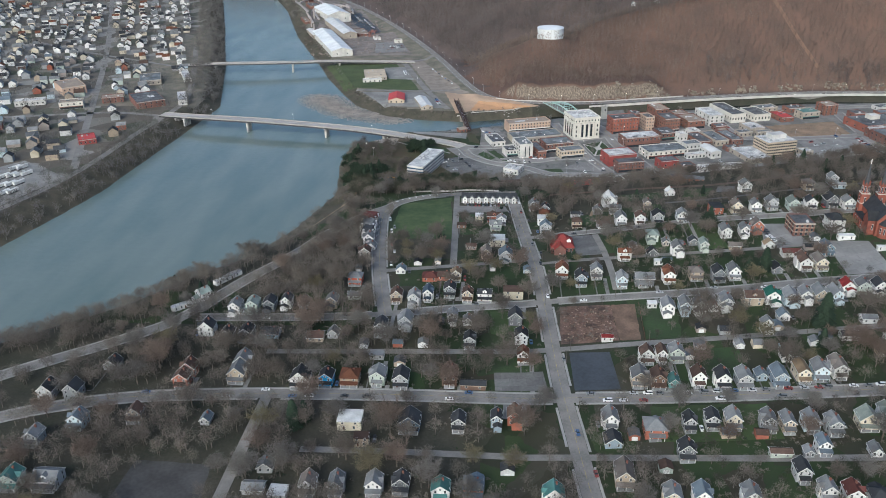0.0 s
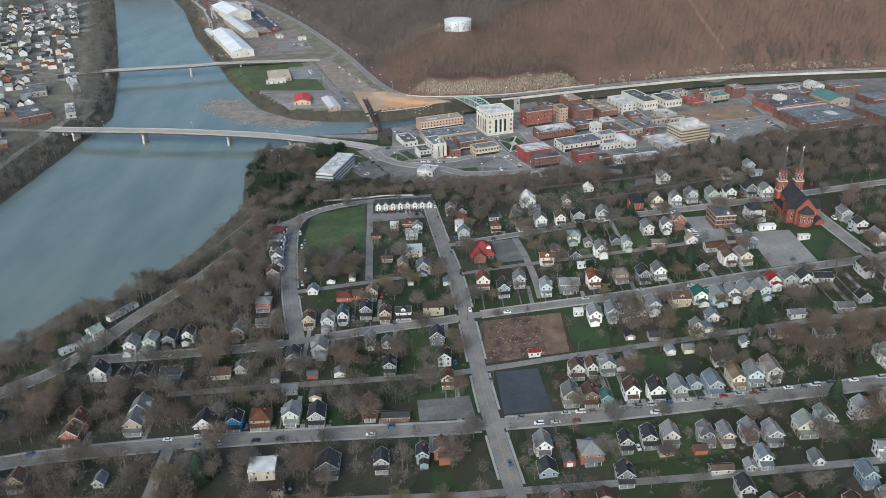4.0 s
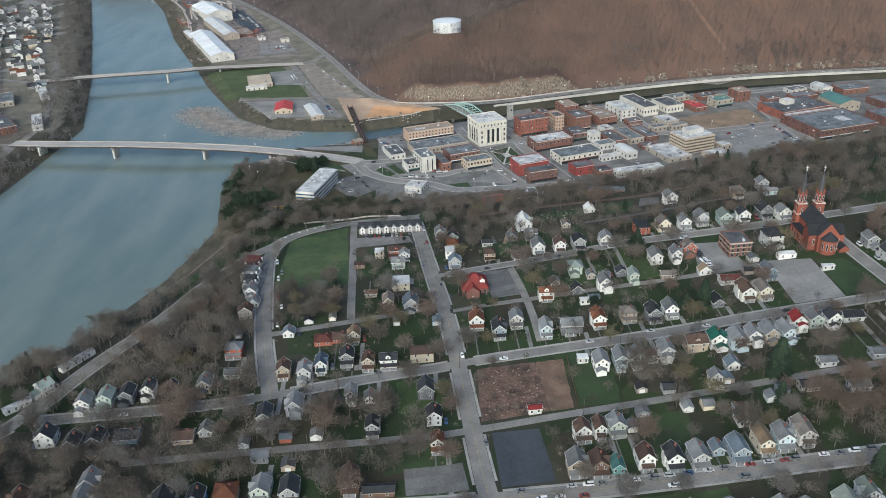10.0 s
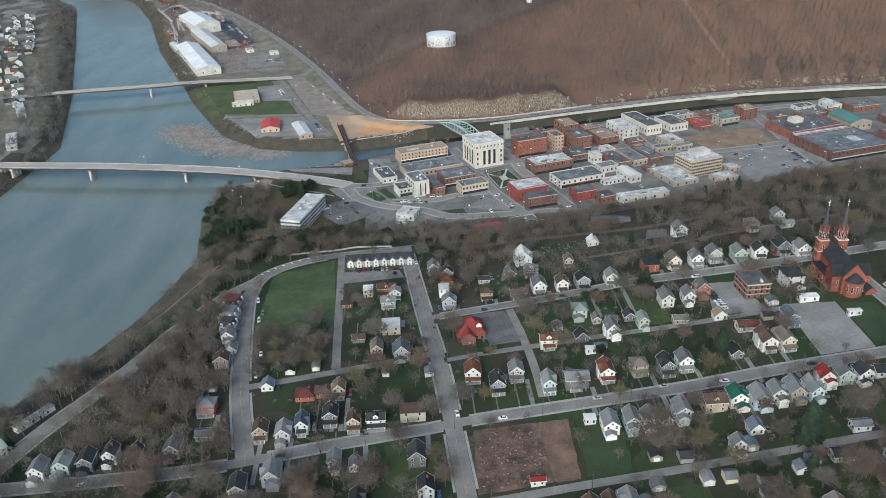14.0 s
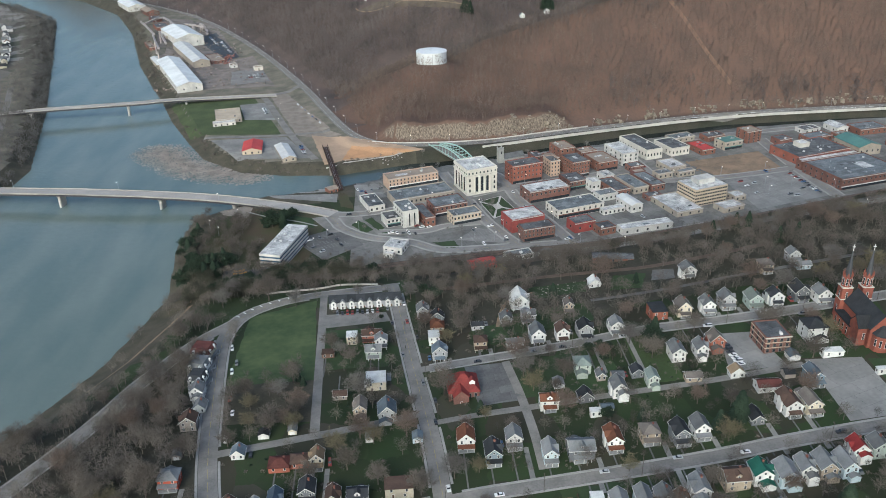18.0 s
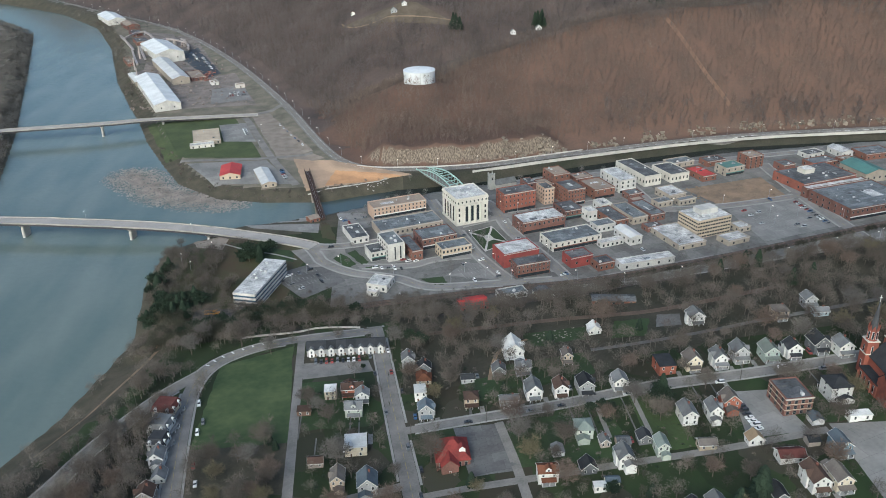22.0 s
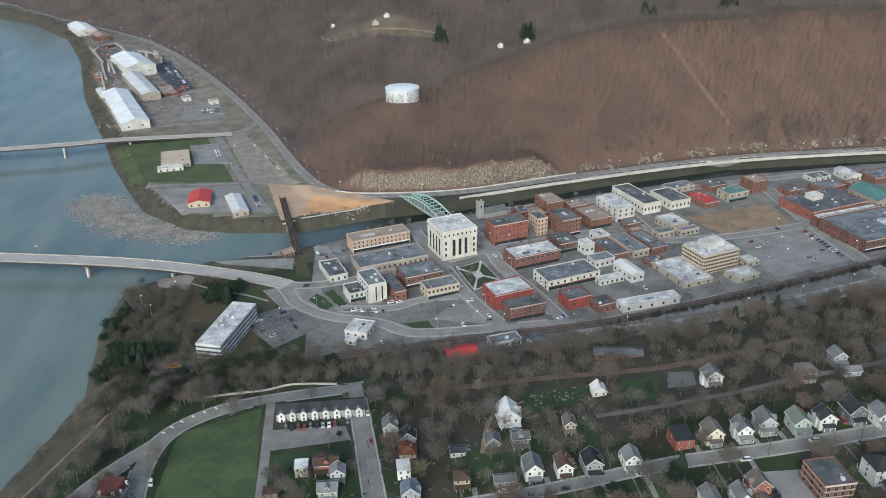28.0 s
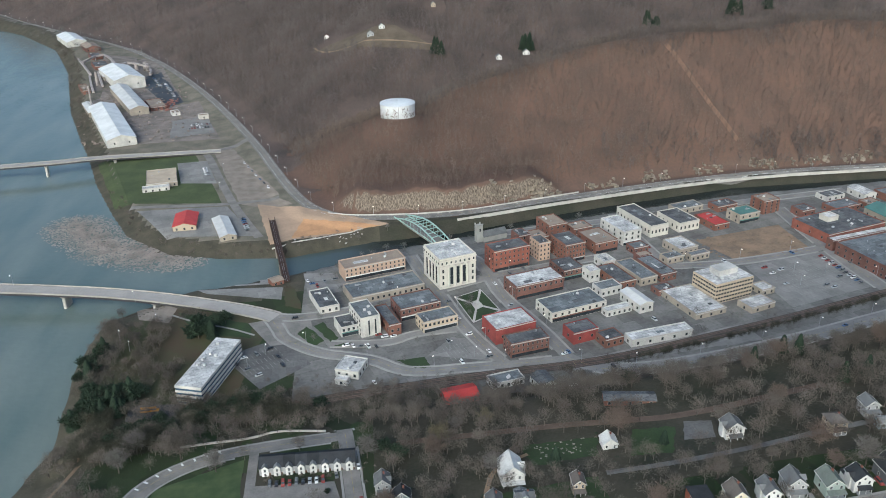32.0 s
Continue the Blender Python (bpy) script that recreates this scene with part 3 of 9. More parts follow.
def house(x, y, w, d, storeys, form, wall, roof, turn=0.0):
    """A timber house: walls, roof, porch, rear wing, windows, door and chimney. It faces the nearer of the cross streets."""
    rng = house_rng
    k = 0.80 if y < 348 else 0.9
    w, d = w * k, d * k
    street = min((315, 360, 465, 577), key=lambda s: abs(s - y))
    back = street > y and form != "flat" and street != 315
    ground_z = min(float(height(x + a * w / 2, y + b * d / 2)) for a in (-1, 1) for b in (-1, 1))
    top_z = float(height(x, y))
    turn += rng.uniform(-2, 2)
    wall_word, roof_word = WORDS.get(wall, wall), WORDS.get(roof, roof)
    size = "two-storey" if storeys > 1 else "low"
    style = {"gable": "gabled", "eaves": "side-gabled", "hip": "hip-roofed", "flat": "flat-roofed"}[form]
    base = thing("house", pose(x, y, ground_z - 0.2, 0, 0, turn), f"{size} {style} {wall_word} house with {roof_word} roof among yards", "house", "houses of the neighbourhood")
    h = (2.6 * storeys + 0.7) * (0.92 if y < 348 else 1.0) + max(0, top_z - ground_z)
    wm, rm = siding(wall), roofing(roof)
    pitch = rng.uniform(0.72, 0.95) if form == "gable" else rng.uniform(0.5, 0.62)
    if form in ("gable", "eaves"):
        s, rise = gable_walls(w, d, h, pitch, form == "gable")
        part("wall", s.mesh("wall", wm), base)
        top = part("roof", gable_roof(w, d, h, pitch, form == "gable").mesh("roof", rm), base)
        if 270 < y < 700:
            part("bargeboard", bargeboards(w, d, h, pitch, form == "gable").mesh("bargeboard", trim_white if wall != "brown" else siding("tan")), base)
    elif form == "hip":
        part("wall", Shape().box(-w / 2, -d / 2, 0, w / 2, d / 2, h).mesh("wall", wm), base)
        top = part("roof", hip_roof(w, d, h, 0.62).mesh("roof", rm), base)
        rise = 2
    else:
        part("wall", Shape().box(-w / 2, -d / 2, 0, w / 2, d / 2, h).mesh("wall", wm), base)
        part("roof", Shape().box(-w / 2 - 0.25, -d / 2 - 0.25, h + 0.004, w / 2 + 0.25, d / 2 + 0.25, h + 0.3).mesh("roof", rm), base)
        rise = 0
    f = 1 if back else -1
    # porch on the street side, a lower wing behind
    if storeys > 1 and form != "flat":
        pd, pw = 2.2, w * rng.choice((0.95, 0.7, 0.95))
        y0, y1 = sorted((f * d / 2, f * (d / 2 + pd)))
        porch = part("porch", Shape().box(-pw / 2, y0, 0, pw / 2, y1, 0.9).mesh("porch", siding("grey")), base)
        a, b = f * (d / 2 - 0.02), f * (d / 2 + pd + 0.35)
        zt, zl = 3.9, 3.3
        v = [(-pw / 2 - 0.3, a, zt), (pw / 2 + 0.3, a, zt), (pw / 2 + 0.3, b, zl), (-pw / 2 - 0.3, b, zl)]
        v += [(p, q, r + 0.18) for p, q, r in v]
        part("porch_roof", Shape().add(v, [(0, 3, 2, 1), (4, 5, 6, 7), (0, 1, 5, 4), (1, 2, 6, 5), (2, 3, 7, 6), (3, 0, 4, 7)]).mesh("porch_roof", rm), porch)
        for k in (-1, 0.1, 1):
            part("post", POST, porch, pose(k * (pw / 2 - 0.2), f * (d / 2 + pd - 0.25), 0.9))
        if rng.random() < 0.65:
            ww, wd, wh = w * 0.7, rng.uniform(2.5, 4.0), 3.2 if rng.random() < 0.6 else h * 0.8
            s, _ = gable_walls(ww, wd, wh, 0.5, True)
            off = pose(rng.choice((-1, 1)) * w * 0.13, -f * (d / 2 + wd / 2 - 0.05), 0)
            wing = part("rear_wing", s.mesh("rear_wing", wm), base, off)
            part("wing_roof", gable_roof(ww, wd - 0.1, wh, 0.5, True, 0.25).mesh("wing_roof", rm), wing)
    if storeys > 1 and form == "eaves" or (form == "gable" and rng.random() < 0.5 and storeys > 1):
        # a dormer on the slope
        if form == "eaves":
            s, _ = gable_walls(2.6, 2.6, 1.8, 0.8, True)
            off = pose(0, -d / 4, h + 0.1)
            dormer = part("dormer", s.mesh("dormer", wm), base, off)
            part("dormer_roof", gable_roof(2.6, 2.7, 1.8, 0.8, True, 0.2, 0.15).mesh("dormer_roof", rm), dormer)
            part("window", ATTIC_WINDOW, dormer, pose(0, -1.34, 1.1))
        else:
            s, _ = gable_walls(d * 0.35, w * 0.5, h + 0.6, 0.8, True)
            side = rng.choice((-1, 1))
            off = pose(side * w * 0.34, 0, 0, 0, 0, 90)
            bay = part("side_bay", s.mesh("side_bay", wm), base, off)
            part("bay_roof", gable_roof(d * 0.35, w * 0.5, h + 0.6, 0.8, True, 0.3).mesh("bay_roof", rm), bay)
    # openings
    for level in range(storeys):
        zc = 2.3 + 2.8 * level + max(0, top_z - ground_z) * 0.5
        if level == 0 and not back and storeys > 1:
            part("door", DOOR, base, pose(-w * 0.22, -d / 2 - 0.01, 0.9))
            part("window", HOUSE_WINDOW, base, pose(w * 0.2, -d / 2 - 0.01, zc))
        else:
            for k in (-0.27, 0.27):
                part("window", HOUSE_WINDOW, base, pose(k * w, -d / 2 - 0.01, zc))
        sx = -1 if x > 0 else 1
        for k in ((-0.25, 0.25) if y < 500 else (0.05,)):
            part("window", HOUSE_WINDOW, base, pose(sx * (w / 2 + 0.01), k * d, zc, 0, 0, 90 * sx))
    if form == "gable" and storeys > 1:
        part("window", ATTIC_WINDOW, base, pose(0, -d / 2 - 0.01, h + rise * 0.32))
    if rng.random() < 0.6 and form != "flat":
        if form == "gable":
            part("chimney", CHIMNEY, top, pose(w * 0.12, d * 0.15, h + rise * 0.8))
        else:
            part("chimney", CHIMNEY, top, pose(w * 0.2, d * 0.1, h + rise * 0.7))
    # a drive or path from the street
    WAYS.append((x + w / 2 + 1.6, y, street, rng.random()))
    WAYS.append((x - w * 0.2, y, street, 2.0))
    return base

# ---- lawns, lots and bare ground ----
waver = np.random.default_rng(9)


def patch(name, corners, mat, lift, label, category="ground", nu=8, nv=8):
    """A four-cornered piece of ground that follows the slope; its edge wavers a little."""
    a, b, c, d = [np.array(p, float) for p in corners]
    verts, faces = [], []
    for j in range(nv + 1):
        for i in range(nu + 1):
            u, v = i / nu, j / nv
            p = (a * (1 - u) + b * u) * (1 - v) + (d * (1 - u) + c * u) * v
            if category in ("lawn", "ground", "yard", "building site", "lot", "field") and (i in (0, nu) or j in (0, nv)):
                p = p + waver.uniform(-1.0, 1.0, 2) * {"field": 0.5, "lot": 0.35}.get(category, 0.8)
            verts.append((p[0], p[1], 0.0))
    flat = np.array(verts)
    flat[:, 2] = height(flat[:, 0], flat[:, 1]) + lift
    verts = flat.tolist()
    for j in range(nv):
        for i in range(nu):
            k = j * (nu + 1) + i
            faces.append((k, k + nu + 1, k + nu + 2, k + 1))
    o = mesh_object(name, verts, faces, mat)
    return tagged(o, label, category, kind="structure")


def drape(s):
    flat = np.array(s.v)
    flat[:, 2] += height(flat[:, 0], flat[:, 1])
    s.v = [tuple(q) for q in flat.tolist()]
    return s


def dashes(points, offset, mat, width, dash, gap, lift):
    p = resample(points, 1.0)
    d = np.gradient(p, axis=0)
    d /= np.maximum(np.linalg.norm(d, axis=1, keepdims=True), 1e-6)
    nrm = np.stack([-d[:, 1], d[:, 0]], 1)
    s = Shape()
    k = 0
    while k + dash < len(p) - 1:
        q = []
        for i, sgn in ((k, -1), (k + dash, -1), (k + dash, 1), (k, 1)):
            w = p[i] + nrm[i] * (offset + sgn * width / 2)
            q.append((w[0], w[1], lift))
        s.add(q, [(0, 1, 2, 3)])
        k += dash + gap
    return drape(s)


ballast_brown = material("ballast_brown", (0.15, 0.112, 0.088), (0.09, 0.068, 0.056), 1.0, 14, bump=0.6)
lawn_bright = material("lawn_bright", (0.058, 0.084, 0.034), (0.044, 0.058, 0.028), 0.4, 16, bump=0.6)
field_green = material("field_green", (0.088, 0.112, 0.05), (0.042, 0.066, 0.03), 0.3, 6, bump=0.6)
dark_tar = material("dark_tar", (0.075, 0.073, 0.072), (0.045, 0.044, 0.043), 0.5, 10)
patch("lawn", [(-102, 664), (-60, 684), (-52, 575), (-102, 575)], field_green, 0.10, "open green playing field beside the bend", "field", 12, 16)
patch("lawn", [(-103, 575), (-53, 575), (-49, 532), (-96, 535)], brown_grass, 0.09, "brown rough grass below the playing field", "field")
patch("lot", [(23, 456), (54, 456), (55, 414), (21, 412)], rubble_mat, 0.12, "cleared lot of churned brown rubble", "lot", 10, 10)
patch("lot", [(54, 456), (69, 456), (67, 414), (55, 414)], material("dirt_brown", (0.185, 0.125, 0.088), (0.085, 0.062, 0.048), 0.9, 9), 0.12, "bare tan earth beside the rubble lot", "lot")
patch("lot", [(25.5, 403), (48, 402), (50, 366), (26, 366)], asphalt_new, 0.16, "empty parking lot of fresh dark asphalt", "parking lot")
patch("lawn", [(72, 461), (94, 461), (90, 414), (69, 414)], lawn, 0.10, "mown lawn beside the cleared lot", "lawn")
patch("lot", [(206, 532), (234, 528), (233, 482), (204, 481)], lot_grey, 0.13, "wide pale parking lot behind the church", "parking lot")
patch("lawn", [(236, 526), (253, 522), (255, 488), (234, 483)], lawn, 0.16, "grass plot by the church parking lot", "lawn")
patch("lot", [(173, 565), (191, 563), (196, 529), (166, 529)], lot_grey, 0.13, "asphalt parking yard of the school", "parking lot")
patch("lawn", [(57, 567), (112, 567), (110, 528), (55, 530)], lawn, 0.10, "deep green lawn between houses", "lawn")
patch("lot", [(32, 571), (55, 568), (60, 528), (36, 528)], asphalt_old, 0.15, "dark asphalt yard by the red-roofed hall", "parking lot")
patch("lot", [(-17, 384), (10, 385), (12, 367), (-16, 367)], asphalt_old, 0.15, "dark asphalt lot at the corner", "parking lot")
patch("lot", [(-54, 660), (-12, 658), (-9, 644), (-50, 640)], asphalt, 0.15, "parking yard before the row houses", "parking lot")
patch("lawn", [(-29, 400), (8, 400), (8, 386), (-26, 381)], lawn, 0.10, "green lawn by the corner lot", "lawn")
patch("lot", [(-188, 304), (-150, 302), (-146, 270), (-190, 270)], dark_tar, 0.14, "dark weathered lot among bare trees", "lot")
patch("lawn", [(122, 574), (142, 574), (142, 528), (122, 528)], lawn_bright, 0.10, "bright green yard running down between houses", "lawn")
patch("lawn", [(196, 562), (232, 560), (232, 533), (200, 533)], lawn, 0.10, "lawn before the school and the rectory", "lawn")
for k, (x0, x1, y0, y1) in enumerate(((-20, 6, 425, 452), (96, 118, 372, 402), (62, 120, 322, 350), (60, 112, 600, 625))):
    patch("lawn", [(x0, y1), (x1, y1), (x1, y0), (x0, y0)], lawn if k % 2 else lawn_bright, 0.06, "patchy green back yard", "lawn")
# behind the last row of houses
patch("lawn", [(137, 656), (158, 652), (150, 632), (131, 635)], lawn, 0.12, "green clearing behind the houses", "lawn")
patch("lawn", [(82, 660), (120, 656), (116, 640), (84, 642)], lawn, 0.10, "rough green clearing with stacked timber", "lawn")
patch("lawn", [(40, 616), (62, 616), (62, 592), (42, 592)], lawn, 0.12, "dark lawn behind the street houses", "lawn")
patch("lawn", [(-52, 636), (-14, 636), (-10, 585), (-46, 585)], lawn, 0.10, "dark green yards beside the lane", "lawn")
patch("lot", [(158, 640), (172, 637), (176, 651), (163, 655)], asphalt_old, 0.14, "grey gravel yard beside the white house", "lot")
tagged(ribbon("track", [(116, 626), (143, 624), (175, 624), (198, 625), (222, 627), (300, 634)], 3.4, asphalt_old, 0.2), "pale back lane along the terrace", "lane", kind="structure")
tagged(ribbon("track", [(20, 683), (79, 675), (107, 671), (135, 665), (166, 659), (240, 664)], 5, ballast_brown, 0.25), "brown disused rail bench above the scarp", "track", kind="structure")
tagged(ribbon("track", [(56, 612), (60, 630), (66, 646), (84, 652)], 2.4, dirt_tan, 0.2), "rutted tan track round the white building", "track", kind="structure")
patch("lot", [(-136, 752), (-104, 750), (-106, 735), (-134, 736)], asphalt_new, 0.16, "dark asphalt yard where the bus stands", "lot")
# the point between river and creek
lawn_point = material("lawn_point", (0.082, 0.102, 0.047), (0.056, 0.07, 0.035), 0.4, 16, bump=0.6)
patch("lawn", [(-285, 1236), (-178, 1238), (-128, 1084), (-232, 1096)], lawn_point, 0.25, "grassy point where creek meets river", "lawn", 14, 14)
patch("lot", [(-205, 1074), (-122, 1075), (-88, 1000), (-165, 1008)], lot_grey, 0.3, "gravelly parking area on the point", "parking lot")
patch("lot", [(-194, 1212), (-163, 1217), (-141, 1141), (-178, 1146)], lot_grey, 0.35, "parking lot beside the civic hall", "parking lot")
works_yard = material("works_yard", (0.25, 0.215, 0.19), (0.13, 0.115, 0.104), 0.6, 14, bump=0.6)
dirt_site = material("dirt_site", (0.42, 0.30, 0.21), (0.31, 0.23, 0.165), 0.6, 8)
patch("lot", [(-94, 1076), (-52, 1056), (30, 1004), (-74, 982)], dirt_site, 0.7, "raw orange earth of a building site by the creek", "building site", 26, 26)
patch("lot", [(-48, 1030), (-22, 1018), (22, 1002), (-56, 990)], dirt_orange, 0.85, "freshly dug orange earth on the building site", "building site", 12, 12)
tagged(ribbon("kerb", [(-72, 978), (-42, 985), (-18, 993), (6, 1000)], 0.9, concrete, 0.7, across=1, thick=1.0), "pale concrete edge of the building site", "kerb", kind="structure")
dust = material("dust", (0.27, 0.235, 0.20), (0.18, 0.155, 0.13), 0.9, 9)
patch("lot", [(-160, 1248), (-140, 1258), (-74, 1094), (-112, 1084)], dust, 0.3, "dusty verge between the access road and valley road", "ground", 12, 24)
patch("lot", [(-120, 1084), (-78, 1092), (-60, 1066), (-96, 1070)], dust, 0.28, "dusty verge between the access road and valley road", "ground", 12, 12)
park_grass = material("park_grass", (0.062, 0.07, 0.036), (0.07, 0.054, 0.036), 0.4, 14, bump=0.6)
patch("lawn", [(-41, 824), (-35, 833), (-22, 813), (-29, 807)], lawn, 0.35, "curved grass island by the ramp", "lawn", 4, 6)
patch("lawn", [(-30, 833), (-24, 838), (-13, 815), (-18, 811)], lawn, 0.35, "curved grass island by the ramp", "lawn", 4, 6)
patch("lawn", [(-16, 806), (-3, 809), (-7, 804), (-14, 803)], lawn, 0.35, "small grass plot before the white office", "lawn", 4, 3)
patch("lawn", [(-56, 905), (-48, 894), (-39, 858), (-52, 866)], park_grass, 0.33, "strip of grass beside the ramp", "lawn")
patch("lot", [(-42, 920), (-16, 918), (-9, 884), (-36, 878)], lot_grey, 0.2, "parking lot behind the low black-roofed building", "parking lot")
patch("lot", [(-76, 843), (-34, 853), (-29, 814), (-58, 810)], asphalt, 0.30, "broad junction of streets where the bridge lands", "street", 6, 6)
patch("lot", [(-136, 912), (-56, 928), (-56, 876), (-112, 892)], lot_grey, 0.25, "pale gravel lot beside the bridge ramp", "lot")
patch("lawn", [(24, 783), (42, 784), (46, 771), (36, 772)], lawn, 0.3, "dark lawn by the parking lot", "lawn", 5, 4)
patch("lot", [(-318, 1440), (-215, 1480), (-160, 1300), (-275, 1290)], works_yard, 0.3, "stony yard of the riverside works", "yard")
patch("lot", [(-232, 1387), (-192, 1404), (-170, 1326), (-221, 1311)], lot_grey, 0.5, "concrete forecourt of the riverside works", "yard")
patch("lot", [(-337, 1641), (-306, 1678), (-236, 1484), (-252, 1458)], asphalt_new, 0.5, "dark car park of the riverside works", "parking lot")
patch("lot", [(-440, 1830), (-330, 1770), (-240, 1500), (-360, 1470)], works_yard, 0.2, "grey cluttered yard of the riverside works", "yard")
# downtown
patch("lot", [(303, 886), (377, 905), (388, 843), (308, 818)], lot_grey, 0.14, "large striped parking lot downtown", "parking lot")
patch("lot", [(283, 939), (367, 962), (370, 912), (300, 900)], dirt_tan, 0.14, "bare tan demolition lot downtown", "lot")
patch("lot", [(45, 786), (63, 807), (75, 803), (91, 773)], lot_grey, 0.14, "parking lot with painted bays", "parking lot")
patch("lot", [(-88, 800), (-50, 822), (-30, 785), (-60, 760)], asphalt_old, 0.14, "parking lot beside the riverside office", "parking lot")
patch("lawn", [(-160, 880), (-60, 850), (-75, 745), (-158, 745)], park_grass, 0.08, "rough dark grass of the park by the river", "ground")
patch("lawn", [(-128, 866), (-74, 842), (-72, 822), (-112, 836)], lawn, 0.16, "strip of grass below the bridge ramp", "lawn", 10, 6)
tagged(ribbon("garden_path", [(-132, 862), (-112, 848), (-88, 838), (-70, 826)], 1.8, pavement_grey, 0.28, across=1), "pale path through the riverside park", "path", kind="structure")
patch("lot", [(-166, 894), (-130, 872), (-132, 850), (-154, 858)], dust, 0.22, "pale gravel apron under the bridge", "lot")
ballast = material("ballast", (0.105, 0.088, 0.077), (0.062, 0.053, 0.047), 1.0, 14, bump=0.8)
RAILWAY = [(-66, 735), (-12, 746), (23, 751), (60, 756), (95, 760.5), (131, 763), (171, 769), (235, 786), (303, 805), (390, 832), (520, 870)]
tagged(ribbon("railway_bed", RAILWAY, 9, ballast, 0.3), "dark stony railway bed below the terrace", "railway", kind="structure")
rust_rail = material("rust_rail", (0.20, 0.14, 0.11), None, 3, 8, rough=0.5)
for off in (-2.9, -1.4, 1.4, 2.9):
    tagged(ribbon("rail", RAILWAY, 0.16, rust_rail, 0.52, across=1, thick=0.18, offset=off), "rusty rail of the railway line", "rail", kind="structure")
patch("scrub_ground", [(-60, 742), (60, 751), (60, 738), (-55, 728)], brown_grass, 0.15, "brown scrubby ground beside the railway", "ground", 16, 4)
patch("scrub_ground", [(150, 752), (420, 806), (420, 770), (150, 738)], brown_grass, 0.12, "brown scrubby ground beside the railway", "ground", 30, 4)
patch("lot", [(150, 771), (262, 800), (268, 779), (160, 762)], lot_grey, 0.14, "long pale strip of paving beside the railway", "lot", 16, 4)
SQUARE = [(71, 863), (92, 874), (102, 839), (80, 824)]
patch("square_paving", SQUARE, concrete, 0.24, "pale paving of the town square", "square", 5, 5)
mid = np.array((86.0, 850.0))
for k in range(4):
    a, b = np.array(SQUARE[k], float), np.array(SQUARE[(k + 1) % 4], float)
    c = (a + b + mid) / 3
    quad = [a + (c - a) * 0.17, b + (c - b) * 0.17, mid + (b - mid) * 0.22 + (c - mid) * 0.12, mid + (a - mid) * 0.22 + (c - mid) * 0.12]
    patch("lawn", [tuple(q) for q in quad], lawn, 0.36, "lawn quarter of the town square", "plot", 4, 4)
tagged(new("monument", Shape().tube((86, 850, 8.2, 1.9), (86, 850, 8.8, 1.9), 14).tube((86, 850, 8.8, 0.5), (86, 850, 12.4, 0.3), 8).mesh("monument", concrete)), "small stone monument in the middle of the square", "monument")
DOWNTOWN = [([(-62, 852), (-45, 846), (-13, 851), (20, 861), (67, 879), (99, 894), (146, 905), (197, 918)], 8), ([(-62, 850), (-54, 832), (-50, 819), (-27, 798), (-5, 791), (12, 784), (22, 774), (35, 767), (78, 769), (98, 769), (131, 771)], 8),
            ([(44, 940), (51, 905), (62, 868), (71, 826), (82, 795), (96, 765)], 8), ([(78, 946), (98, 925), (102, 893), (107, 857), (121, 822), (131, 788), (139, 756)], 9),
            ([(131, 775), (150, 757), (185, 753), (266, 768), (372, 800), (500, 836)], 11), ([(210, 899), (243, 893), (300, 893), (375, 909), (384, 913)], 8),
            ([(385, 1000), (383, 920), (388, 840), (392, 808)], 11), ([(232, 1005), (236, 960), (243, 900)], 7), ([(120, 975), (225, 990), (340, 1015), (470, 1035)], 8), ([(-18, 808), (22, 804), (36, 815), (74, 818)], 6)]
street_grey = material("street_grey", (0.25, 0.24, 0.228), (0.175, 0.168, 0.16), 0.6, 10)
for k, (pts, wid) in enumerate(DOWNTOWN):
    tagged(ribbon("road", pts, wid, street_grey, 0.2 + 0.012 * k), "grey asphalt street downtown", "street", kind="structure")
    others = [(np.array(q, float), w) for q, w in DOWNTOWN if q is not pts] + [(np.array(RAILWAY, float), 8)]
    for side in (-1, 1):
        tagged(ribbon("pavement", pts, 1.6, pavement_grey, 0.37, across=1, offset=side * (wid / 2 + 0.9), thick=0.3, clear=others), "concrete pavement downtown", "pavement", kind="structure")
    if wid >= 8:
        tagged(new("lane_line", dashes(pts, 0, line_yellow, 0.22, 5, 2, 0.38).mesh("lane_line", line_yellow)), "faded yellow centre line downtown", "road marking", kind="structure")
tagged(ribbon("road", [(-162, 1249), (-140, 1262), (-121, 1284)], 10, asphalt, 0.9), "short road from the bridge to the valley road", "road", kind="structure")
tagged(ribbon("road", [(-178, 1256), (-164, 1236), (-144, 1167), (-118, 1082), (-96, 1024), (-84, 996)], 8, asphalt, 0.5), "access road along the point", "road", kind="structure")
tagged(ribbon("road", [(-214, 1084), (-161, 1080), (-118, 1080), (-74, 1088)], 7, asphalt, 0.55), "access road along the point", "road", kind="structure")
for pts, wid in (([(-470, 600), (-459, 646), (-440, 703), (-430, 780), (-428, 860), (-420, 940), (-418, 1002), (-450, 1120), (-520, 1330)], 8), ([(-442, 750), (-518, 946), (-636, 1255), (-874, 1808)], 8), ([(-418, 935), (-480, 950), (-518, 946), (-700, 900)], 8), ([(-500, 1190), (-640, 1260), (-800, 1340)], 7)):
    tagged(ribbon("road", pts, wid, asphalt, 0.25, step=9), "street of the town across the river", "street", kind="structure")
patch("lot", [(-560, 700), (-505, 772), (-440, 728), (-466, 640)], lot_grey, 0.2, "wide parking lot across the river", "parking lot", 10, 10)
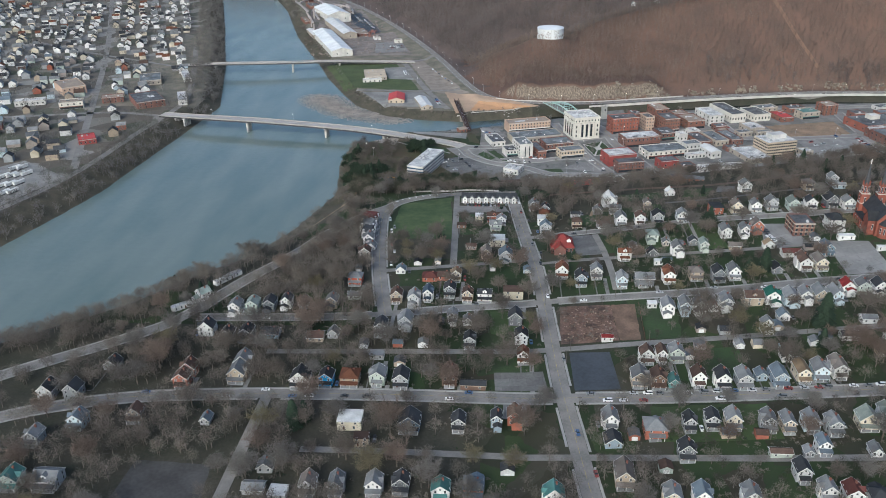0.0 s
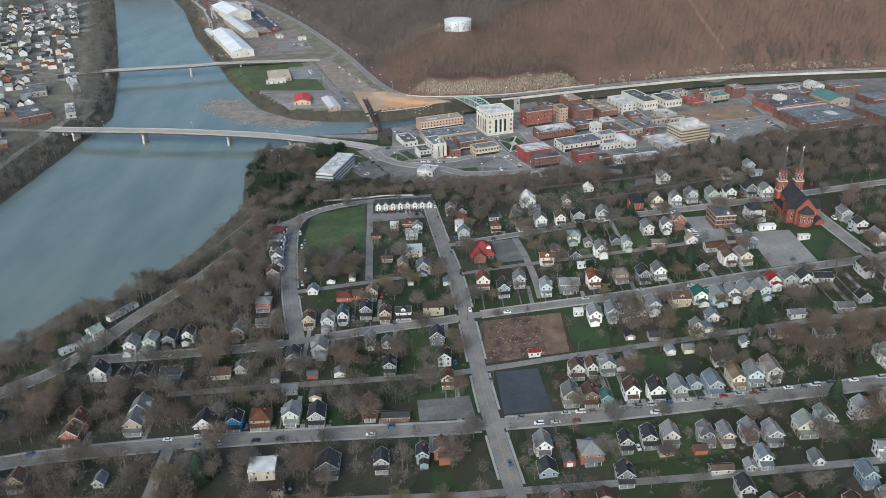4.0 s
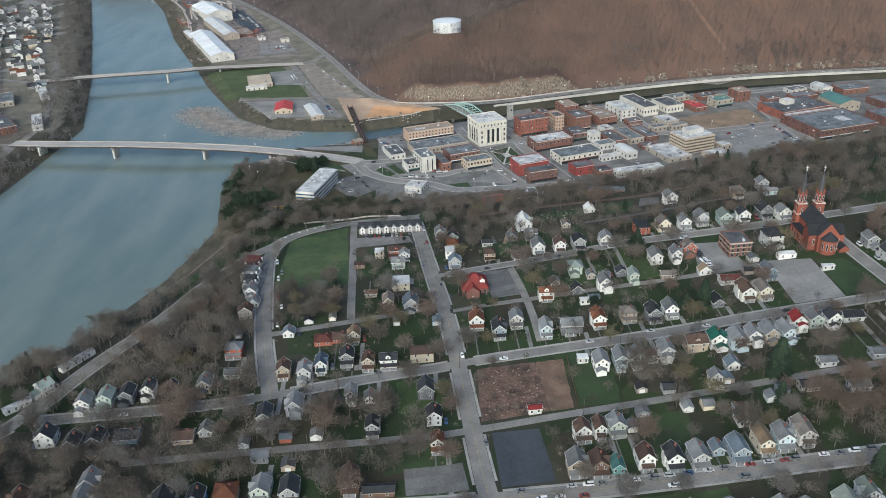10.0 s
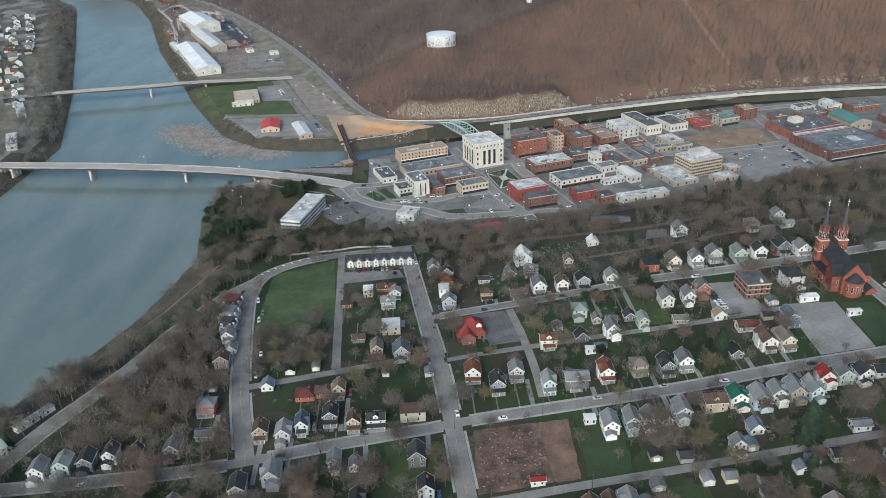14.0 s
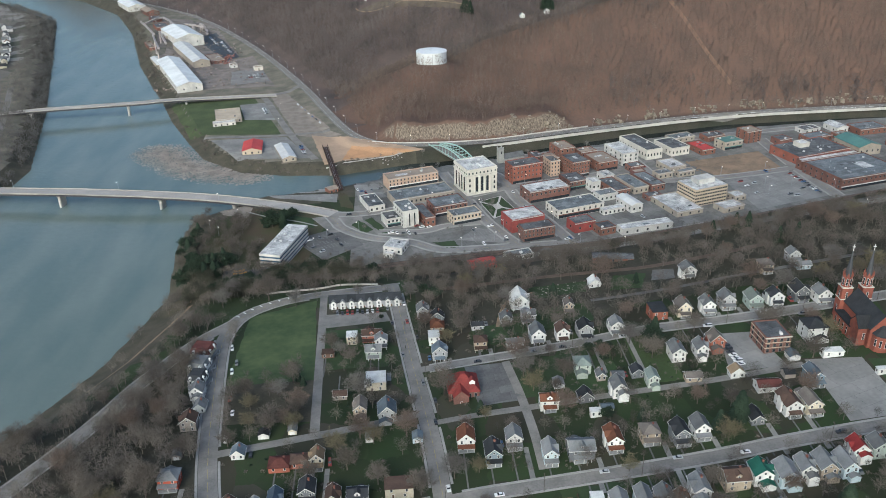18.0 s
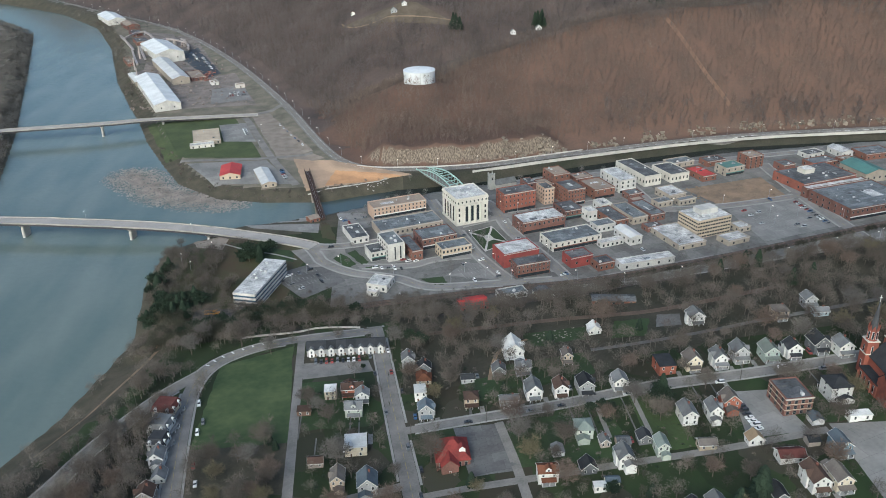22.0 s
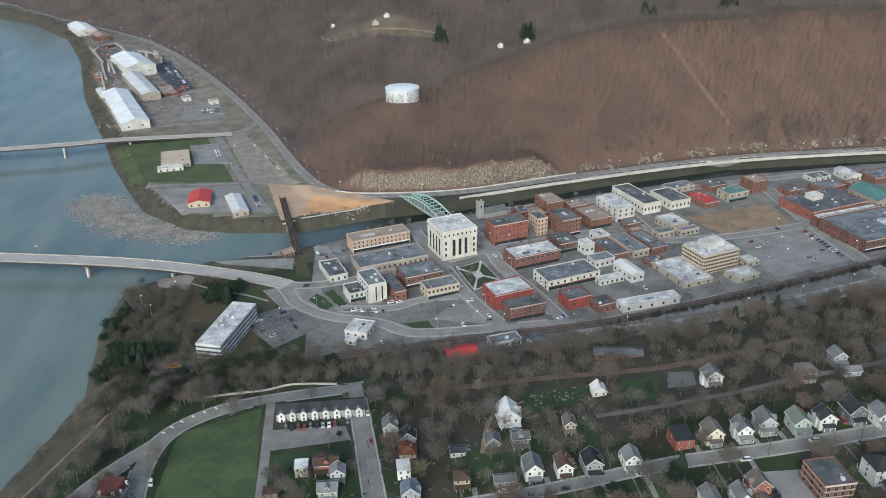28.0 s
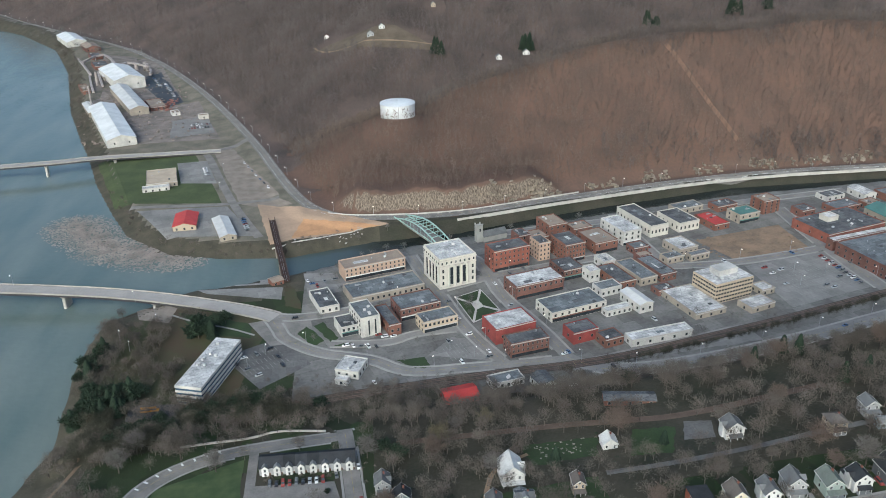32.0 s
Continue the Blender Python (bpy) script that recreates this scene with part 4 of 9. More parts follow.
for k, (x, y) in enumerate(((-498, 722), (-492, 725), (-486, 728), (-480, 731), (-474, 706), (-480, 702), (-486, 698), (-468, 684), (-474, 680), (-500, 745), (-494, 748))):
    b = thing("lorry_trailer", pose(x, y, float(height(x, y)) + 0.2, 0, 0, 64 + 3 * (k % 3)), "long white lorry trailer parked on the far lot", "trailer", "trailers on the far lot")
    part("box", Shape().box(-6, -1.3, 1.1, 6, 1.3, 3.9).mesh("box", trim_white), b)
    part("chassis", Shape().box(-5.5, -1.0, 0.0, 5.0, 1.0, 1.1).mesh("chassis", dark_metal), b)


for street in ("main", "first", "west"):
    pts = curve_line(STREETS[street][0], 5).tolist()
    o = new("lane_line", dashes(pts, 0, line_yellow, 0.2, 6, 2, 0.34).mesh("lane_line", line_yellow))
    tagged(o, "faded yellow centre line of the street", "road marking", kind="structure")
pts = curve_line(STREETS["west"][0], 5).tolist()
tagged(new("lane_line", dashes([q for q in pts if q[1] > 658 and q[0] < -58], 3.2, line_white, 2.8, 1, 5, 0.4).mesh("lane_line", line_white)), "white hatched bars round the bend", "road marking", kind="structure")
pts = curve_line(HILL_ROAD.tolist(), 6).tolist()
for off in (-3.2, 3.2, 0.2):
    tagged(new("lane_line", dashes(pts, off, line_white, 0.25, 6, 4, 0.75).mesh("lane_line", line_white if off != 0.2 else line_yellow)), "lane line of the valley road", "road marking", kind="structure")


def bays(x, y, rot, rows, cols, pitch=2.8, length=5.2, aisle=7.0):
    """Painted parking bays."""
    s = Shape()
    m = pose(x, y, 0, 0, 0, rot)
    for r in range(rows):
        for c in range(cols + 1):
            a = (c - cols / 2) * pitch
            b = (r - (rows - 1) / 2) * (length + aisle / 2)
            q = [m @ Vector(p) for p in ((a - 0.09, b - length / 2, 0), (a + 0.09, b - length / 2, 0), (a + 0.09, b + length / 2, 0), (a - 0.09, b + length / 2, 0))]
            s.add([(p.x, p.y, 0.42) for p in q], [(0, 1, 2, 3)])
    drape(s)
    tagged(new("bay_lines", s.mesh("bay_lines", line_faded)), "faded white parking bay lines", "road marking", kind="structure")


bays(345, 862, 17, 5, 20)
bays(69, 789, 17, 3, 9, 2.6, 4.6, 4.5)
bays(-62, 792, 30, 3, 10)
bays(-168, 1179, 75, 2, 14)
bays(-281, 1568, 112, 3, 24)

# ---- houses, street by street ----
house(-209.1, 464.7, 8, 8, 2, "gable", "white", "mint", -35)
house(-182.4, 448.7, 8, 10, 2, "gable", "white", "grey")
house(-171.9, 451.5, 8, 10, 2, "gable", "mint", "mint")
house(-161.2, 452.8, 8, 10, 2, "gable", "slate", "charcoal")
house(-150.9, 456.2, 7, 9, 2, "gable", "white", "charcoal")
house(-139.9, 457.2, 6, 10, 1, "gable", "slate", "charcoal")
house(-121.6, 456.9, 8, 9, 2, "gable", "tan", "grey")
house(-111.9, 489.3, 10, 9, 2, "hip", "red_brick", "grey")
house(-109.1, 468.0, 9, 7, 1, "eaves", "sage", "grey")
house(-81.1, 465.4, 8, 9, 2, "gable", "tan", "brown")
house(-69.5, 462.8, 8, 10, 2, "gable", "grey", "lightgrey")
house(-61.0, 468.6, 7, 10, 2, "gable", "white", "navy")
house(-47.3, 474.2, 8, 10, 2, "gable", "slate", "charcoal")
house(-35.4, 468.1, 7, 9, 2, "gable", "tan", "brown")
house(-24.4, 467.9, 10, 8, 2, "eaves", "white", "charcoal")
house(-6.1, 471.9, 14, 9, 2, "flat", "cream", "brown")
house(-43.2, 439.9, 6, 9, 2, "gable", "white", "grey")
house(-33.7, 437.6, 6, 7, 1, "gable", "white", "grey")
house(-71.5, 433.3, 9, 11, 2, "gable", "grey", "lightgrey")
house(-85.8, 426.9, 8, 11, 2, "gable", "grey", "charcoal")
house(-4.9, 438.9, 9, 10, 2, "gable", "slate", "charcoal")
house(-1.6, 417.3, 8, 9, 2, "gable", "white", "charcoal")
house(-0.8, 397.3, 7, 8, 2, "gable", "white", "rust")
house(-31.6, 412.5, 7, 9, 2, "gable", "grey", "charcoal")
house(-191.8, 421.5, 10, 9, 2, "gable", "white", "charcoal")
house(-178.4, 418.5, 8, 10, 1, "gable", "slate", "charcoal")
house(-166.0, 417.3, 8, 10, 2, "gable", "slate", "charcoal")
house(-152.2, 420.1, 12, 9, 1, "eaves", "blue", "charcoal")
house(-123.8, 416.8, 11, 9, 1, "eaves", "tan", "brown")
house(-113.8, 420.3, 7, 7, 1, "gable", "grey", "grey")
house(-84.0, 397.6, 9, 6, 1, "flat", "grey", "lightgrey")
house(-158.4, 374.5, 10, 11, 2, "gable", "tan", "grey")
house(-122.1, 370.1, 11, 10, 2, "gable", "white", "charcoal")
house(-108.0, 371.6, 8, 9, 2, "gable", "bright_blue", "charcoal")
house(-95.1, 372.8, 11, 11, 2, "hip", "tan", "rust")
house(-80.0, 374.2, 9, 10, 2, "gable", "sage", "grey")
house(-67.1, 372.4, 9, 11, 2, "gable", "grey", "charcoal")
house(-40.8, 375.6, 9, 12, 2, "gable", "brown", "brown")
house(-27.8, 369.8, 15, 6, 1, "eaves", "brown", "charcoal")
house(-187.7, 368.0, 9, 9, 2, "gable", "brick", "brown")
house(59.8, 371.9, 9, 10, 2, "gable", "tan", "grey")
house(69.3, 370.1, 8, 10, 2, "gable", "brown", "brown")
house(77.3, 369.1, 6, 8, 1, "gable", "teal", "teal")
house(66.6, 392.7, 8, 8, 2, "gable", "white", "brown")
house(74.6, 393.5, 6, 9, 2, "gable", "white", "brown")
house(82.6, 394.0, 8, 9, 2, "gable", "sage", "grey")
house(89.8, 370.2, 8, 9, 2, "gable", "white", "brown")
house(101.5, 368.4, 8, 10, 2, "gable", "white", "charcoal")
house(112.2, 367.9, 8, 11, 2, "gable", "grey", "grey")
house(122.0, 372.1, 6, 7, 1, "gable", "blue_grey", "blue_grey")
house(130.0, 368.6, 8, 12, 2, "gable", "blue_grey", "blue_grey")
house(139.8, 389.5, 6, 9, 1, "gable", "white", "charcoal")
house(142.2, 372.4, 7, 13, 2, "gable", "cream", "tan_roof")
house(151.3, 372.7, 8, 11, 2, "gable", "pale_blue", "grey")
house(161.1, 374.8, 8, 13, 2, "gable", "white", "taupe")
house(86.6, 444.7, 8, 11, 2, "gable", "white", "grey")
house(96.9, 445.8, 7, 11, 2, "gable", "pale_blue", "grey")
house(105.4, 444.7, 8, 9, 2, "gable", "white", "grey")
house(113.4, 445.0, 6, 7, 1, "gable", "white", "rust")
house(121.4, 448.0, 8, 11, 2, "gable", "white", "lightgrey")
house(137.9, 451.2, 12, 10, 2, "eaves", "tan", "brown")
house(149.4, 452.3, 9, 10, 2, "gable", "white", "green")
house(159.4, 449.8, 9, 12, 2, "gable", "pale_blue", "lightgrey")
house(168.4, 451.9, 7, 10, 2, "gable", "white", "grey")
house(176.9, 452.0, 8, 12, 2, "gable", "tan", "grey")
house(185.4, 451.0, 7, 12, 2, "gable", "pale_blue", "grey")
house(194.9, 459.1, 8, 9, 2, "gable", "white", "red")
house(203.9, 458.8, 8, 9, 2, "gable", "sage", "grey")
house(212.9, 457.6, 8, 9, 2, "gable", "white", "charcoal")
house(225.0, 460.2, 12, 8, 1, "eaves", "white", "charcoal")
house(137.4, 419.1, 7, 6, 2, "gable", "white", "grey")
house(150.0, 431.0, 7, 7, 1, "gable", "white", "blue_grey")
house(194.9, 424.1, 9, 6, 1, "eaves", "white", "grey")
house(178.4, 407.4, 10, 7, 1, "eaves", "white", "charcoal")
house(200.2, 402.8, 10, 7, 1, "eaves", "white", "grey")
house(47.7, 414.7, 7, 4, 1, "eaves", "white", "red")
house(222.2, 425.9, 10, 7, 1, "eaves", "grey", "grey")
house(78.6, 451.6, 6, 5, 1, "flat", "white", "white")
house(41.0, 337.2, 9, 11, 2, "gable", "white", "grey")
house(40.9, 322.2, 10, 10, 1, "gable", "blue_grey", "charcoal")
house(61.6, 329.5, 13, 13, 2, "hip", "brick", "grey")
house(78.2, 333.1, 7, 9, 2, "gable", "grey", "charcoal")
house(89.2, 334.8, 8, 10, 2, "gable", "grey", "charcoal")
house(98.9, 334.3, 9, 10, 2, "gable", "cream", "grey")
house(114.7, 332.2, 8, 11, 2, "gable", "grey", "grey")
house(123.2, 330.9, 7, 11, 2, "gable", "tan", "grey")
house(133.8, 330.8, 9, 10, 2, "gable", "pale_blue", "grey")
house(143.4, 328.2, 8, 11, 2, "gable", "grey", "grey")
house(133.9, 313.6, 7, 9, 2, "gable", "white", "blue_grey")
house(126.9, 310.3, 5, 6, 1, "gable", "grey", "lightgrey")
house(159.3, 330.8, 11, 10, 2, "gable", "cream", "sage")
house(73.0, 312.1, 9, 9, 2, "gable", "slate", "charcoal")
house(114.6, 310.4, 12, 5, 1, "eaves", "sage", "brown")
house(119.5, 296.4, 8, 10, 2, "gable", "grey", "charcoal")
house(42.9, 296.5, 10, 14, 2, "gable", "tan", "taupe")
house(61.5, 282.5, 9, 10, 2, "gable", "cream", "grey")
house(73.9, 282.1, 9, 10, 2, "gable", "white", "blue_grey")
house(94.1, 281.5, 9, 10, 2, "gable", "white", "grey")
house(135.5, 281.6, 9, 10, 2, "gable", "white", "brick_roof")
house(155.6, 310.3, 6, 8, 1, "gable", "white", "grey")
house(126.0, 283.9, 8, 9, 2, "gable", "white", "grey")
house(-257.7, 354.8, 9, 10, 2, "gable", "grey", "charcoal")
house(-243.6, 355.3, 9, 9, 2, "gable", "grey", "charcoal")
house(-228.9, 330.4, 10, 10, 2, "gable", "pale_blue", "blue_grey")
house(-244.9, 316.5, 9, 10, 2, "gable", "grey", "grey")
house(-201.0, 336.6, 9, 9, 2, "gable", "tan", "brown")
house(-163.2, 335.0, 6, 8, 1, "gable", "grey", "blue_grey")
house(-239.1, 285.4, 11, 11, 2, "gable", "mint", "teal")
house(-221.7, 286.2, 14, 12, 2, "eaves", "white", "grey")
house(-158.5, 386.0, 10, 10, 2, "gable", "tan", "grey")
house(-187.3, 378.0, 9, 9, 2, "gable", "brick", "brown")
house(-88.5, 335.5, 15, 13, 2, "flat", "cream", "white")
house(-80.3, 320.5, 9, 7, 2, "flat", "tan", "brown")
house(-58.3, 334.8, 13, 12, 2, "gable", "navy", "charcoal")
house(-33.7, 335.7, 8, 10, 2, "gable", "grey", "charcoal")
house(-14.8, 338.7, 7, 9, 2, "gable", "blue_grey", "charcoal")
house(-5.8, 341.3, 9, 10, 2, "gable", "brick", "brown")
house(-122.8, 300.4, 9, 8, 1, "gable", "grey", "grey")
house(-124.4, 285.7, 12, 8, 1, "eaves", "grey", "grey")
house(-112.4, 283.1, 10, 9, 1, "flat", "white", "white")
house(-99.5, 287.4, 9, 10, 2, "gable", "white", "taupe")
house(-86.6, 288.0, 8, 11, 2, "gable", "grey", "grey")
house(-69.4, 288.7, 9, 10, 2, "gable", "white", "grey")
house(-57.2, 289.9, 9, 9, 2, "gable", "slate", "charcoal")
house(-39.0, 286.3, 10, 9, 2, "gable", "white", "teal")
house(-24.4, 288.7, 11, 11, 2, "hip", "brick", "blue_grey")
house(11.0, 284.0, 11, 9, 2, "gable", "white", "teal")
house(-234.4, 383.6, 9, 9, 1, "gable", "grey", "charcoal")
house(62.0, 618.7, 8, 8, 1, "gable", "grey", "grey")
house(74.9, 614.2, 9, 8, 2, "eaves", "grey", "grey")
house(43.3, 590.9, 8, 8, 2, "hip", "tan", "brown")
house(62.8, 586.2, 11, 6, 1, "eaves", "grey", "grey")
house(76.1, 588.9, 9, 11, 2, "gable", "white", "grey")
house(90.0, 586.4, 8, 10, 2, "gable", "white", "brown")
house(102.8, 585.0, 9, 10, 2, "gable", "grey", "charcoal")
house(120.2, 582.5, 8, 9, 2, "gable", "white", "grey")
house(44.0, 615.4, 8, 6, 1, "eaves", "grey", "charcoal")
house(72.8, 637.1, 12, 14, 2, "gable", "white", "white")
house(123.0, 647.2, 8, 8, 1, "gable", "white", "white")
house(100.3, 618.5, 6, 8, 2, "gable", "tan", "taupe")
house(146.8, 592.2, 10, 13, 2, "flat", "brick", "charcoal")
house(161.3, 591.1, 9, 10, 2, "gable", "cream", "taupe")
house(175.4, 590.7, 8, 10, 2, "gable", "white", "grey")
house(187.7, 593.7, 9, 10, 2, "gable", "grey", "grey")
house(202.5, 590.7, 9, 11, 2, "gable", "mint", "sage")
house(214.9, 590.1, 9, 9, 2, "gable", "white", "charcoal")
house(230.1, 592.4, 10, 11, 2, "gable", "slate", "charcoal")
house(240.6, 586.8, 9, 10, 2, "gable", "white", "grey")
house(180.0, 637.9, 10, 9, 2, "gable", "white", "grey")
house(225.1, 628.1, 9, 9, 2, "hip", "tan", "taupe")
house(246.1, 636.3, 8, 8, 2, "gable", "grey", "grey")
house(247.9, 625.2, 9, 6, 1, "eaves", "pale_blue", "lightgrey")
house(93.0, 547.8, 9, 10, 2, "hip", "sage", "mint")
house(100.9, 538.3, 5, 6, 1, "gable", "taupe", "grey")
house(106.3, 524.0, 8, 10, 2, "gable", "white", "grey")
house(124.8, 528.3, 6, 9, 2, "gable", "sage", "mint")
house(119.6, 537.3, 7, 7, 1, "gable", "slate", "charcoal")
house(144.0, 548.9, 8, 12, 2, "gable", "white", "grey")
house(156.9, 548.5, 7, 10, 2, "gable", "white", "grey")
house(166.8, 553.9, 9, 9, 2, "gable", "brick", "taupe")
house(145.8, 527.3, 9, 6, 1, "eaves", "tan", "taupe")
house(219.0, 552.0, 12, 12, 3, "hip", "white", "charcoal")
house(220.7, 533.1, 12, 5, 1, "flat", "white", "white")
house(167.8, 526.2, 8, 6, 1, "gable", "white", "tan_roof")
house(201.5, 514.2, 7, 11, 2, "gable", "blue", "blue_grey")
house(178.3, 512.8, 13, 8, 1, "eaves", "white", "brick_roof")
house(181.0, 495.7, 9, 14, 2, "gable", "white", "brown")
house(190.5, 494.0, 8, 12, 2, "gable", "cream", "taupe")
house(162.9, 490.8, 7, 10, 1, "gable", "slate", "charcoal")
house(89.2, 522.3, 8, 7, 1, "gable", "slate", "charcoal")
house(70.3, 520.5, 10, 8, 2, "eaves", "white", "rust")
house(94.2, 486.5, 8, 12, 2, "gable", "white", "rust")
house(111.5, 487.3, 9, 9, 2, "hip", "tan", "taupe")
house(124.9, 484.6, 8, 11, 2, "gable", "slate", "charcoal")
house(134.9, 486.4, 8, 10, 2, "gable", "white", "grey")
house(63.9, 482.6, 7, 11, 2, "gable", "pale_blue", "lightgrey")
house(78.2, 482.3, 13, 10, 2, "eaves", "slate", "grey")
house(26.5, 499.6, 9, 10, 2, "gable", "white", "rust")
house(38.1, 487.4, 8, 11, 2, "gable", "blue_grey", "charcoal")
house(49.0, 495.8, 8, 9, 2, "gable", "white", "grey")
house(-32.7, 618.2, 7, 8, 2, "flat", "cream", "white")
house(-20.6, 619.1, 13, 8, 2, "eaves", "brick", "brown")
house(-14.9, 610.6, 8, 7, 2, "gable", "white", "grey")
house(-19.2, 598.1, 10, 9, 2, "eaves", "sage", "grey")
house(-46.2, 602.4, 8, 6, 1, "flat", "brown", "brown")
house(-17.3, 563.8, 12, 12, 2, "flat", "cream", "white")
house(-36.6, 553.8, 8, 6, 1, "eaves", "taupe", "brown")
house(-25.2, 536.6, 7, 10, 2, "gable", "tan", "taupe")
house(-11.3, 531.3, 10, 11, 2, "gable", "grey", "blue_grey")
house(-113.0, 535.6, 9, 9, 2, "gable", "taupe", "brown")
house(-83.2, 506.4, 7, 7, 1, "gable", "white", "blue_grey")
house(-115.2, 566.0, 8, 9, 2, "gable", "white", "grey")
house(-111.0, 552.2, 7, 8, 1, "gable", "white", "grey")
house(19.7, 619.3, 9, 8, 2, "hip", "tan", "rust")
house(17.0, 607.0, 7, 9, 2, "flat", "white", "white")
house(19.1, 587.3, 9, 8, 2, "gable", "grey", "blue_grey")
house(11.7, 646.3, 8, 9, 2, "gable", "grey", "grey")
house(20.4, 632.2, 9, 7, 2, "gable", "slate", "charcoal")
house(273.5, 536, 8, 10, 2, "gable", "grey", "grey")
house(275, 518, 8, 9, 2, "gable", "white", "charcoal")
house(277, 499, 8, 10, 2, "gable", "tan", "grey")
house(252, 463, 9, 9, 2, "gable", "white", "charcoal")
house(256, 438, 8, 9, 2, "gable", "white", "lightgrey")
house(236, 433, 8, 7, 1, "gable", "grey", "charcoal")
house(-62.0, 495.3, 11, 9, 1, "hip", "brick", "brick_roof")
house(-52.7, 496.7, 10, 8, 1, "hip", "brick", "brown")
house(-44.3, 495.5, 7, 8, 2, "gable", "cream", "tan_roof")
house(236.9, 512.9, 8, 3, 1, "flat", "white", "white")
house(91.4, 508.8, 6, 4, 1, "flat", "white", "white")
house(219.2, 375.1, 8, 10, 2, "gable", "white", "sage")
house(188.7, 337.9, 9, 10, 2, "gable", "white", "lightgrey")
house(203.7, 340.1, 9, 11, 2, "gable", "cream", "taupe")
house(186.1, 310.7, 12, 7, 2, "eaves", "white", "grey")
house(169.8, 335.3, 8, 10, 2, "gable", "white", "sage")
house(170.3, 296.6, 8, 10, 2, "gable", "blue", "blue_grey")
house(144.6, 278.8, 9, 9, 2, "hip", "grey", "charcoal")
house(157.3, 280.3, 8, 9, 2, "gable", "white", "brown")
house(173.3, 281.8, 9, 9, 2, "gable", "grey", "taupe")

# ---- downtown blocks ----
tar_roof = material("tar_roof", (0.15, 0.155, 0.16), (0.07, 0.073, 0.08), 0.8, 8)
blue_tar = material("blue_tar", (0.20, 0.215, 0.225), (0.11, 0.122, 0.132), 0.8, 8)
white_roof = material("white_roof", (0.64, 0.64, 0.63), (0.30, 0.30, 0.30), 0.9, 6)
for m, w, h, k in ((tar_roof, 7.0, 4.5, 0.28), (blue_tar, 6.0, 4.0, 0.28), (white_roof, 5.0, 3.0, 0.2)):
    add_patchwork(m, 18, w, h, k, 0.12)
tan_gravel_roof = material("tan_gravel_roof", (0.30, 0.25, 0.2), (0.22, 0.18, 0.15), 0.8, 8)
red_roof_metal = material("red_roof_metal", (0.46, 0.065, 0.058), (0.34, 0.05, 0.047), 0.8, 6, rough=0.5)
green_metal = material("green_metal", (0.10, 0.2, 0.18), (0.075, 0.15, 0.14), 0.8, 6, rough=0.5)
pale_metal = material("pale_metal", (0.56, 0.56, 0.55), (0.43, 0.43, 0.43), 0.8, 6, rough=0.5)
brick_red = material("brick_red", (0.19, 0.10, 0.083), (0.105, 0.060, 0.052), 0.9, 12, per_object=0.05)
brick_orange = material("brick_orange", (0.27, 0.105, 0.078), (0.17, 0.072, 0.056), 1.2, 12)
brick_dark = material("brick_dark", (0.20, 0.10, 0.075), (0.14, 0.075, 0.06), 1.2, 12)
paint_red = material("paint_red", (0.26, 0.066, 0.06), (0.17, 0.05, 0.047), 1.0, 10)
stone_pale = material("stone_pale", (0.56, 0.535, 0.48), (0.44, 0.42, 0.375), 1.0, 10)
stone_tan = material("stone_tan", (0.46, 0.385, 0.295), (0.35, 0.30, 0.235), 1.0, 10)
paint_pale = material("paint_pale", (0.55, 0.54, 0.51), (0.36, 0.355, 0.34), 1.0, 10)
paint_tan = material("paint_tan", (0.35, 0.305, 0.255), (0.25, 0.222, 0.19), 1.0, 10)
brick_tan = material("brick_tan", (0.33, 0.20, 0.15), (0.24, 0.15, 0.115), 1.2, 12)
church_brick = material("church_brick", (0.255, 0.088, 0.062), (0.135, 0.054, 0.043), 0.35, 9)
bright_roof = material("bright_roof", (0.70, 0.71, 0.71), (0.54, 0.55, 0.55), 0.7, 8, rough=0.5)
LOOK = {"tar": (tar_roof, "dark tar"), "blue": (blue_tar, "blue-grey tar"), "white": (white_roof, "white membrane"), "tan": (tan_gravel_roof, "tan gravel"),
        "red": (red_roof_metal, "bright red metal"), "green": (green_metal, "green metal"), "pale": (pale_metal, "pale metal"), "bright": (bright_roof, "white metal"), "beige": (stone_tan, "beige gravel")}
FACE = {"brick": (brick_red, "red brick"), "orange": (brick_orange, "orange-red brick"), "dark": (brick_dark, "dark brick"), "red": (paint_red, "red-painted brick"),
        "stone": (stone_pale, "pale stone"), "tanstone": (stone_tan, "tan stone"), "pale": (paint_pale, "white-painted"), "tan": (paint_tan, "tan"), "tanbrick": (brick_tan, "red-tan brick"), "peach": (material("peach_paint", (0.44, 0.32, 0.24), (0.33, 0.245, 0.20), 1.0, 10), "peach-coloured")}
frame_grey = material("frame_grey", (0.30, 0.28, 0.255), None, 2, 8, rough=0.6, bump=0.1)
SHOP_WINDOW = window_mesh(1.5, 1.9, frame_mat=frame_grey)
TALL_WINDOW = window_mesh(1.3, 2.6, frame_mat=frame_grey)
CHURCH_WINDOW = window_mesh(1.1, 4.0, frame_mat=trim_white)
FLAT_WINDOW = window_mesh(1.0, 1.6, frame_mat=frame_grey)
town_rng = random.Random(11)
VENT = Shape().box(-0.9, -0.7, 0, 0.9, 0.7, 1.1).box(-0.7, -0.5, 1.1, 0.7, 0.5, 1.3).mesh("roof_unit", pale_metal)
VENT_LONG = Shape().box(-1.6, -0.5, 0, 1.6, 0.5, 0.8).box(-1.2, -0.35, 0.8, -0.2, 0.35, 1.2).box(1.6, -0.2, 0.1, 3.0, 0.2, 0.5).mesh("roof_unit", steel)
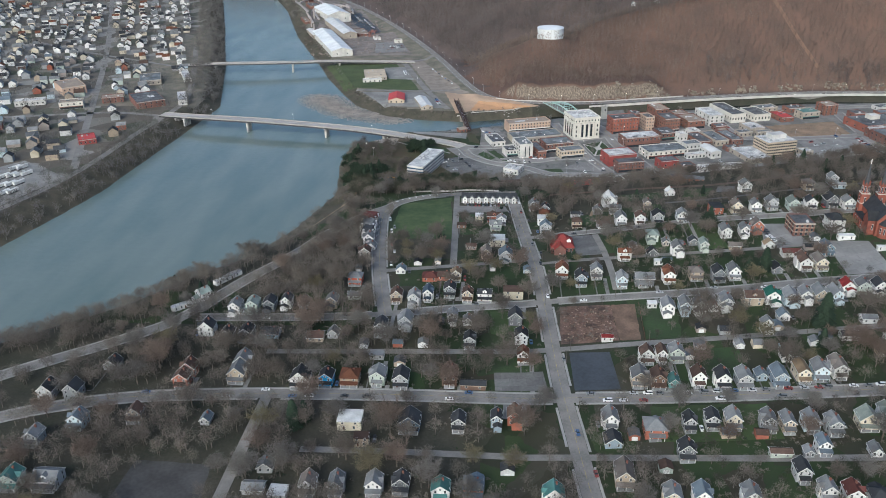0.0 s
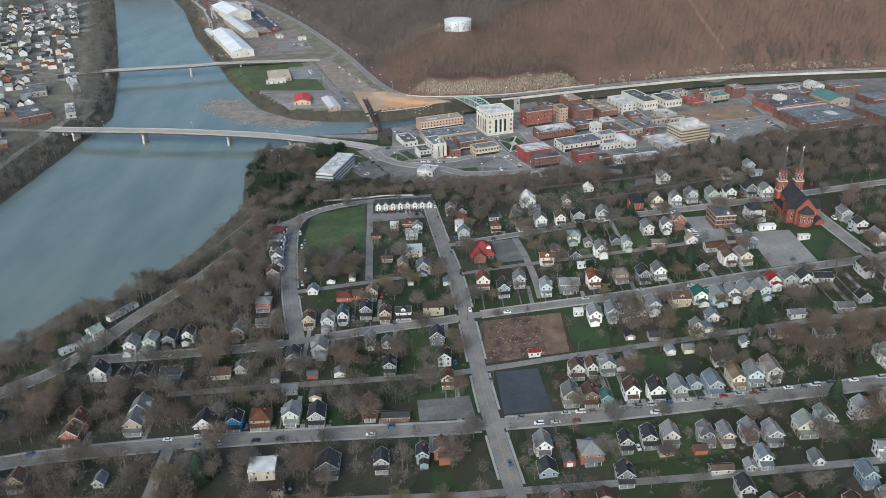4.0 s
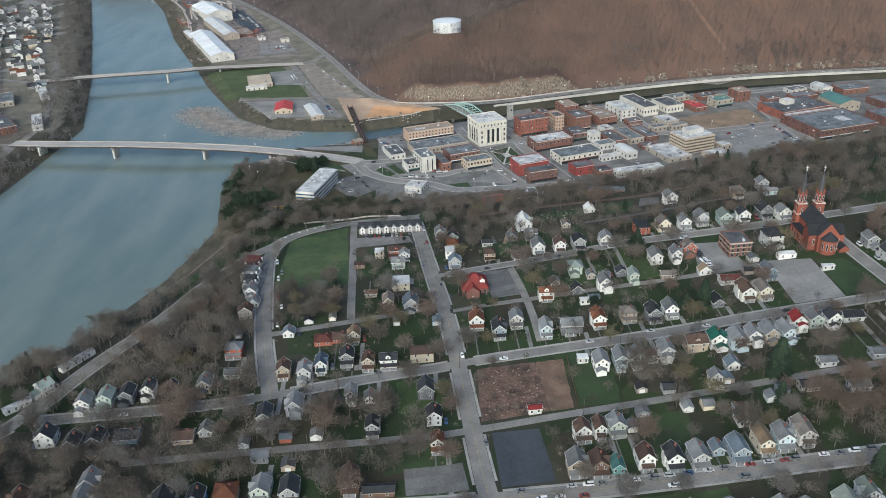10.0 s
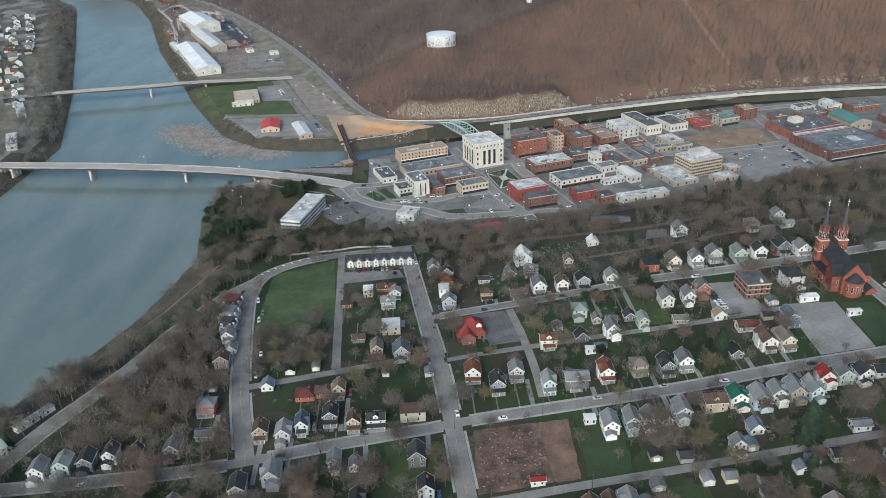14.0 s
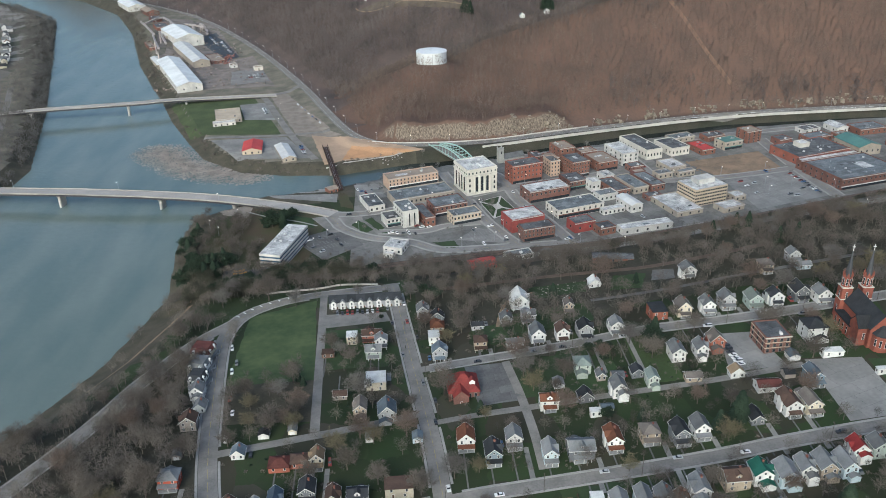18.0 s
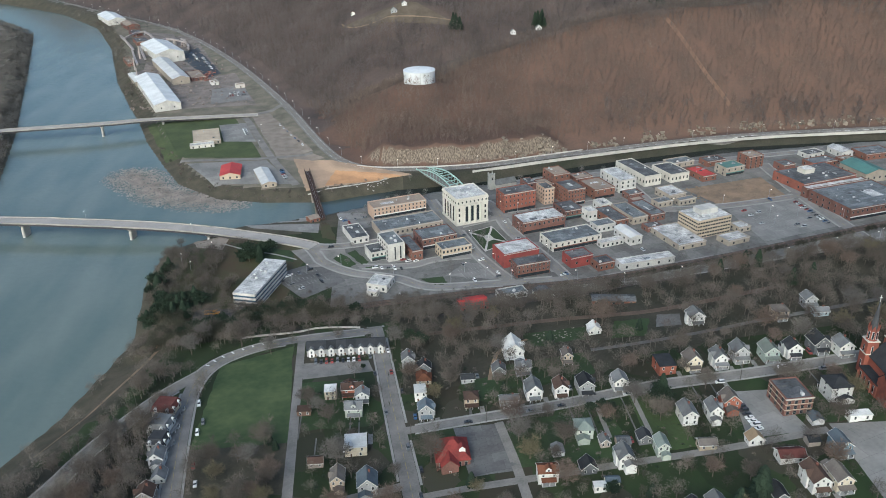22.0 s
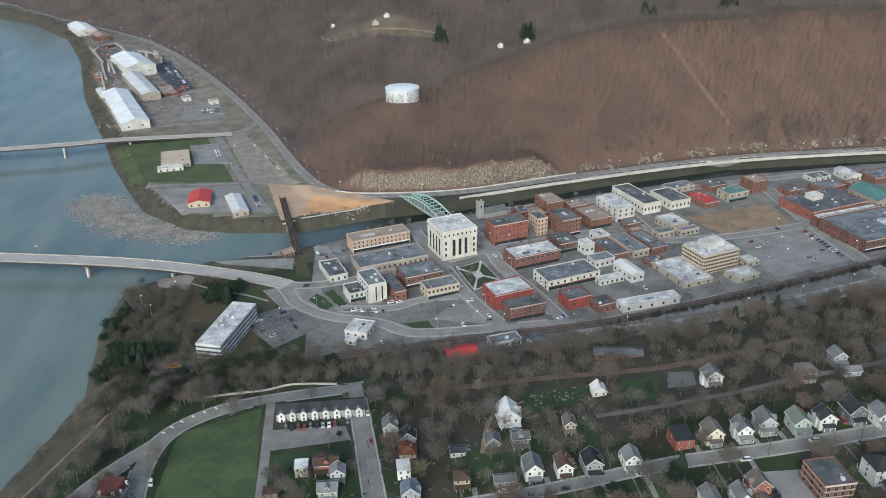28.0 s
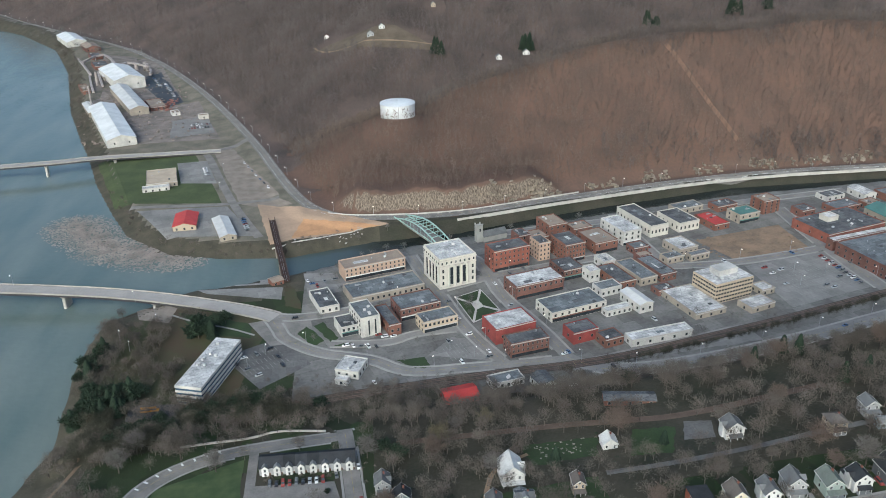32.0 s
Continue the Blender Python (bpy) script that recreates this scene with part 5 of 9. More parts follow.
VENT_DARK = Shape().box(-1.3, -1.0, 0, 1.3, 1.0, 0.45).box(-1.1, -0.8, 0.45, 1.1, 0.8, 0.6).mesh("roof_unit", tar_roof)
VENT_SMALL = Shape().tube((0, 0, 0, 0.3), (0, 0, 0.9, 0.3), 8).tube((0, 0, 0.9, 0.5), (0, 0, 1.1, 0.4), 8).mesh("vent_pipe", steel)


def block(x, y, w, d, h, face, roof, rot=18.0, form="flat", floors=None, name="commercial_building", window=SHOP_WINDOW, spacing=4.2, units=3, label="", base_z=None, sides=True):
    """A downtown building with parapet, roof deck, cornice, window rows and roof units."""
    rng = town_rng
    z = float(height(x, y)) if base_z is None else base_z
    fm, fw = FACE[face]
    rmat, rw = LOOK[roof]
    floors = floors or max(1, int(h / 4))
    text = label or f"{'low' if h < 7 else 'tall'} {fw} building with a {rw} roof downtown"
    b = thing(name, pose(x, y, z - 0.3, 0, 0, rot), text, "building", "buildings of the town")
    h += 0.3
    if form == "flat":
        part("wall", Shape().box(-w / 2, -d / 2, 0, w / 2, d / 2, h).mesh("wall", fm), b)
        top = part("roof", Shape().box(-w / 2 + 0.45, -d / 2 + 0.45, h - 0.2, w / 2 - 0.45, d / 2 - 0.45, h + 0.1).mesh("roof", rmat), b)
        s = Shape()
        for a in ((-w / 2, -d / 2, w / 2, -d / 2 + 0.4), (-w / 2, d / 2 - 0.4, w / 2, d / 2), (-w / 2, -d / 2 + 0.4, -w / 2 + 0.4, d / 2 - 0.4), (w / 2 - 0.4, -d / 2 + 0.4, w / 2, d / 2 - 0.4)):
            s.box(a[0], a[1], h, a[2], a[3], h + 0.75)
        part("parapet", s.mesh("parapet", fm), b)
        cz = h - 0.15
        if floors > 1 and w > 12 and 780 < y < 990:
            part("storefront", Shape().box(-w / 2 + 0.6, -d / 2 - 0.06, 0.5, w / 2 - 0.6, -d / 2 - 0.004, 3.0).mesh("storefront", glass), b)
            part("fascia", Shape().box(-w / 2 + 0.3, -d / 2 - 0.35, 3.0, w / 2 - 0.3, -d / 2 - 0.004, 3.7).mesh("fascia", rng.choice((concrete, brick_dark, green_metal, trim_white))), b)
        part("cornice", Shape().box(-w / 2 - 0.3, -d / 2 - 0.3, cz, w / 2 + 0.3, -d / 2 - 0.004, cz + 0.55).mesh("cornice", concrete), b)
        if w > 9 and d > 9:
            for k in range(units):
                m = pose(rng.uniform(-w * 0.36, w * 0.36), rng.uniform(-d * 0.36, d * 0.36), h + 0.1, 0, 0, rng.choice((0, 90)))
                part("roof_unit", rng.choice((VENT, VENT_LONG, VENT_DARK)), top, m) if k % 2 == 0 else part("vent_pipe", VENT_SMALL, top, m)
            if rng.random() < 0.45:
                px, py, pw, pd = rng.uniform(-w * 0.25, w * 0.2), rng.uniform(-d * 0.25, d * 0.2), w * rng.uniform(0.04, 0.13), d * rng.uniform(0.06, 0.16)
                part("roof_patch", Shape().box(px - pw, py - pd, h + 0.104, px + pw, py + pd, h + 0.15).mesh("roof_patch", rng.choice((tar_roof, blue_tar, white_roof))), b)
    else:
        along_y = d > w
        s, rise = gable_walls(w, d, h, 0.28, along_y)
        part("wall", s.mesh("wall", fm), b)
        part("roof", gable_roof(w, d, h, 0.28, along_y, 0.5, 0.25).mesh("roof", rmat), b)
    step = h / (floors + 0.1)
    if y > 930:
        spacing *= 1.35
    shop = form == "flat" and floors > 1 and w > 12 and 780 < y < 990
    for k in range(floors):
        zc = step * (k + 0.55)
        n = 0 if shop and k == 0 else max(1, int(w / spacing))
        for i in range(n):
            part("window", window, b, pose(-w / 2 + w * (i + 0.5) / n, -d / 2 - 0.01, zc))
        if sides:
            sx = -1 if x > 20 else 1
            n = max(1, int(d / spacing / 1.3))
            for i in range(n):
                part("window", window, b, pose(sx * (w / 2 + 0.01), -d / 2 + d * (i + 0.5) / n, zc, 0, 0, 90 * sx))
    return b


block(12, 916, 49.5, 17, 10, "peach", "tan", floors=3, spacing=3.4, window=FLAT_WINDOW, label="peach-coloured three-storey apartment house by the creek")
block(19.9, 879.7, 56, 24, 6, "tan", "blue", floors=1, units=7)
block(-24, 865.5, 14.5, 29, 5, "pale", "tar", floors=1)
block(-6.8, 826.2, 14, 17, 7, "pale", "tar", floors=2, spacing=3)
block(20.9, 828.9, 8.6, 30, 8, "dark", "tar", floors=1)
block(41.4, 847.4, 30, 21, 9, "brick", "blue", floors=2)
block(54.5, 825.0, 25.4, 14.6, 8, "tanstone", "blue", floors=2, spacing=3)
block(101.9, 808, 29.9, 21, 11, "red", "white", floors=1, spacing=9, label="red-painted brick hall with a white membrane roof")
block(109.5, 785.5, 26.8, 13, 10, "brick", "tar", rot=14, floors=3, spacing=3, window=FLAT_WINDOW)
block(118.8, 913.9, 31, 17, 17, "orange", "tar", floors=4, spacing=3.6, window=FLAT_WINDOW, label="orange-red brick hotel block with rows of small windows")
block(147.6, 925.3, 10, 16, 15, "peach", "tar", floors=4, spacing=2.8, window=FLAT_WINDOW)
block(131.4, 869.3, 39.8, 20, 10, "brick", "white", floors=2, spacing=4)
block(151.5, 835.3, 44.6, 22.8, 7, "stone", "blue", floors=2, spacing=5)
block(148.5, 797, 18.9, 14, 8, "red", "tar", floors=1, spacing=7)
block(199.7, 789, 45.5, 10, 5, "pale", "white", rot=12, floors=1, spacing=9, units=0)
block(199.4, 835.6, 11.3, 24, 7, "pale", "pale", form="gable", floors=1)
block(182.5, 827.1, 21, 7, 4, "pale", "white", floors=1, units=0)
block(223.4, 955, 17.9, 34, 12, "pale", "white", floors=3, spacing=4)
block(249, 976, 18.3, 50, 10, "stone", "tar", floors=1, spacing=2.6, window=TALL_WINDOW)
block(281, 974.7, 21.3, 31, 8, "stone", "tar", floors=1, spacing=3, window=TALL_WINDOW)
block(264.1, 923.3, 18.4, 22, 6, "tan", "white", floors=1)
block(310.5, 971.4, 15.9, 27, 5, "dark", "red", floors=1)
block(342.3, 979.3, 22.6, 17, 8, "tan", "green", floors=2)
block(370.4, 996.8, 18.2, 17, 12, "dark", "tan", floors=4, spacing=4, units=6, label="dark brick tower with clutter on its roof")
block(196, 876, 15, 31, 6, "dark", "tar", floors=1)
block(213.5, 881.5, 15, 34, 6, "tan", "blue", floors=1)
block(230.5, 885.5, 14, 33, 6, "brick", "blue", floors=1)
block(195.2, 903, 11, 14, 6, "pale", "white", floors=1)
block(162, 892.5, 18, 22, 8, "brick", "tar", floors=2)
block(178, 880.5, 9, 11, 9, "pale", "white", floors=1)
block(170, 924.5, 18, 25, 15, "dark", "tar", floors=4, spacing=3, window=FLAT_WINDOW)
block(166, 966, 17, 22, 14, "dark", "tan", floors=3, spacing=4)
block(199.1, 939.6, 21.3, 28, 9, "dark", "tan", floors=2)
block(228, 909, 12, 8, 5, "brick", "tan", floors=1)
block(412.1, 946, 63.8, 40, 8, "orange", "tar", floors=1, units=10, spacing=6, label="long orange brick warehouse with a dark flat roof")
block(405, 950, 12, 10, 12, "stone", "white", floors=1, units=0, name="stair_tower", label="cream stair tower rising through the warehouse roof")
block(466, 955, 26, 36, 9, "tan", "green", rot=12, form="gable", floors=1, label="market hall with a green metal gable roof")
block(476, 1018, 14, 22, 6, "pale", "white", rot=12, form="gable", floors=1)
block(506, 1010, 34, 22, 6, "dark", "blue", rot=12, floors=1)
block(424, 884, 70, 50, 10, "brick", "blue", rot=15, floors=2, spacing=5, units=10, label="large red brick factory with blue-grey roofs")
block(416, 916, 68, 7, 9, "brick", "white", rot=15, floors=1, units=0, spacing=12, label="narrow brick range with a white strip roof")
block(-199, 1158, 30, 44, 5, "tan", "beige", rot=12, floors=1, label="tan flat-roofed civic hall on a lawn")
block(-199, 1130, 26, 9, 3.5, "pale", "white", rot=12, floors=1, units=0)
block(-152.9, 1036, 20, 32, 4.5, "tanstone", "red", rot=5, form="gable", floors=1, label="cream hall with a bright red metal roof")
block(-116.4, 1016, 14, 46, 4, "tan", "pale", rot=17, form="gable", floors=1)
block(-303, 1368, 33, 176, 9, "pale", "bright", rot=22, form="gable", floors=1, spacing=12, name="factory_hall", label="long white steel factory hall by the river")
block(-352, 1622, 44, 104, 15, "pale", "bright", rot=27, form="gable", floors=1, spacing=14, name="factory_hall", label="tall pale metal furnace hall of the riverside works")
block(-312, 1494, 24, 150, 9, "tan", "pale", rot=24, form="gable", floors=1, spacing=14, name="factory_hall", label="grey metal workshop of the riverside works")
block(-270, 1466, 20, 46, 5, "brick", "tan", rot=22, floors=1)
block(-525, 1955, 34, 96, 9, "pale", "bright", rot=28, form="gable", floors=1, spacing=14, name="factory_hall", label="white shed at the far end of the works")
block(-470, 1880, 24, 50, 7, "brick", "tan", rot=28, form="gable", floors=1)
block(60, 736, 20, 13, 4.5, "red", "red", rot=12, form="gable", floors=1)
block(89.7, 749.3, 21, 10, 4, "pale", "blue", rot=14, floors=1)
block(112, 744, 11, 13, 5, "pale", "tar", rot=20, form="gable", floors=1)
school = block(195, 550, 14, 17, 9, "brick", "tar", rot=3, floors=3, spacing=3.5, name="school", label="three-storey red brick school with flat roof")
for z in (3.1, 6.2, 8.9):
    part("belt", Shape().box(-7.12, -8.62, z, 7.12, 8.62, z + 0.35).mesh("belt", stone_tan), school, None, "pale stone belt course")
block(-3.9, 773.9, 15.6, 16.5, 5, "pale", "white", rot=-22, floors=1, units=5)
block(-9.5, 761, 8, 5, 3.5, "pale", "white", rot=-22, floors=1, units=0, name="drive_in_canopy", label="white drive-in canopy beside the low white building", sides=False)
block(-552, 970, 28, 17, 8, "stone", "tan", rot=22, floors=2)
block(-512, 999, 26, 15, 7, "brick", "tan", rot=22, floors=2)
block(-611, 980, 36, 14, 6, "pale", "white", rot=22, floors=1)
block(-592, 1047, 30, 46, 10, "peach", "tan", rot=40, floors=2)
block(-465, 993, 34, 50, 8, "brick", "tar", rot=34, floors=2)
block(-424, 1005, 11, 45, 6, "pale", "pale", rot=22, floors=1)
block(-462, 1124, 10, 55, 5, "pale", "white", rot=25, floors=1)
block(-470, 838, 18, 24, 5, "red", "red", rot=30, floors=1)
block(-505, 1103, 28, 45, 6, "tan", "blue", rot=22, floors=1)
block(144, 682, 27, 8, 3.2, "dark", "tar", rot=-8, form="gable", floors=1, spacing=5, name="long_shed", label="long low derelict shed with a dark weathered roof")
block(150, 950, 14, 16, 9, "dark", "tan", floors=2)
block(190, 966, 18, 14, 8, "dark", "tan", floors=2)
block(136, 948, 10, 14, 12, "brick", "tar", floors=3)
block(300, 1006, 28, 14, 5, "tan", "blue", floors=1)
block(335, 1006, 22, 14, 5, "dark", "tar", floors=1)
block(440, 990, 30, 16, 5, "dark", "blue", floors=1)
block(445, 1018, 22, 14, 4, "pale", "tar", floors=1)
block(522, 955, 34, 30, 7, "brick", "blue", rot=14, floors=1)
block(512, 898, 70, 44, 9, "brick", "blue", rot=15, floors=2, spacing=6, label="red brick factory wing with a long blue-grey roof")
block(250, 904, 16, 10, 5, "tan", "blue", floors=1)
block(184, 858, 18, 12, 6, "pale", "blue", floors=1)
block(225, 853, 14, 10, 4, "brick", "tar", floors=1)
block(166, 788, 14, 12, 6, "dark", "tar", floors=1, units=1)
block(229, 926, 14, 11, 5, "brick", "blue", floors=1, units=1)
block(272, 905.5, 18, 7, 5, "tan", "blue", floors=1, units=1)
block(400, 983, 15, 14, 6, "brick", "tar", floors=1, units=1)
block(298, 845, 12, 12, 4, "tan", "white", floors=1, units=1)
block(468, 993, 16, 10, 5, "dark", "tan", floors=1, units=1)
block(-62, 905, 9, 9, 4, "dark", "tan", rot=30, form="gable", floors=1)


def columned_bank():
    """The tall pale stone block with giant pilasters that overlooks the square."""
    w, d, h = 29.6, 30.7, 24.3
    b = thing("bank_building", pose(71.2, 896, 7.7, 0, 0, 18.5), "tall pale stone block with giant columns and white roof", "building")
    part("wall", Shape().box(-w / 2, -d / 2, 0, w / 2, d / 2, h).mesh("wall", stone_pale), b)
    part("roof", Shape().box(-w / 2 + 0.5, -d / 2 + 0.5, h, w / 2 - 0.5, d / 2 - 0.5, h + 0.15).mesh("roof", white_roof), b)
    s = Shape()
    for a in ((-w / 2, -d / 2, w / 2, -d / 2 + 0.45), (-w / 2, d / 2 - 0.45, w / 2, d / 2), (-w / 2, -d / 2 + 0.45, -w / 2 + 0.45, d / 2 - 0.45), (w / 2 - 0.45, -d / 2 + 0.45, w / 2, d / 2 - 0.45)):
        s.box(a[0], a[1], h, a[2], a[3], h + 0.9)
    part("parapet", s.mesh("parapet", stone_pale), b)
    for z0, z1, o in ((h - 1.2, h - 0.4, 0.6), (h - 5.6, h - 5.0, 0.45), (0, 2.2, 0.35)):
        s = Shape().box(-w / 2 - o, -d / 2 - o, z0, w / 2 + o, -d / 2 - 0.004, z1).box(-w / 2 - o, -d / 2, z0, -w / 2 - 0.004, d / 2, z1)
        part("cornice", s.mesh("cornice", stone_pale), b)
    tall = window_mesh(2.4, 14)
    small = window_mesh(1.3, 1.8)
    col = Shape().tube((0, 0, 2.2, 0.85), (0, 0, 18.5, 0.7), 12).box(-1, -1, 18.5, 1, 1, 19.2).mesh("column", stone_pale)
    for k in (-1, 0, 1):
        part("window", tall, b, pose(k * 5.2, -d / 2 - 0.02, 10.2))
    for k in (-1.5, -0.5, 0.5, 1.5):
        part("column", col, b, pose(k * 5.2, -d / 2 - 0.75, 0))
    for k in (-12.2, 12.2):
        for z in (5, 10, 15):
            part("window", TALL_WINDOW, b, pose(k, -d / 2 - 0.02, z))
    for k in range(8):
        part("window", small, b, pose(-w / 2 + w * (k + 0.5) / 8, -d / 2 - 0.02, h - 3))
        part("window", small, b, pose(-w / 2 - 0.02, -d / 2 + d * (k + 0.5) / 8, h - 3, 0, 0, -90))
    for k in (-9, -3, 3, 9):
        part("window", tall, b, pose(-w / 2 - 0.02, k, 10.2, 0, 0, -90))
    for k in range(9):
        part("roof_unit", VENT, b, pose(town_rng.uniform(-11, 11), town_rng.uniform(-11, 11), h + 0.15, 0, 0, town_rng.choice((0, 90))))
    return b


columned_bank()


def banded_office(x, y, w, d, h, rot, floors, wall_mat, label, band=2.0, crown=True, mullions=True, pane=None):
    """An office block whose floors show as bands of glass."""
    z = float(height(x, y)) - 0.3
    b = thing("office_building", pose(x, y, z, 0, 0, rot), label, "building")
    step = h / floors
    part("core", Shape().box(-w / 2 + 0.35, -d / 2 + 0.35, 0, w / 2 - 0.35, d / 2 - 0.35, h).mesh("core", pane or glass), b)
    for k in range(floors + 1):
        z0 = max(0, k * step - (step - band) / 2)
        z1 = min(h + 0.9, k * step + (step - band) / 2 + (0.9 if k == floors else 0))
        part("floor_band", Shape().box(-w / 2, -d / 2, z0, w / 2, d / 2, z1).mesh("floor_band", wall_mat), b)
    n = max(2, int(w / 2.6))
    s = Shape()
    for i in range(n + 1):
        xx = -w / 2 + w * i / n
        s.box(xx - 0.16, -d / 2 + 0.02, 0, xx + 0.16, -d / 2 + 0.36, h)
    n = max(2, int(d / 2.6))
    for i in range(n + 1):
        yy = -d / 2 + d * i / n
        for sx in (-1, 1):
            a, c = sorted((sx * (w / 2 - 0.02), sx * (w / 2 - 0.36)))
            s.box(a, yy - 0.16, 0, c, yy + 0.16, h)
    if mullions:
        part("mullions", s.mesh("mullions", wall_mat), b)
    part("roof", Shape().box(-w / 2 + 0.4, -d / 2 + 0.4, h + 0.9, w / 2 - 0.4, d / 2 - 0.4, h + 1.0).mesh("roof", white_roof), b)
    if crown:
        part("penthouse", Shape().box(-w * 0.2, -d * 0.12, h + 1, w * 0.3, d * 0.3, h + 5.4).mesh("penthouse", paint_pale), b)
    for k in range(8):
        part("roof_unit", VENT, b, pose(town_rng.uniform(-w * 0.4, w * 0.4), town_rng.uniform(-d * 0.42, -d * 0.15) if crown else town_rng.uniform(-d * 0.42, d * 0.42), h + 1.0, 0, 0, town_rng.choice((0, 90))))
    return b


blue_glass = material("blue_glass", (0.06, 0.10, 0.16), (0.04, 0.07, 0.11), 1.0, 6, rough=0.15, bump=0, spec=0.6)
banded_office(266.8, 846, 34, 25, 15.2, 18.5, 5, stone_tan, "tan office tower with dark window bands above its podium", 1.5)
banded_office(-91, 775, 17, 56, 12.4, -17, 4, paint_pale, "long white riverside office with blue glass bands", 1.5, False, False, blue_glass)


def slab_office():
    """The white office with upright fins and two dark window strips on its short front."""
    w, d, h = 13.7, 25, 14.5
    b = thing("office_building", pose(5.1, 827.7, 7.7, 0, 0, 19), "white four-storey office with tall dark window strips", "building")
    part("wall", Shape().box(-w / 2, -d / 2, 0, w / 2, d / 2, h).mesh("wall", paint_pale), b)
    part("roof", Shape().box(-w / 2 + 0.4, -d / 2 + 0.4, h, w / 2 - 0.4, d / 2 - 0.4, h + 0.12).mesh("roof", blue_tar), b)
    for a in ((-w / 2, -d / 2, w / 2, -d / 2 + 0.4), (-w / 2, d / 2 - 0.4, w / 2, d / 2), (-w / 2, -d / 2 + 0.4, -w / 2 + 0.4, d / 2 - 0.4), (w / 2 - 0.4, -d / 2 + 0.4, w / 2, d / 2 - 0.4)):
        part("parapet", Shape().box(a[0], a[1], h, a[2], a[3], h + 0.8).mesh("parapet", paint_pale), b)
    strip = window_mesh(1.1, 11)
    for x in (-1.2, 3.4):
        part("window", strip, b, pose(x, -d / 2 - 0.02, 7))
    fin = Shape().box(-0.2, -0.5, 0.2, 0.2, 0, h - 0.2).mesh("fin", paint_pale)
    for k in range(7):
        part("fin", fin, b, pose(-w / 2 + 0.2 + k * (w - 0.4) / 6, -d / 2 - 0.002, 0))
    for k in range(5):
        for q in range(4):
            part("window", SHOP_WINDOW, b, pose(-w / 2 - 0.02, -d / 2 + d * (k + 0.5) / 5, 2 + 3.4 * q, 0, 0, -90))
    for k in range(4):
        part("roof_unit", VENT, b, pose(town_rng.uniform(-4, 4), town_rng.uniform(-9, 9), h + 0.12))


slab_office()
block(240, 832, 26, 40, 4, "tan", "white", rot=17, floors=1, spacing=8, units=6, name="podium", label="low podium with a patched white roof below the office tower")
block(283, 823, 22, 14, 4, "tan", "white", rot=20, floors=1, spacing=8, units=2, name="podium", label="low podium with a patched white roof below the office tower")


def terrace_row():
    """Eight white row houses with little front gables."""
    for k in range(8):
        x, y = -47 + 6.05 * k, 674 - 0.2 * k
        z = float(height(x, y)) - 0.2
        b = thing("row_house", pose(x, y, z + 0.0, 0, 0, 1), "grey row house with a dark roof and small white front gable", "house", "row houses by the bend")
        part("wall", gable_walls(6, 11, 5.2, 0.55, False)[0].mesh("wall", siding("grey")), b)
        part("roof", gable_roof(6, 11, 5.2, 0.55, False, 0.3 if k in (0, 7) else 0.02).mesh("roof", roofing("charcoal")), b)
        off = pose(0, -5.4, 0)
        part("front_gable", gable_walls(3.4, 2.4, 5.6, 0.9, True)[0].mesh("front_gable", siding("white")), b, off)
        part("gable_roof", gable_roof(3.4, 2.4, 5.6, 0.9, True, 0.25, 0.15).mesh("gable_roof", roofing("grey")), b, off)
        for q in (1.8, 4.4):
            part("window", HOUSE_WINDOW, b, pose(0, -6.62, q))
        part("door", DOOR, b, pose(2.3, -5.52, 0.2))


terrace_row()


def mansard(x, y, w, d, rot, roof, wall):
    """A corner house with a steep mansard roof and dormers."""
    z = float(height(x, y)) - 0.3
    b = thing("mansard_house", pose(x, y, z, 0, 0, rot), f"{WORDS.get(wall, wall)} corner house with a steep {WORDS.get(roof, roof)} mansard roof", "house", "houses of the neighbourhood")
    part("wall", Shape().box(-w / 2, -d / 2, 0, w / 2, d / 2, 6.2).mesh("wall", siding(wall)), b)
    a, c, e, g = w / 2 + 0.4, d / 2 + 0.4, w / 2 - 0.9, d / 2 - 0.9
    v = [(-a, -c, 6.21), (a, -c, 6.21), (a, c, 6.21), (-a, c, 6.21), (-e, -g, 9.2), (e, -g, 9.2), (e, g, 9.2), (-e, g, 9.2)]
    part("roof", Shape().add(v, [(0, 1, 5, 4), (1, 2, 6, 5), (2, 3, 7, 6), (3, 0, 4, 7), (4, 5, 6, 7), (3, 2, 1, 0)]).mesh("roof", roofing(roof)), b)
    for k in (-0.28, 0.28):
        for px, py, r in ((k * w, -d / 2 + 0.3, 0), (w / 2 - 0.3, k * d, 90)):
            off = pose(px, py, 6.4, 0, 0, r)
            part("dormer", gable_walls(1.6, 1.6, 1.6, 0.7, True)[0].mesh("dormer", trim_white), b, off)
            part("window", ATTIC_WINDOW, b, off @ pose(0, -0.82, 0.95))
        for q in (1.9, 4.7):
            part("window", HOUSE_WINDOW, b, pose(k * w, -d / 2 - 0.01, q))
            part("window", HOUSE_WINDOW, b, pose(w / 2 + 0.01, k * d, q, 0, 0, 90))
    part("porch_roof", Shape().box(w / 2 - 1, -d / 2 - 1.8, 3, w / 2 + 2, d / 2, 3.25).mesh("porch_roof", roofing("grey")), b)
    for k in (-1, 0, 1):
        part("post", POST, b, pose(w / 2 + 1.8, k * (d / 2 - 0.3), 0.5))
    part("porch_floor", Shape().box(w / 2 + 0.004, -d / 2 - 1.7, 0, w / 2 + 1.9, d / 2, 0.5).mesh("porch_floor", concrete), b)
mansard(-121.5, 612, 12, 11, -12, "brick_roof", "cream")
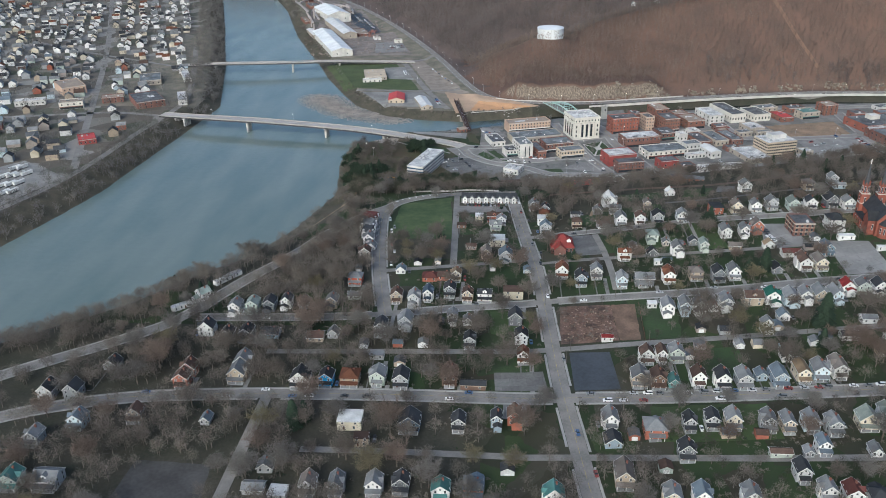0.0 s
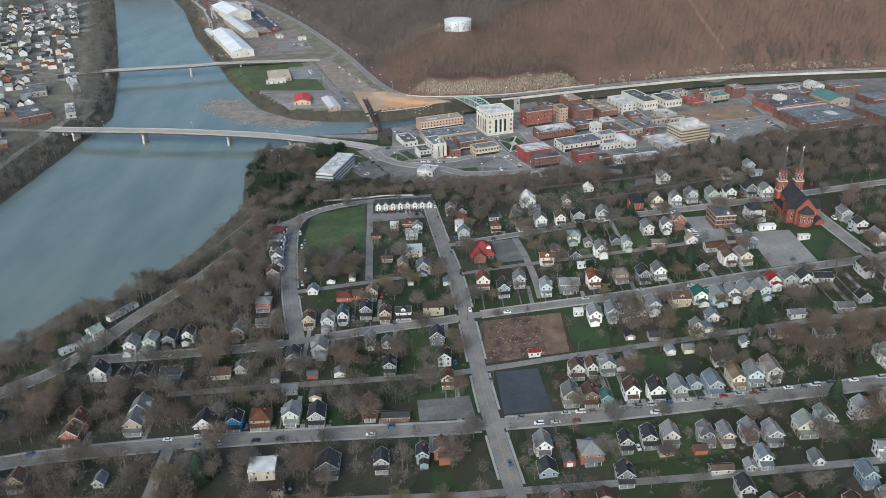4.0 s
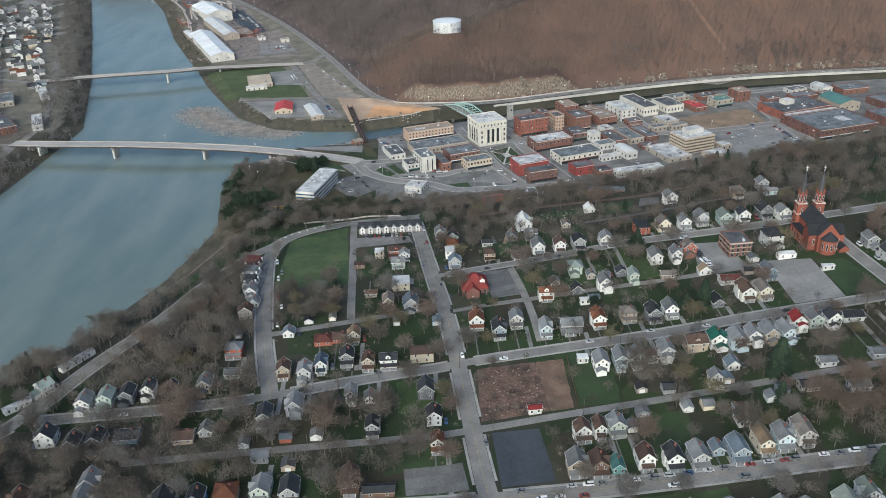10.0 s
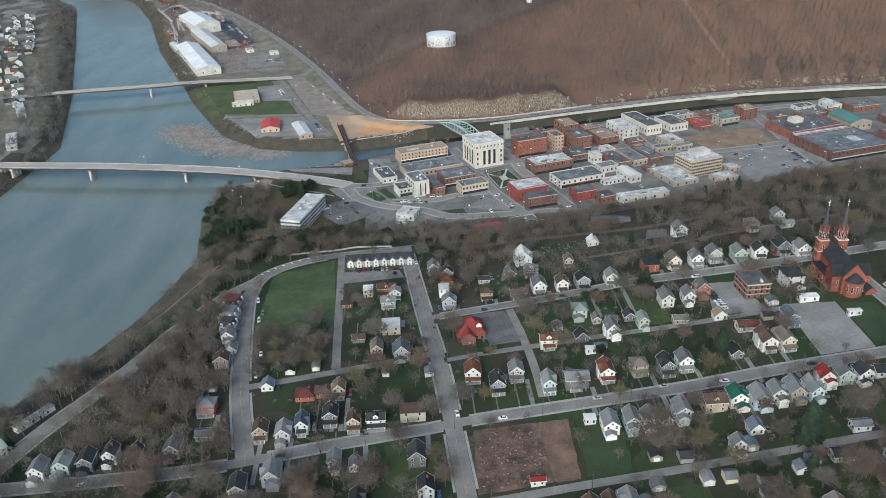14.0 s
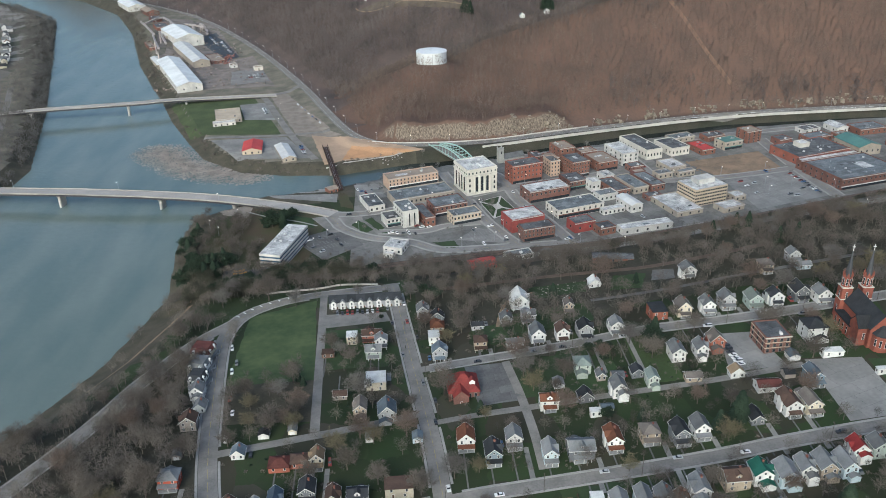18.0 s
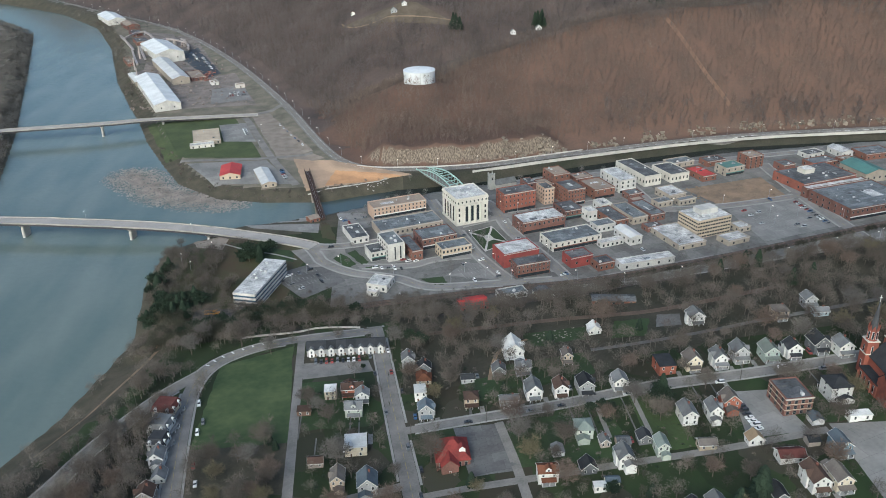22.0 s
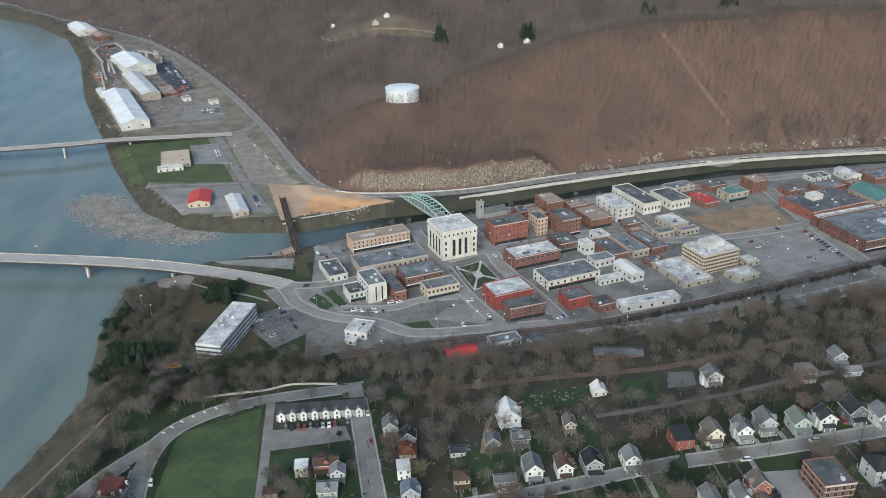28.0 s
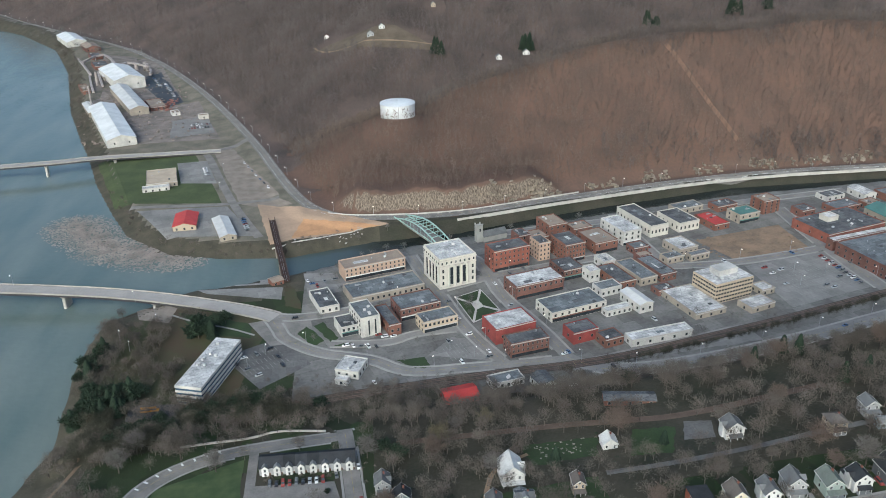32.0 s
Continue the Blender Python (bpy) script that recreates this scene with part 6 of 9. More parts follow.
mansard(-120, 594, 11, 11, -12, "grey", "white")
mansard(-117.5, 579, 9, 9, -10, "charcoal", "white")


def church():
    """The red brick church with two spired towers, a cross-gabled nave and a round apse."""
    cx, cy = 247, 548
    z = float(height(cx, cy)) - 1.2
    b = thing("church", pose(cx, cy, z, 0, 0, -3), "red brick twin-spired church with dark slate roofs", "church")
    b.scale = (0.84, 0.84, 1.0)
    slate = roofing("charcoal")
    part("nave", gable_walls(15, 36, 12, 1.0, True)[0].mesh("nave", church_brick), b, pose(0, 2, 0))
    part("nave_roof", gable_roof(15, 36, 12, 1.0, True, 0.4, 0.3).mesh("nave_roof", slate), b, pose(0, 2, 0))
    part("transept", gable_walls(11, 26, 11, 0.9, True)[0].mesh("transept", church_brick), b, pose(0, -7, 0, 0, 0, 90))
    part("transept_roof", gable_roof(11, 26, 11, 0.9, True, 0.4, 0.3).mesh("transept_roof", slate), b, pose(0, -7, 0, 0, 0, 90))
    s = Shape().tube((0, 0, 0, 6), (0, 0, 10, 6), 12, cap=False)
    part("apse", s.mesh("apse", church_brick), b, pose(0, -17, 0))
    part("apse_roof", Shape().tube((0, 0, 10, 6.4), (0, 0, 14.5, 0.4), 12).mesh("apse_roof", slate), b, pose(0, -17, 0))
    for sx in (-1, 1):
        part("aisle", Shape().box(sx * 10.5 - 3, -3, 0, sx * 10.5 + 3, 18, 7).mesh("aisle", church_brick), b)
        part("aisle_roof", Shape().box(sx * 10.5 - 3.2, -3.2, 7.004, sx * 10.5 + 3.2, 18.2, 7.5).mesh("aisle_roof", slate), b)
        tx, ty = sx * 6.7, 23.5
        part("tower", Shape().box(tx - 3.4, ty - 3.4, 0, tx + 3.4, ty + 3.4, 20).mesh("tower", church_brick), b)
        for zz in (12.5, 19.6):
            part("belt", Shape().box(tx - 3.7, ty - 3.7, zz, tx + 3.7, ty + 3.7, zz + 0.45).mesh("belt", stone_pale), b, None, "pale stone belt course")
        part("belfry", Shape().tube((tx, ty, 20, 3.3), (tx, ty, 26, 3.0), 8).mesh("belfry", church_brick), b)
        for k in range(8):
            a = math.radians(45 * k + 22.5)
            off = pose(tx + 3.0 * math.cos(a), ty + 3.0 * math.sin(a), 23, 0, 0, 45 * k + 22.5 + 90)
            part("belfry_window", CHURCH_WINDOW, b, off)
            q = pose(tx + 3.0 * math.cos(a), ty + 3.0 * math.sin(a), 26, 0, 0, 45 * k + 22.5 + 90)
            part("pinnacle", Shape().add([(-1.1, -0.2, 0), (1.1, -0.2, 0), (0, -0.2, 2.6), (-1.1, 0.3, 0), (1.1, 0.3, 0), (0, 0.3, 2.6)], [(0, 1, 2), (5, 4, 3), (0, 3, 4, 1), (1, 4, 5, 2), (2, 5, 3, 0)]).mesh("pinnacle", church_brick), b, q)
        part("spire", Shape().tube((tx, ty, 26, 2.3), (tx, ty, 41, 0.3), 8).mesh("spire", roofing("slate")), b, None, "slender green-grey copper spire")
        part("finial", Shape().tube((tx, ty, 41, 0.3), (tx, ty, 43, 0.2), 6).box(tx - 0.9, ty - 0.12, 43.2, tx + 0.9, ty + 0.12, 43.6).box(tx - 0.15, ty - 0.12, 42.4, tx + 0.15, ty + 0.12, 44.8).mesh("finial", trim_white), b)
        for zz in (6, 15):
            part("window", CHURCH_WINDOW, b, pose(tx, ty - 3.42, zz))
            part("window", CHURCH_WINDOW, b, pose(tx - 3.42, ty, zz, 0, 0, -90))
        for yy in (0, 5, 10, 15):
            part("window", CHURCH_WINDOW, b, pose(sx * 13.52, yy, 3.6, 0, 0, 90 * sx))
            part("buttress", Shape().box(sx * 13.8 - 0.5, yy + 2.2, 0, sx * 13.8 + 0.5, yy + 2.9, 5.5).mesh("buttress", church_brick), b)
        part("window", CHURCH_WINDOW, b, pose(sx * 9, -12.52, 6))
    for k in (-2, -1, 0, 1, 2):
        a = math.radians(-90 + 30 * k)
        part("apse_window", CHURCH_WINDOW, b, pose(5.95 * math.cos(a), -17 + 5.95 * math.sin(a), 6, 0, 0, 30 * k), "white-framed arched apse window")
    part("vestry", gable_walls(7, 9, 4, 0.7, True)[0].mesh("vestry", church_brick), b, pose(11, -16, 0))
    part("vestry_roof", gable_roof(7, 9, 4, 0.7, True).mesh("vestry_roof", slate), b, pose(11, -16, 0))
    return b


church()


def red_hall():
    """A brick hall with a broad bright red hipped roof."""
    x, y = 29, 546
    b = thing("brick_hall", pose(x, y, float(height(x, y)) - 0.5, 0, 0, 2), "brick hall with a steep bright red roof", "building")
    red = material("red_shingle", (0.215, 0.045, 0.04), (0.13, 0.032, 0.03), 1.5, 8)
    part("wall", Shape().box(-8, -8, 0, 8, 8, 5.5).mesh("wall", brick_red), b)
    part("roof", hip_roof(16, 16, 5.5, 0.85).mesh("roof", red), b)
    part("front_wing", gable_walls(8, 6, 5.5, 0.9, True)[0].mesh("front_wing", brick_red), b, pose(-2, -9, 0))
    part("wing_roof", gable_roof(8, 8, 5.5, 0.9, True).mesh("wing_roof", red), b, pose(-2, -8, 0))
    part("dormer", gable_walls(3, 3, 2.5, 0.8, True)[0].mesh("dormer", trim_white), b, pose(4.5, -4, 7.5))
    part("dormer_roof", gable_roof(3, 3, 2.5, 0.8, True, 0.25).mesh("dormer_roof", red), b, pose(4.5, -4, 7.5))
    for k in (-6, 3, 6):
        part("window", TALL_WINDOW, b, pose(k, -8.01, 3))
    for k in (-5, 0, 5):
        part("window", TALL_WINDOW, b, pose(8.01, k, 3, 0, 0, 90))
    part("door", DOOR, b, pose(-2, -12.02, 0.4))


red_hall()


def water_tank():
    x, y = 47.5, 1184
    z = float(height(x, y)) - 3
    tank_white = material("tank_white", (0.66, 0.68, 0.70), (0.50, 0.52, 0.54), 0.5, 5, rough=0.45, stretch=(1, 1, 0.15))
    b = thing("water_tank", pose(x, y, 59), "large round white steel water tank on the ridge", "water tank")
    part("shell", Shape().tube((0, 0, -1.5, 18.3), (0, 0, 13.5, 18.3), 48, cap=False).mesh("shell", tank_white), b)
    part("roof", Shape().tube((0, 0, 13.5, 18.5), (0, 0, 15.1, 9), 48, cap=False).tube((0, 0, 15.1, 9), (0, 0, 15.7, 0.6), 48).mesh("roof", tank_white), b)
    part("rim", Shape().tube((0, 0, 13.1, 18.7), (0, 0, 13.65, 18.7), 48).mesh("rim", tank_white), b)
    part("ladder", Shape().box(-0.3, -18.6, 0, 0.3, -18.35, 13.5).mesh("ladder", steel), b)
    part("vent", Shape().tube((0, 0, 15.6, 0.9), (0, 0, 16.6, 0.9), 10).mesh("vent", tank_white), b)


water_tank()


deck_grey = material("deck_grey", (0.36, 0.34, 0.32), (0.29, 0.275, 0.26), 0.5, 10)
weathered_concrete = material("weathered_concrete", (0.36, 0.34, 0.315), (0.25, 0.235, 0.22), 0.8, 10)


def bridge(points, top, width, piers, label, parapet=0.8, depth=2.0):
    """A girder bridge: deck, kerb parapets, girders, piers and lamps."""
    b = thing("bridge", pose(points[0][0], points[0][1], 0), label, "bridge")
    inv = pose(-points[0][0], -points[0][1], 0)
    p = curve_line([q[:2] for q in points], 6)
    zs = np.interp(np.arange(len(p)) / (len(p) - 1), np.linspace(0, 1, len(points)), [q[2] for q in points])
    d = np.gradient(p, axis=0)
    d /= np.linalg.norm(d, axis=1, keepdims=True)
    nrm = np.stack([-d[:, 1], d[:, 0]], 1)

    def strip(o0, o1, z0, z1):
        q, f = [], []
        for i in range(len(p)):
            for o, zz in ((o0, z0), (o1, z0), (o1, z1), (o0, z1)):
                w = p[i] + nrm[i] * o
                q.append((w[0] - points[0][0], w[1] - points[0][1], zs[i] + zz))
        for i in range(0, 4 * (len(p) - 1), 4):
            f += [(i + a, i + (a + 1) % 4, i + 4 + (a + 1) % 4, i + 4 + a) for a in range(4)]
        n = 4 * (len(p) - 1)
        f += [(3, 2, 1, 0), (n, n + 1, n + 2, n + 3)]
        return Shape().add(q, f)

    part("deck", strip(-width / 2, width / 2, -0.4, 0).mesh("deck", weathered_concrete), b)
    part("roadway", strip(-width / 2 + 1.6, width / 2 - 1.6, 0.004, 0.08).mesh("roadway", deck_grey), b)
    for side in (-1, 1):
        part("parapet", strip(side * width / 2 - 0.13, side * width / 2 + 0.13, 0, parapet).mesh("parapet", weathered_concrete), b)
        part("girder", strip(side * (width / 2 - 0.42) - 0.3, side * (width / 2 - 0.42) + 0.3, -depth, -0.4).mesh("girder", dark_metal), b)
    for px, py in piers:
        k = int(np.argmin(np.hypot(p[:, 0] - px, p[:, 1] - py)))
        ang = math.degrees(math.atan2(nrm[k][1], nrm[k][0]))
        m = pose(p[k][0] - points[0][0], p[k][1] - points[0][1], 0, 0, 0, ang)
        t = zs[k] - depth
        part("pier", Shape().box(-width * 0.3, -1.3, -3, width * 0.3, 1.3, t - 2.4).tube((-width * 0.3, 0, -3, 1.3), (-width * 0.3, 0, t - 2.4, 1.3), 10).tube((width * 0.3, 0, -3, 1.3), (width * 0.3, 0, t - 2.4, 1.3), 10).mesh("pier", concrete), b, m)
        v = [(-width * 0.3, -1.3, t - 2.4), (width * 0.3, -1.3, t - 2.4), (width * 0.3, 1.3, t - 2.4), (-width * 0.3, 1.3, t - 2.4),
             (-width * 0.48, -1.5, t), (width * 0.48, -1.5, t), (width * 0.48, 1.5, t), (-width * 0.48, 1.5, t)]
        part("pier_head", Shape().add(v, [(0, 1, 5, 4), (1, 2, 6, 5), (2, 3, 7, 6), (3, 0, 4, 7), (4, 5, 6, 7)]).mesh("pier_head", concrete), b, m)
    return b


bridge([(-425, 938, 13), (-387, 931, 13.5), (-258, 909, 14), (-169, 895, 13), (-95, 869, 10.8), (-66, 854, 9.0), (-58, 849, 8.4)], 14, 14, [(-312, 918), (-216, 899), (-398, 932), (-150, 882)], "long pale concrete girder bridge over the river")
bridge([(-500, 1186, 13), (-466, 1193, 15), (-332, 1209, 15), (-282, 1225, 14), (-200, 1240, 11), (-152, 1248, 8)], 15, 11, [(-332, 1209), (-440, 1197), (-262, 1229)], "second road bridge with dark girders upstream")
abutment = thing("bridge_abutment", pose(-392, 931, 0, 0, 0, -10), "pale concrete trestle bent carrying the end of the bridge", "abutment")
part("cap", Shape().box(-1.5, -7.2, 10.4, 1.5, 7.2, 11.8).mesh("cap", paint_pale), abutment)
for k in (-6, -2, 2, 6):
    part("column", Shape().box(-0.9, k - 0.9, -1, 0.9, k + 0.9, 10.4).mesh("column", paint_pale), abutment)
part("back_wall", Shape().box(-12, -7, 0, -10, 7, 11.6).mesh("back_wall", weathered_concrete), abutment)


def trestle():
    """The dark railway truss across the creek mouth."""
    ax, ay, bx, by = -76, 1030, -54, 905
    n = math.hypot(bx - ax, by - ay)
    rust = material("rusty_steel", (0.085, 0.055, 0.045), (0.05, 0.035, 0.03), 2, 8)
    b = thing("railway_bridge", pose(ax, ay, 9.0, 0, 0, math.degrees(math.atan2(by - ay, bx - ax))), "dark rusty railway truss across the creek mouth", "bridge")
    part("deck", Shape().box(0, -2.6, -0.9, n, 2.6, 0).mesh("deck", rust), b)
    for side in (-1, 1):
        s = Shape().box(0, side * 2.6 - 0.2, 2.4, n, side * 2.6 + 0.2, 2.8)
        part("top_chord", s.mesh("top_chord", rust), b)
        for k in range(21):
            part("strut", STRUT, b, pose(n * k / 20, side * 2.6, 0))
        part("rail", Shape().box(0, side * 0.75 - 0.05, 0.004, n, side * 0.75 + 0.05, 0.2).mesh("rail", steel), b)
    for k in (0.25, 0.5, 0.75):
        part("pier", Shape().box(n * k - 1, -3, -12, n * k + 1, 3, -0.9).mesh("pier", gravel_mat), b)


STRUT = Shape().box(-0.15, -0.15, 0, 0.15, 0.15, 2.5).mesh("strut", dark_metal)
trestle()


def arch_bridge():
    """The pale green steel arch behind the bank."""
    green = material("bridge_green", (0.36, 0.50, 0.46), (0.28, 0.40, 0.37), 1, 8, rough=0.5)
    ax, ay, bx, by = 40, 1020, 76, 944
    n = math.hypot(bx - ax, by - ay)
    b = thing("arch_bridge", pose(ax, ay, 10.2, 0, 0, math.degrees(math.atan2(by - ay, bx - ax))), "pale green steel arch bridge over the creek", "bridge")
    part("deck", Shape().box(-2, -6, -0.9, n + 4, 6, 0).mesh("deck", asphalt), b)
    k = 14
    pts = [(n * i / k, 8.2 * math.sin(math.pi * i / k)) for i in range(k + 1)]
    for side in (-1, 1):
        s = Shape()
        for (x0, z0), (x1, z1) in zip(pts[:-1], pts[1:]):
            y0 = side * 6.4
            v = [(x0, y0 - 0.4, z0 - 0.4), (x0, y0 + 0.4, z0 - 0.4), (x0, y0 + 0.4, z0 + 0.5), (x0, y0 - 0.4, z0 + 0.5)]
            v += [(x1, q, r - z0 + z1) for _, q, r in v]
            s.add(v, [(0, 1, 5, 4), (1, 2, 6, 5), (2, 3, 7, 6), (3, 0, 4, 7)])
        part("arch_rib", s.mesh("arch_rib", green), b)
        for x0, z0 in pts[1:-1]:
            part("hanger", Shape().box(x0 - 0.12, side * 6.4 - 0.12, 0, x0 + 0.12, side * 6.4 + 0.12, z0).mesh("hanger", green), b)
        part("railing", Shape().box(-2, side * 5.8 - 0.1, 0.4, n + 4, side * 5.8 + 0.1, 1.2).mesh("railing", green), b)
    for x0, z0 in pts[3:-3]:
        part("cross_brace", Shape().box(x0 - 0.25, -6.4, z0 - 0.2, x0 + 0.25, 6.4, z0 + 0.3).mesh("cross_brace", green), b)


arch_bridge()
# retaining wall of the valley road above the creek, and guard rail
wall_pts = [(q[0], q[1] - 9.5) for q in HILL_ROAD[9:].tolist()]
o = ribbon("retaining_wall", wall_pts, 0.7, concrete, 0.9, across=1, thick=3.0, level=10)
tagged(o, "long pale retaining wall between road and creek", "wall", kind="structure")


def stone_chapel():
    b = thing("stone_chapel", pose(103, 962, 7.8, 0, 0, 20), "small grey stone church with a square tower", "church")
    grey_stone = material("grey_stone", (0.33, 0.33, 0.31), (0.24, 0.24, 0.23), 1.5, 10)
    part("nave", gable_walls(22, 9, 5, 0.8, False)[0].mesh("nave", grey_stone), b, pose(13.7, 0, 0))
    part("roof", gable_roof(22, 9, 5, 0.8, False).mesh("roof", roofing("grey")), b, pose(13.7, 0, 0))
    part("tower", Shape().box(-2.6, -2.6, 0, 2.6, 2.6, 15).mesh("tower", grey_stone), b)
    s = Shape()
    for a in (-2.2, 2.2):
        for c in (-2.2, 2.2):
            s.box(a - 0.5, c - 0.5, 15, a + 0.5, c + 0.5, 16.4)
    part("battlement", s.mesh("battlement", grey_stone), b)
    part("window", TALL_WINDOW, b, pose(0, -2.62, 11))


stone_chapel()


def pipework():
    """Dusty ducts on trestle legs, and stacks, of the riverside works."""
    dusty = material("dusty_metal", (0.40, 0.36, 0.34), (0.27, 0.24, 0.225), 0.8, 6, rough=0.5)
    ox, oy = -330, 1500
    b = thing("exhaust_ducts", pose(ox, oy, 7), "pale looping ducts and stacks of the works", "pipe")
    for x, y, h, r in ((-38, 10, 22, 1.3), (-22, -40, 18, 1.2), (-50, 90, 24, 1.6), (-20, 205, 12, 3.4), (-8, 212, 12, 3.4), (-2, 200, 12, 3.2)):
        part("chimney", Shape().tube((x, y, 0, r), (x, y, h, r * 0.85), 12).mesh("chimney", dusty), b)
    for run, z in [([(-441, 1734), (-434, 1779), (-422, 1791), (-402, 1754), (-375, 1688), (-367, 1717), (-349, 1705), (-325, 1680)], 18), ([(-459, 1770), (-431, 1707), (-405, 1646)], 16), ([(-407, 1647), (-387, 1584), (-371, 1537)], 14), ([(-400, 1670), (-384, 1621), (-368, 1574)], 14), ([(-333, 1709), (-321, 1678), (-316, 1649)], 12)]:
        for (x0, y0), (x1, y1) in zip(run[:-1], run[1:]):
            ang, n = math.degrees(math.atan2(y1 - y0, x1 - x0)), math.hypot(x1 - x0, y1 - y0)
            part("duct", Shape().box(0, -1.5, -1.5, n + 1.2, 1.5, 1.3).mesh("duct", dusty), b, pose(x0 - ox, y0 - oy, z - 7, 0, 0, ang))
            part("duct_leg", Shape().box(-0.5, -0.5, 0, 0.5, 0.5, z - 8.5).mesh("duct_leg", steel), b, pose(x0 - ox, y0 - oy, 0))


pipework()
CLEARING = np.array([(-58, 1512), (-40, 1476), (20, 1440), (100, 1416), (128, 1432), (70, 1482), (10, 1512)], float)
pale_grass = material("pale_grass", (0.135, 0.11, 0.082), (0.085, 0.07, 0.052), 0.5, 12, bump=0.6)
patch("clearing", [(-58, 1512), (60, 1490), (120, 1424), (0, 1448)], pale_grass, 0.6, "brown grassy clearing among the hill woods", "clearing", 24, 14)
tagged(ribbon("track", [(-54, 1524), (-46, 1500), (-30, 1478), (0, 1460), (60, 1452), (110, 1440)], 2.6, dirt_tan, 0.9), "pale dirt track across the hill clearing", "track", kind="structure")
for x, y, w, d, wall, roof in ((-36, 1547, 9, 9, "white", "brick_roof"), (42, 1484, 11, 8, "white", "lightgrey"), (26, 1468, 13, 8, "grey", "grey"), (193, 1415, 10, 9, "white", "grey"), (232, 1428, 12, 7, "white", "lightgrey"), (118, 1540, 9, 8, "tan", "grey")):
    house(x, y, w * 0.8, d * 0.85, 1, "gable", wall, roof)


def trailer(x, y, n, turn):
    """A long white mobile home by the river road."""
    b = thing("mobile_home", pose(x, y, float(height(x, y)) - 0.2, 0, 0, turn), "long white mobile home beside the river road", "mobile home", "mobile homes by the river")
    part("wall", Shape().box(-n / 2, -2, 0.3, n / 2, 2, 3.2).mesh("wall", siding("white")), b)
    part("roof", gable_roof(n, 4, 3.2, 0.15, False, 0.2, 0.15).mesh("roof", white_roof), b)
    part("skirt", Shape().box(-n / 2 + 0.1, -1.9, 0, n / 2 - 0.1, 1.9, 0.3).mesh("skirt", concrete), b)
    for k in (-0.35, -0.1, 0.3):
        part("window", HOUSE_WINDOW, b, pose(k * n, -2.01, 1.9))
    part("door", DOOR, b, pose(0.1 * n, -2.01, 0.3))


tagged(ribbon("track", [(-186, 590), (-176, 616), (-164, 648), (-153, 676), (-148, 700)], 3.2, dirt_tan, 0.25), "worn earth track along the top of the river bank", "track", kind="structure")
tagged(ribbon("retaining_wall", [(-96, 701), (-78, 703), (-58, 704), (-46, 711), (-30, 708), (-18, 705)], 0.7, concrete, 1.2, across=1, thick=3.0), "pale retaining wall on the outer side of the bend", "wall", kind="structure")
trailer(-201.5, 492, 22, 57)
trailer(-219, 452, 14, 45)
for x, y, w, d, h, f, r, rot in ((-378, 1640, 16, 40, 6, "tan", "pale", 22), (-390, 1560, 10, 46, 5, "dark", "tan", 24), (-352, 1452, 12, 60, 6, "tan", "pale", 24), (-410, 1720, 22, 40, 6, "dark", "tar", 24),
                                 (-235, 1420, 10, 14, 4, "pale", "tan", 22), (-440, 1800, 18, 30, 6, "brick", "tar", 26), (-195, 1395, 12, 9, 5, "stone", "tan", 20)):
    block(x, y, w, d, h, f, r, rot=rot, form="gable" if r == "pale" else "flat", floors=1, spacing=14, units=1, name="factory_shed", label=f"low {FACE[f][1]} shed of the riverside works")


# ---- drives and garden paths ----
def ways():
    """Narrow drives and front paths that run from the houses to their streets."""
    drives, paths = Shape(), Shape()
    for x, y, street, r in WAYS:
        if abs(street - y) > 40 or y > 640 or street == 315:
            continue
        if r < 2 and r > 0.5:
            continue
        half = 1.2 if r < 2 else 0.38
        n = max(2, int(abs(street - y) / 4))
        y0 = y - 4 * (1 if street < y else -1) if r < 2 else y
        for k in range(n):
            a, b = sorted((y0 + (street - y0) * k / n, y0 + (street - y0) * (k + 1) / n))
            (drives if r < 2 else paths).add([(x - half, a, 0.12), (x + half, a, 0.12), (x + half, b, 0.12), (x - half, b, 0.12)], [(0, 1, 2, 3)])
    tagged(new("driveway", drape(drives).mesh("driveway", lot_grey)), "narrow grey driveways beside the houses", "driveway", kind="structure")
    tagged(new("garden_path", drape(paths).mesh("garden_path", asphalt_old)), "narrow worn grey front paths of the houses", "path", kind="structure")


ways()

# ---- trees ----
bark = material("bark", (0.115, 0.097, 0.083), (0.07, 0.06, 0.052), 4, 6)
twig_brown = material("twig_brown", (0.148, 0.130, 0.112), (0.082, 0.072, 0.062), 0.5, 6, bump=0, per_object=0.18)
twig_grey = material("twig_grey", (0.160, 0.150, 0.138), (0.092, 0.086, 0.080), 0.5, 6, bump=0)
twig_rust = material("twig_rust", (0.172, 0.134, 0.110), (0.098, 0.078, 0.066), 0.3, 6, bump=0)
twig_pale = material("twig_pale", (0.235, 0.222, 0.208), (0.15, 0.14, 0.13), 0.4, 6, bump=0)
twig_far = material("twig_far", (0.150, 0.130, 0.122), (0.088, 0.076, 0.072), 0.2, 6, bump=0)
twig_olive = material("twig_olive", (0.072, 0.070, 0.050), (0.040, 0.041, 0.030), 0.5, 6, bump=0)
needle = material("needle", (0.034, 0.052, 0.032), (0.02, 0.031, 0.021), 1.0, 6, bump=0)
bud_green = material("bud_green", (0.155, 0.138, 0.085), (0.10, 0.088, 0.06), 1.0, 6, bump=0)


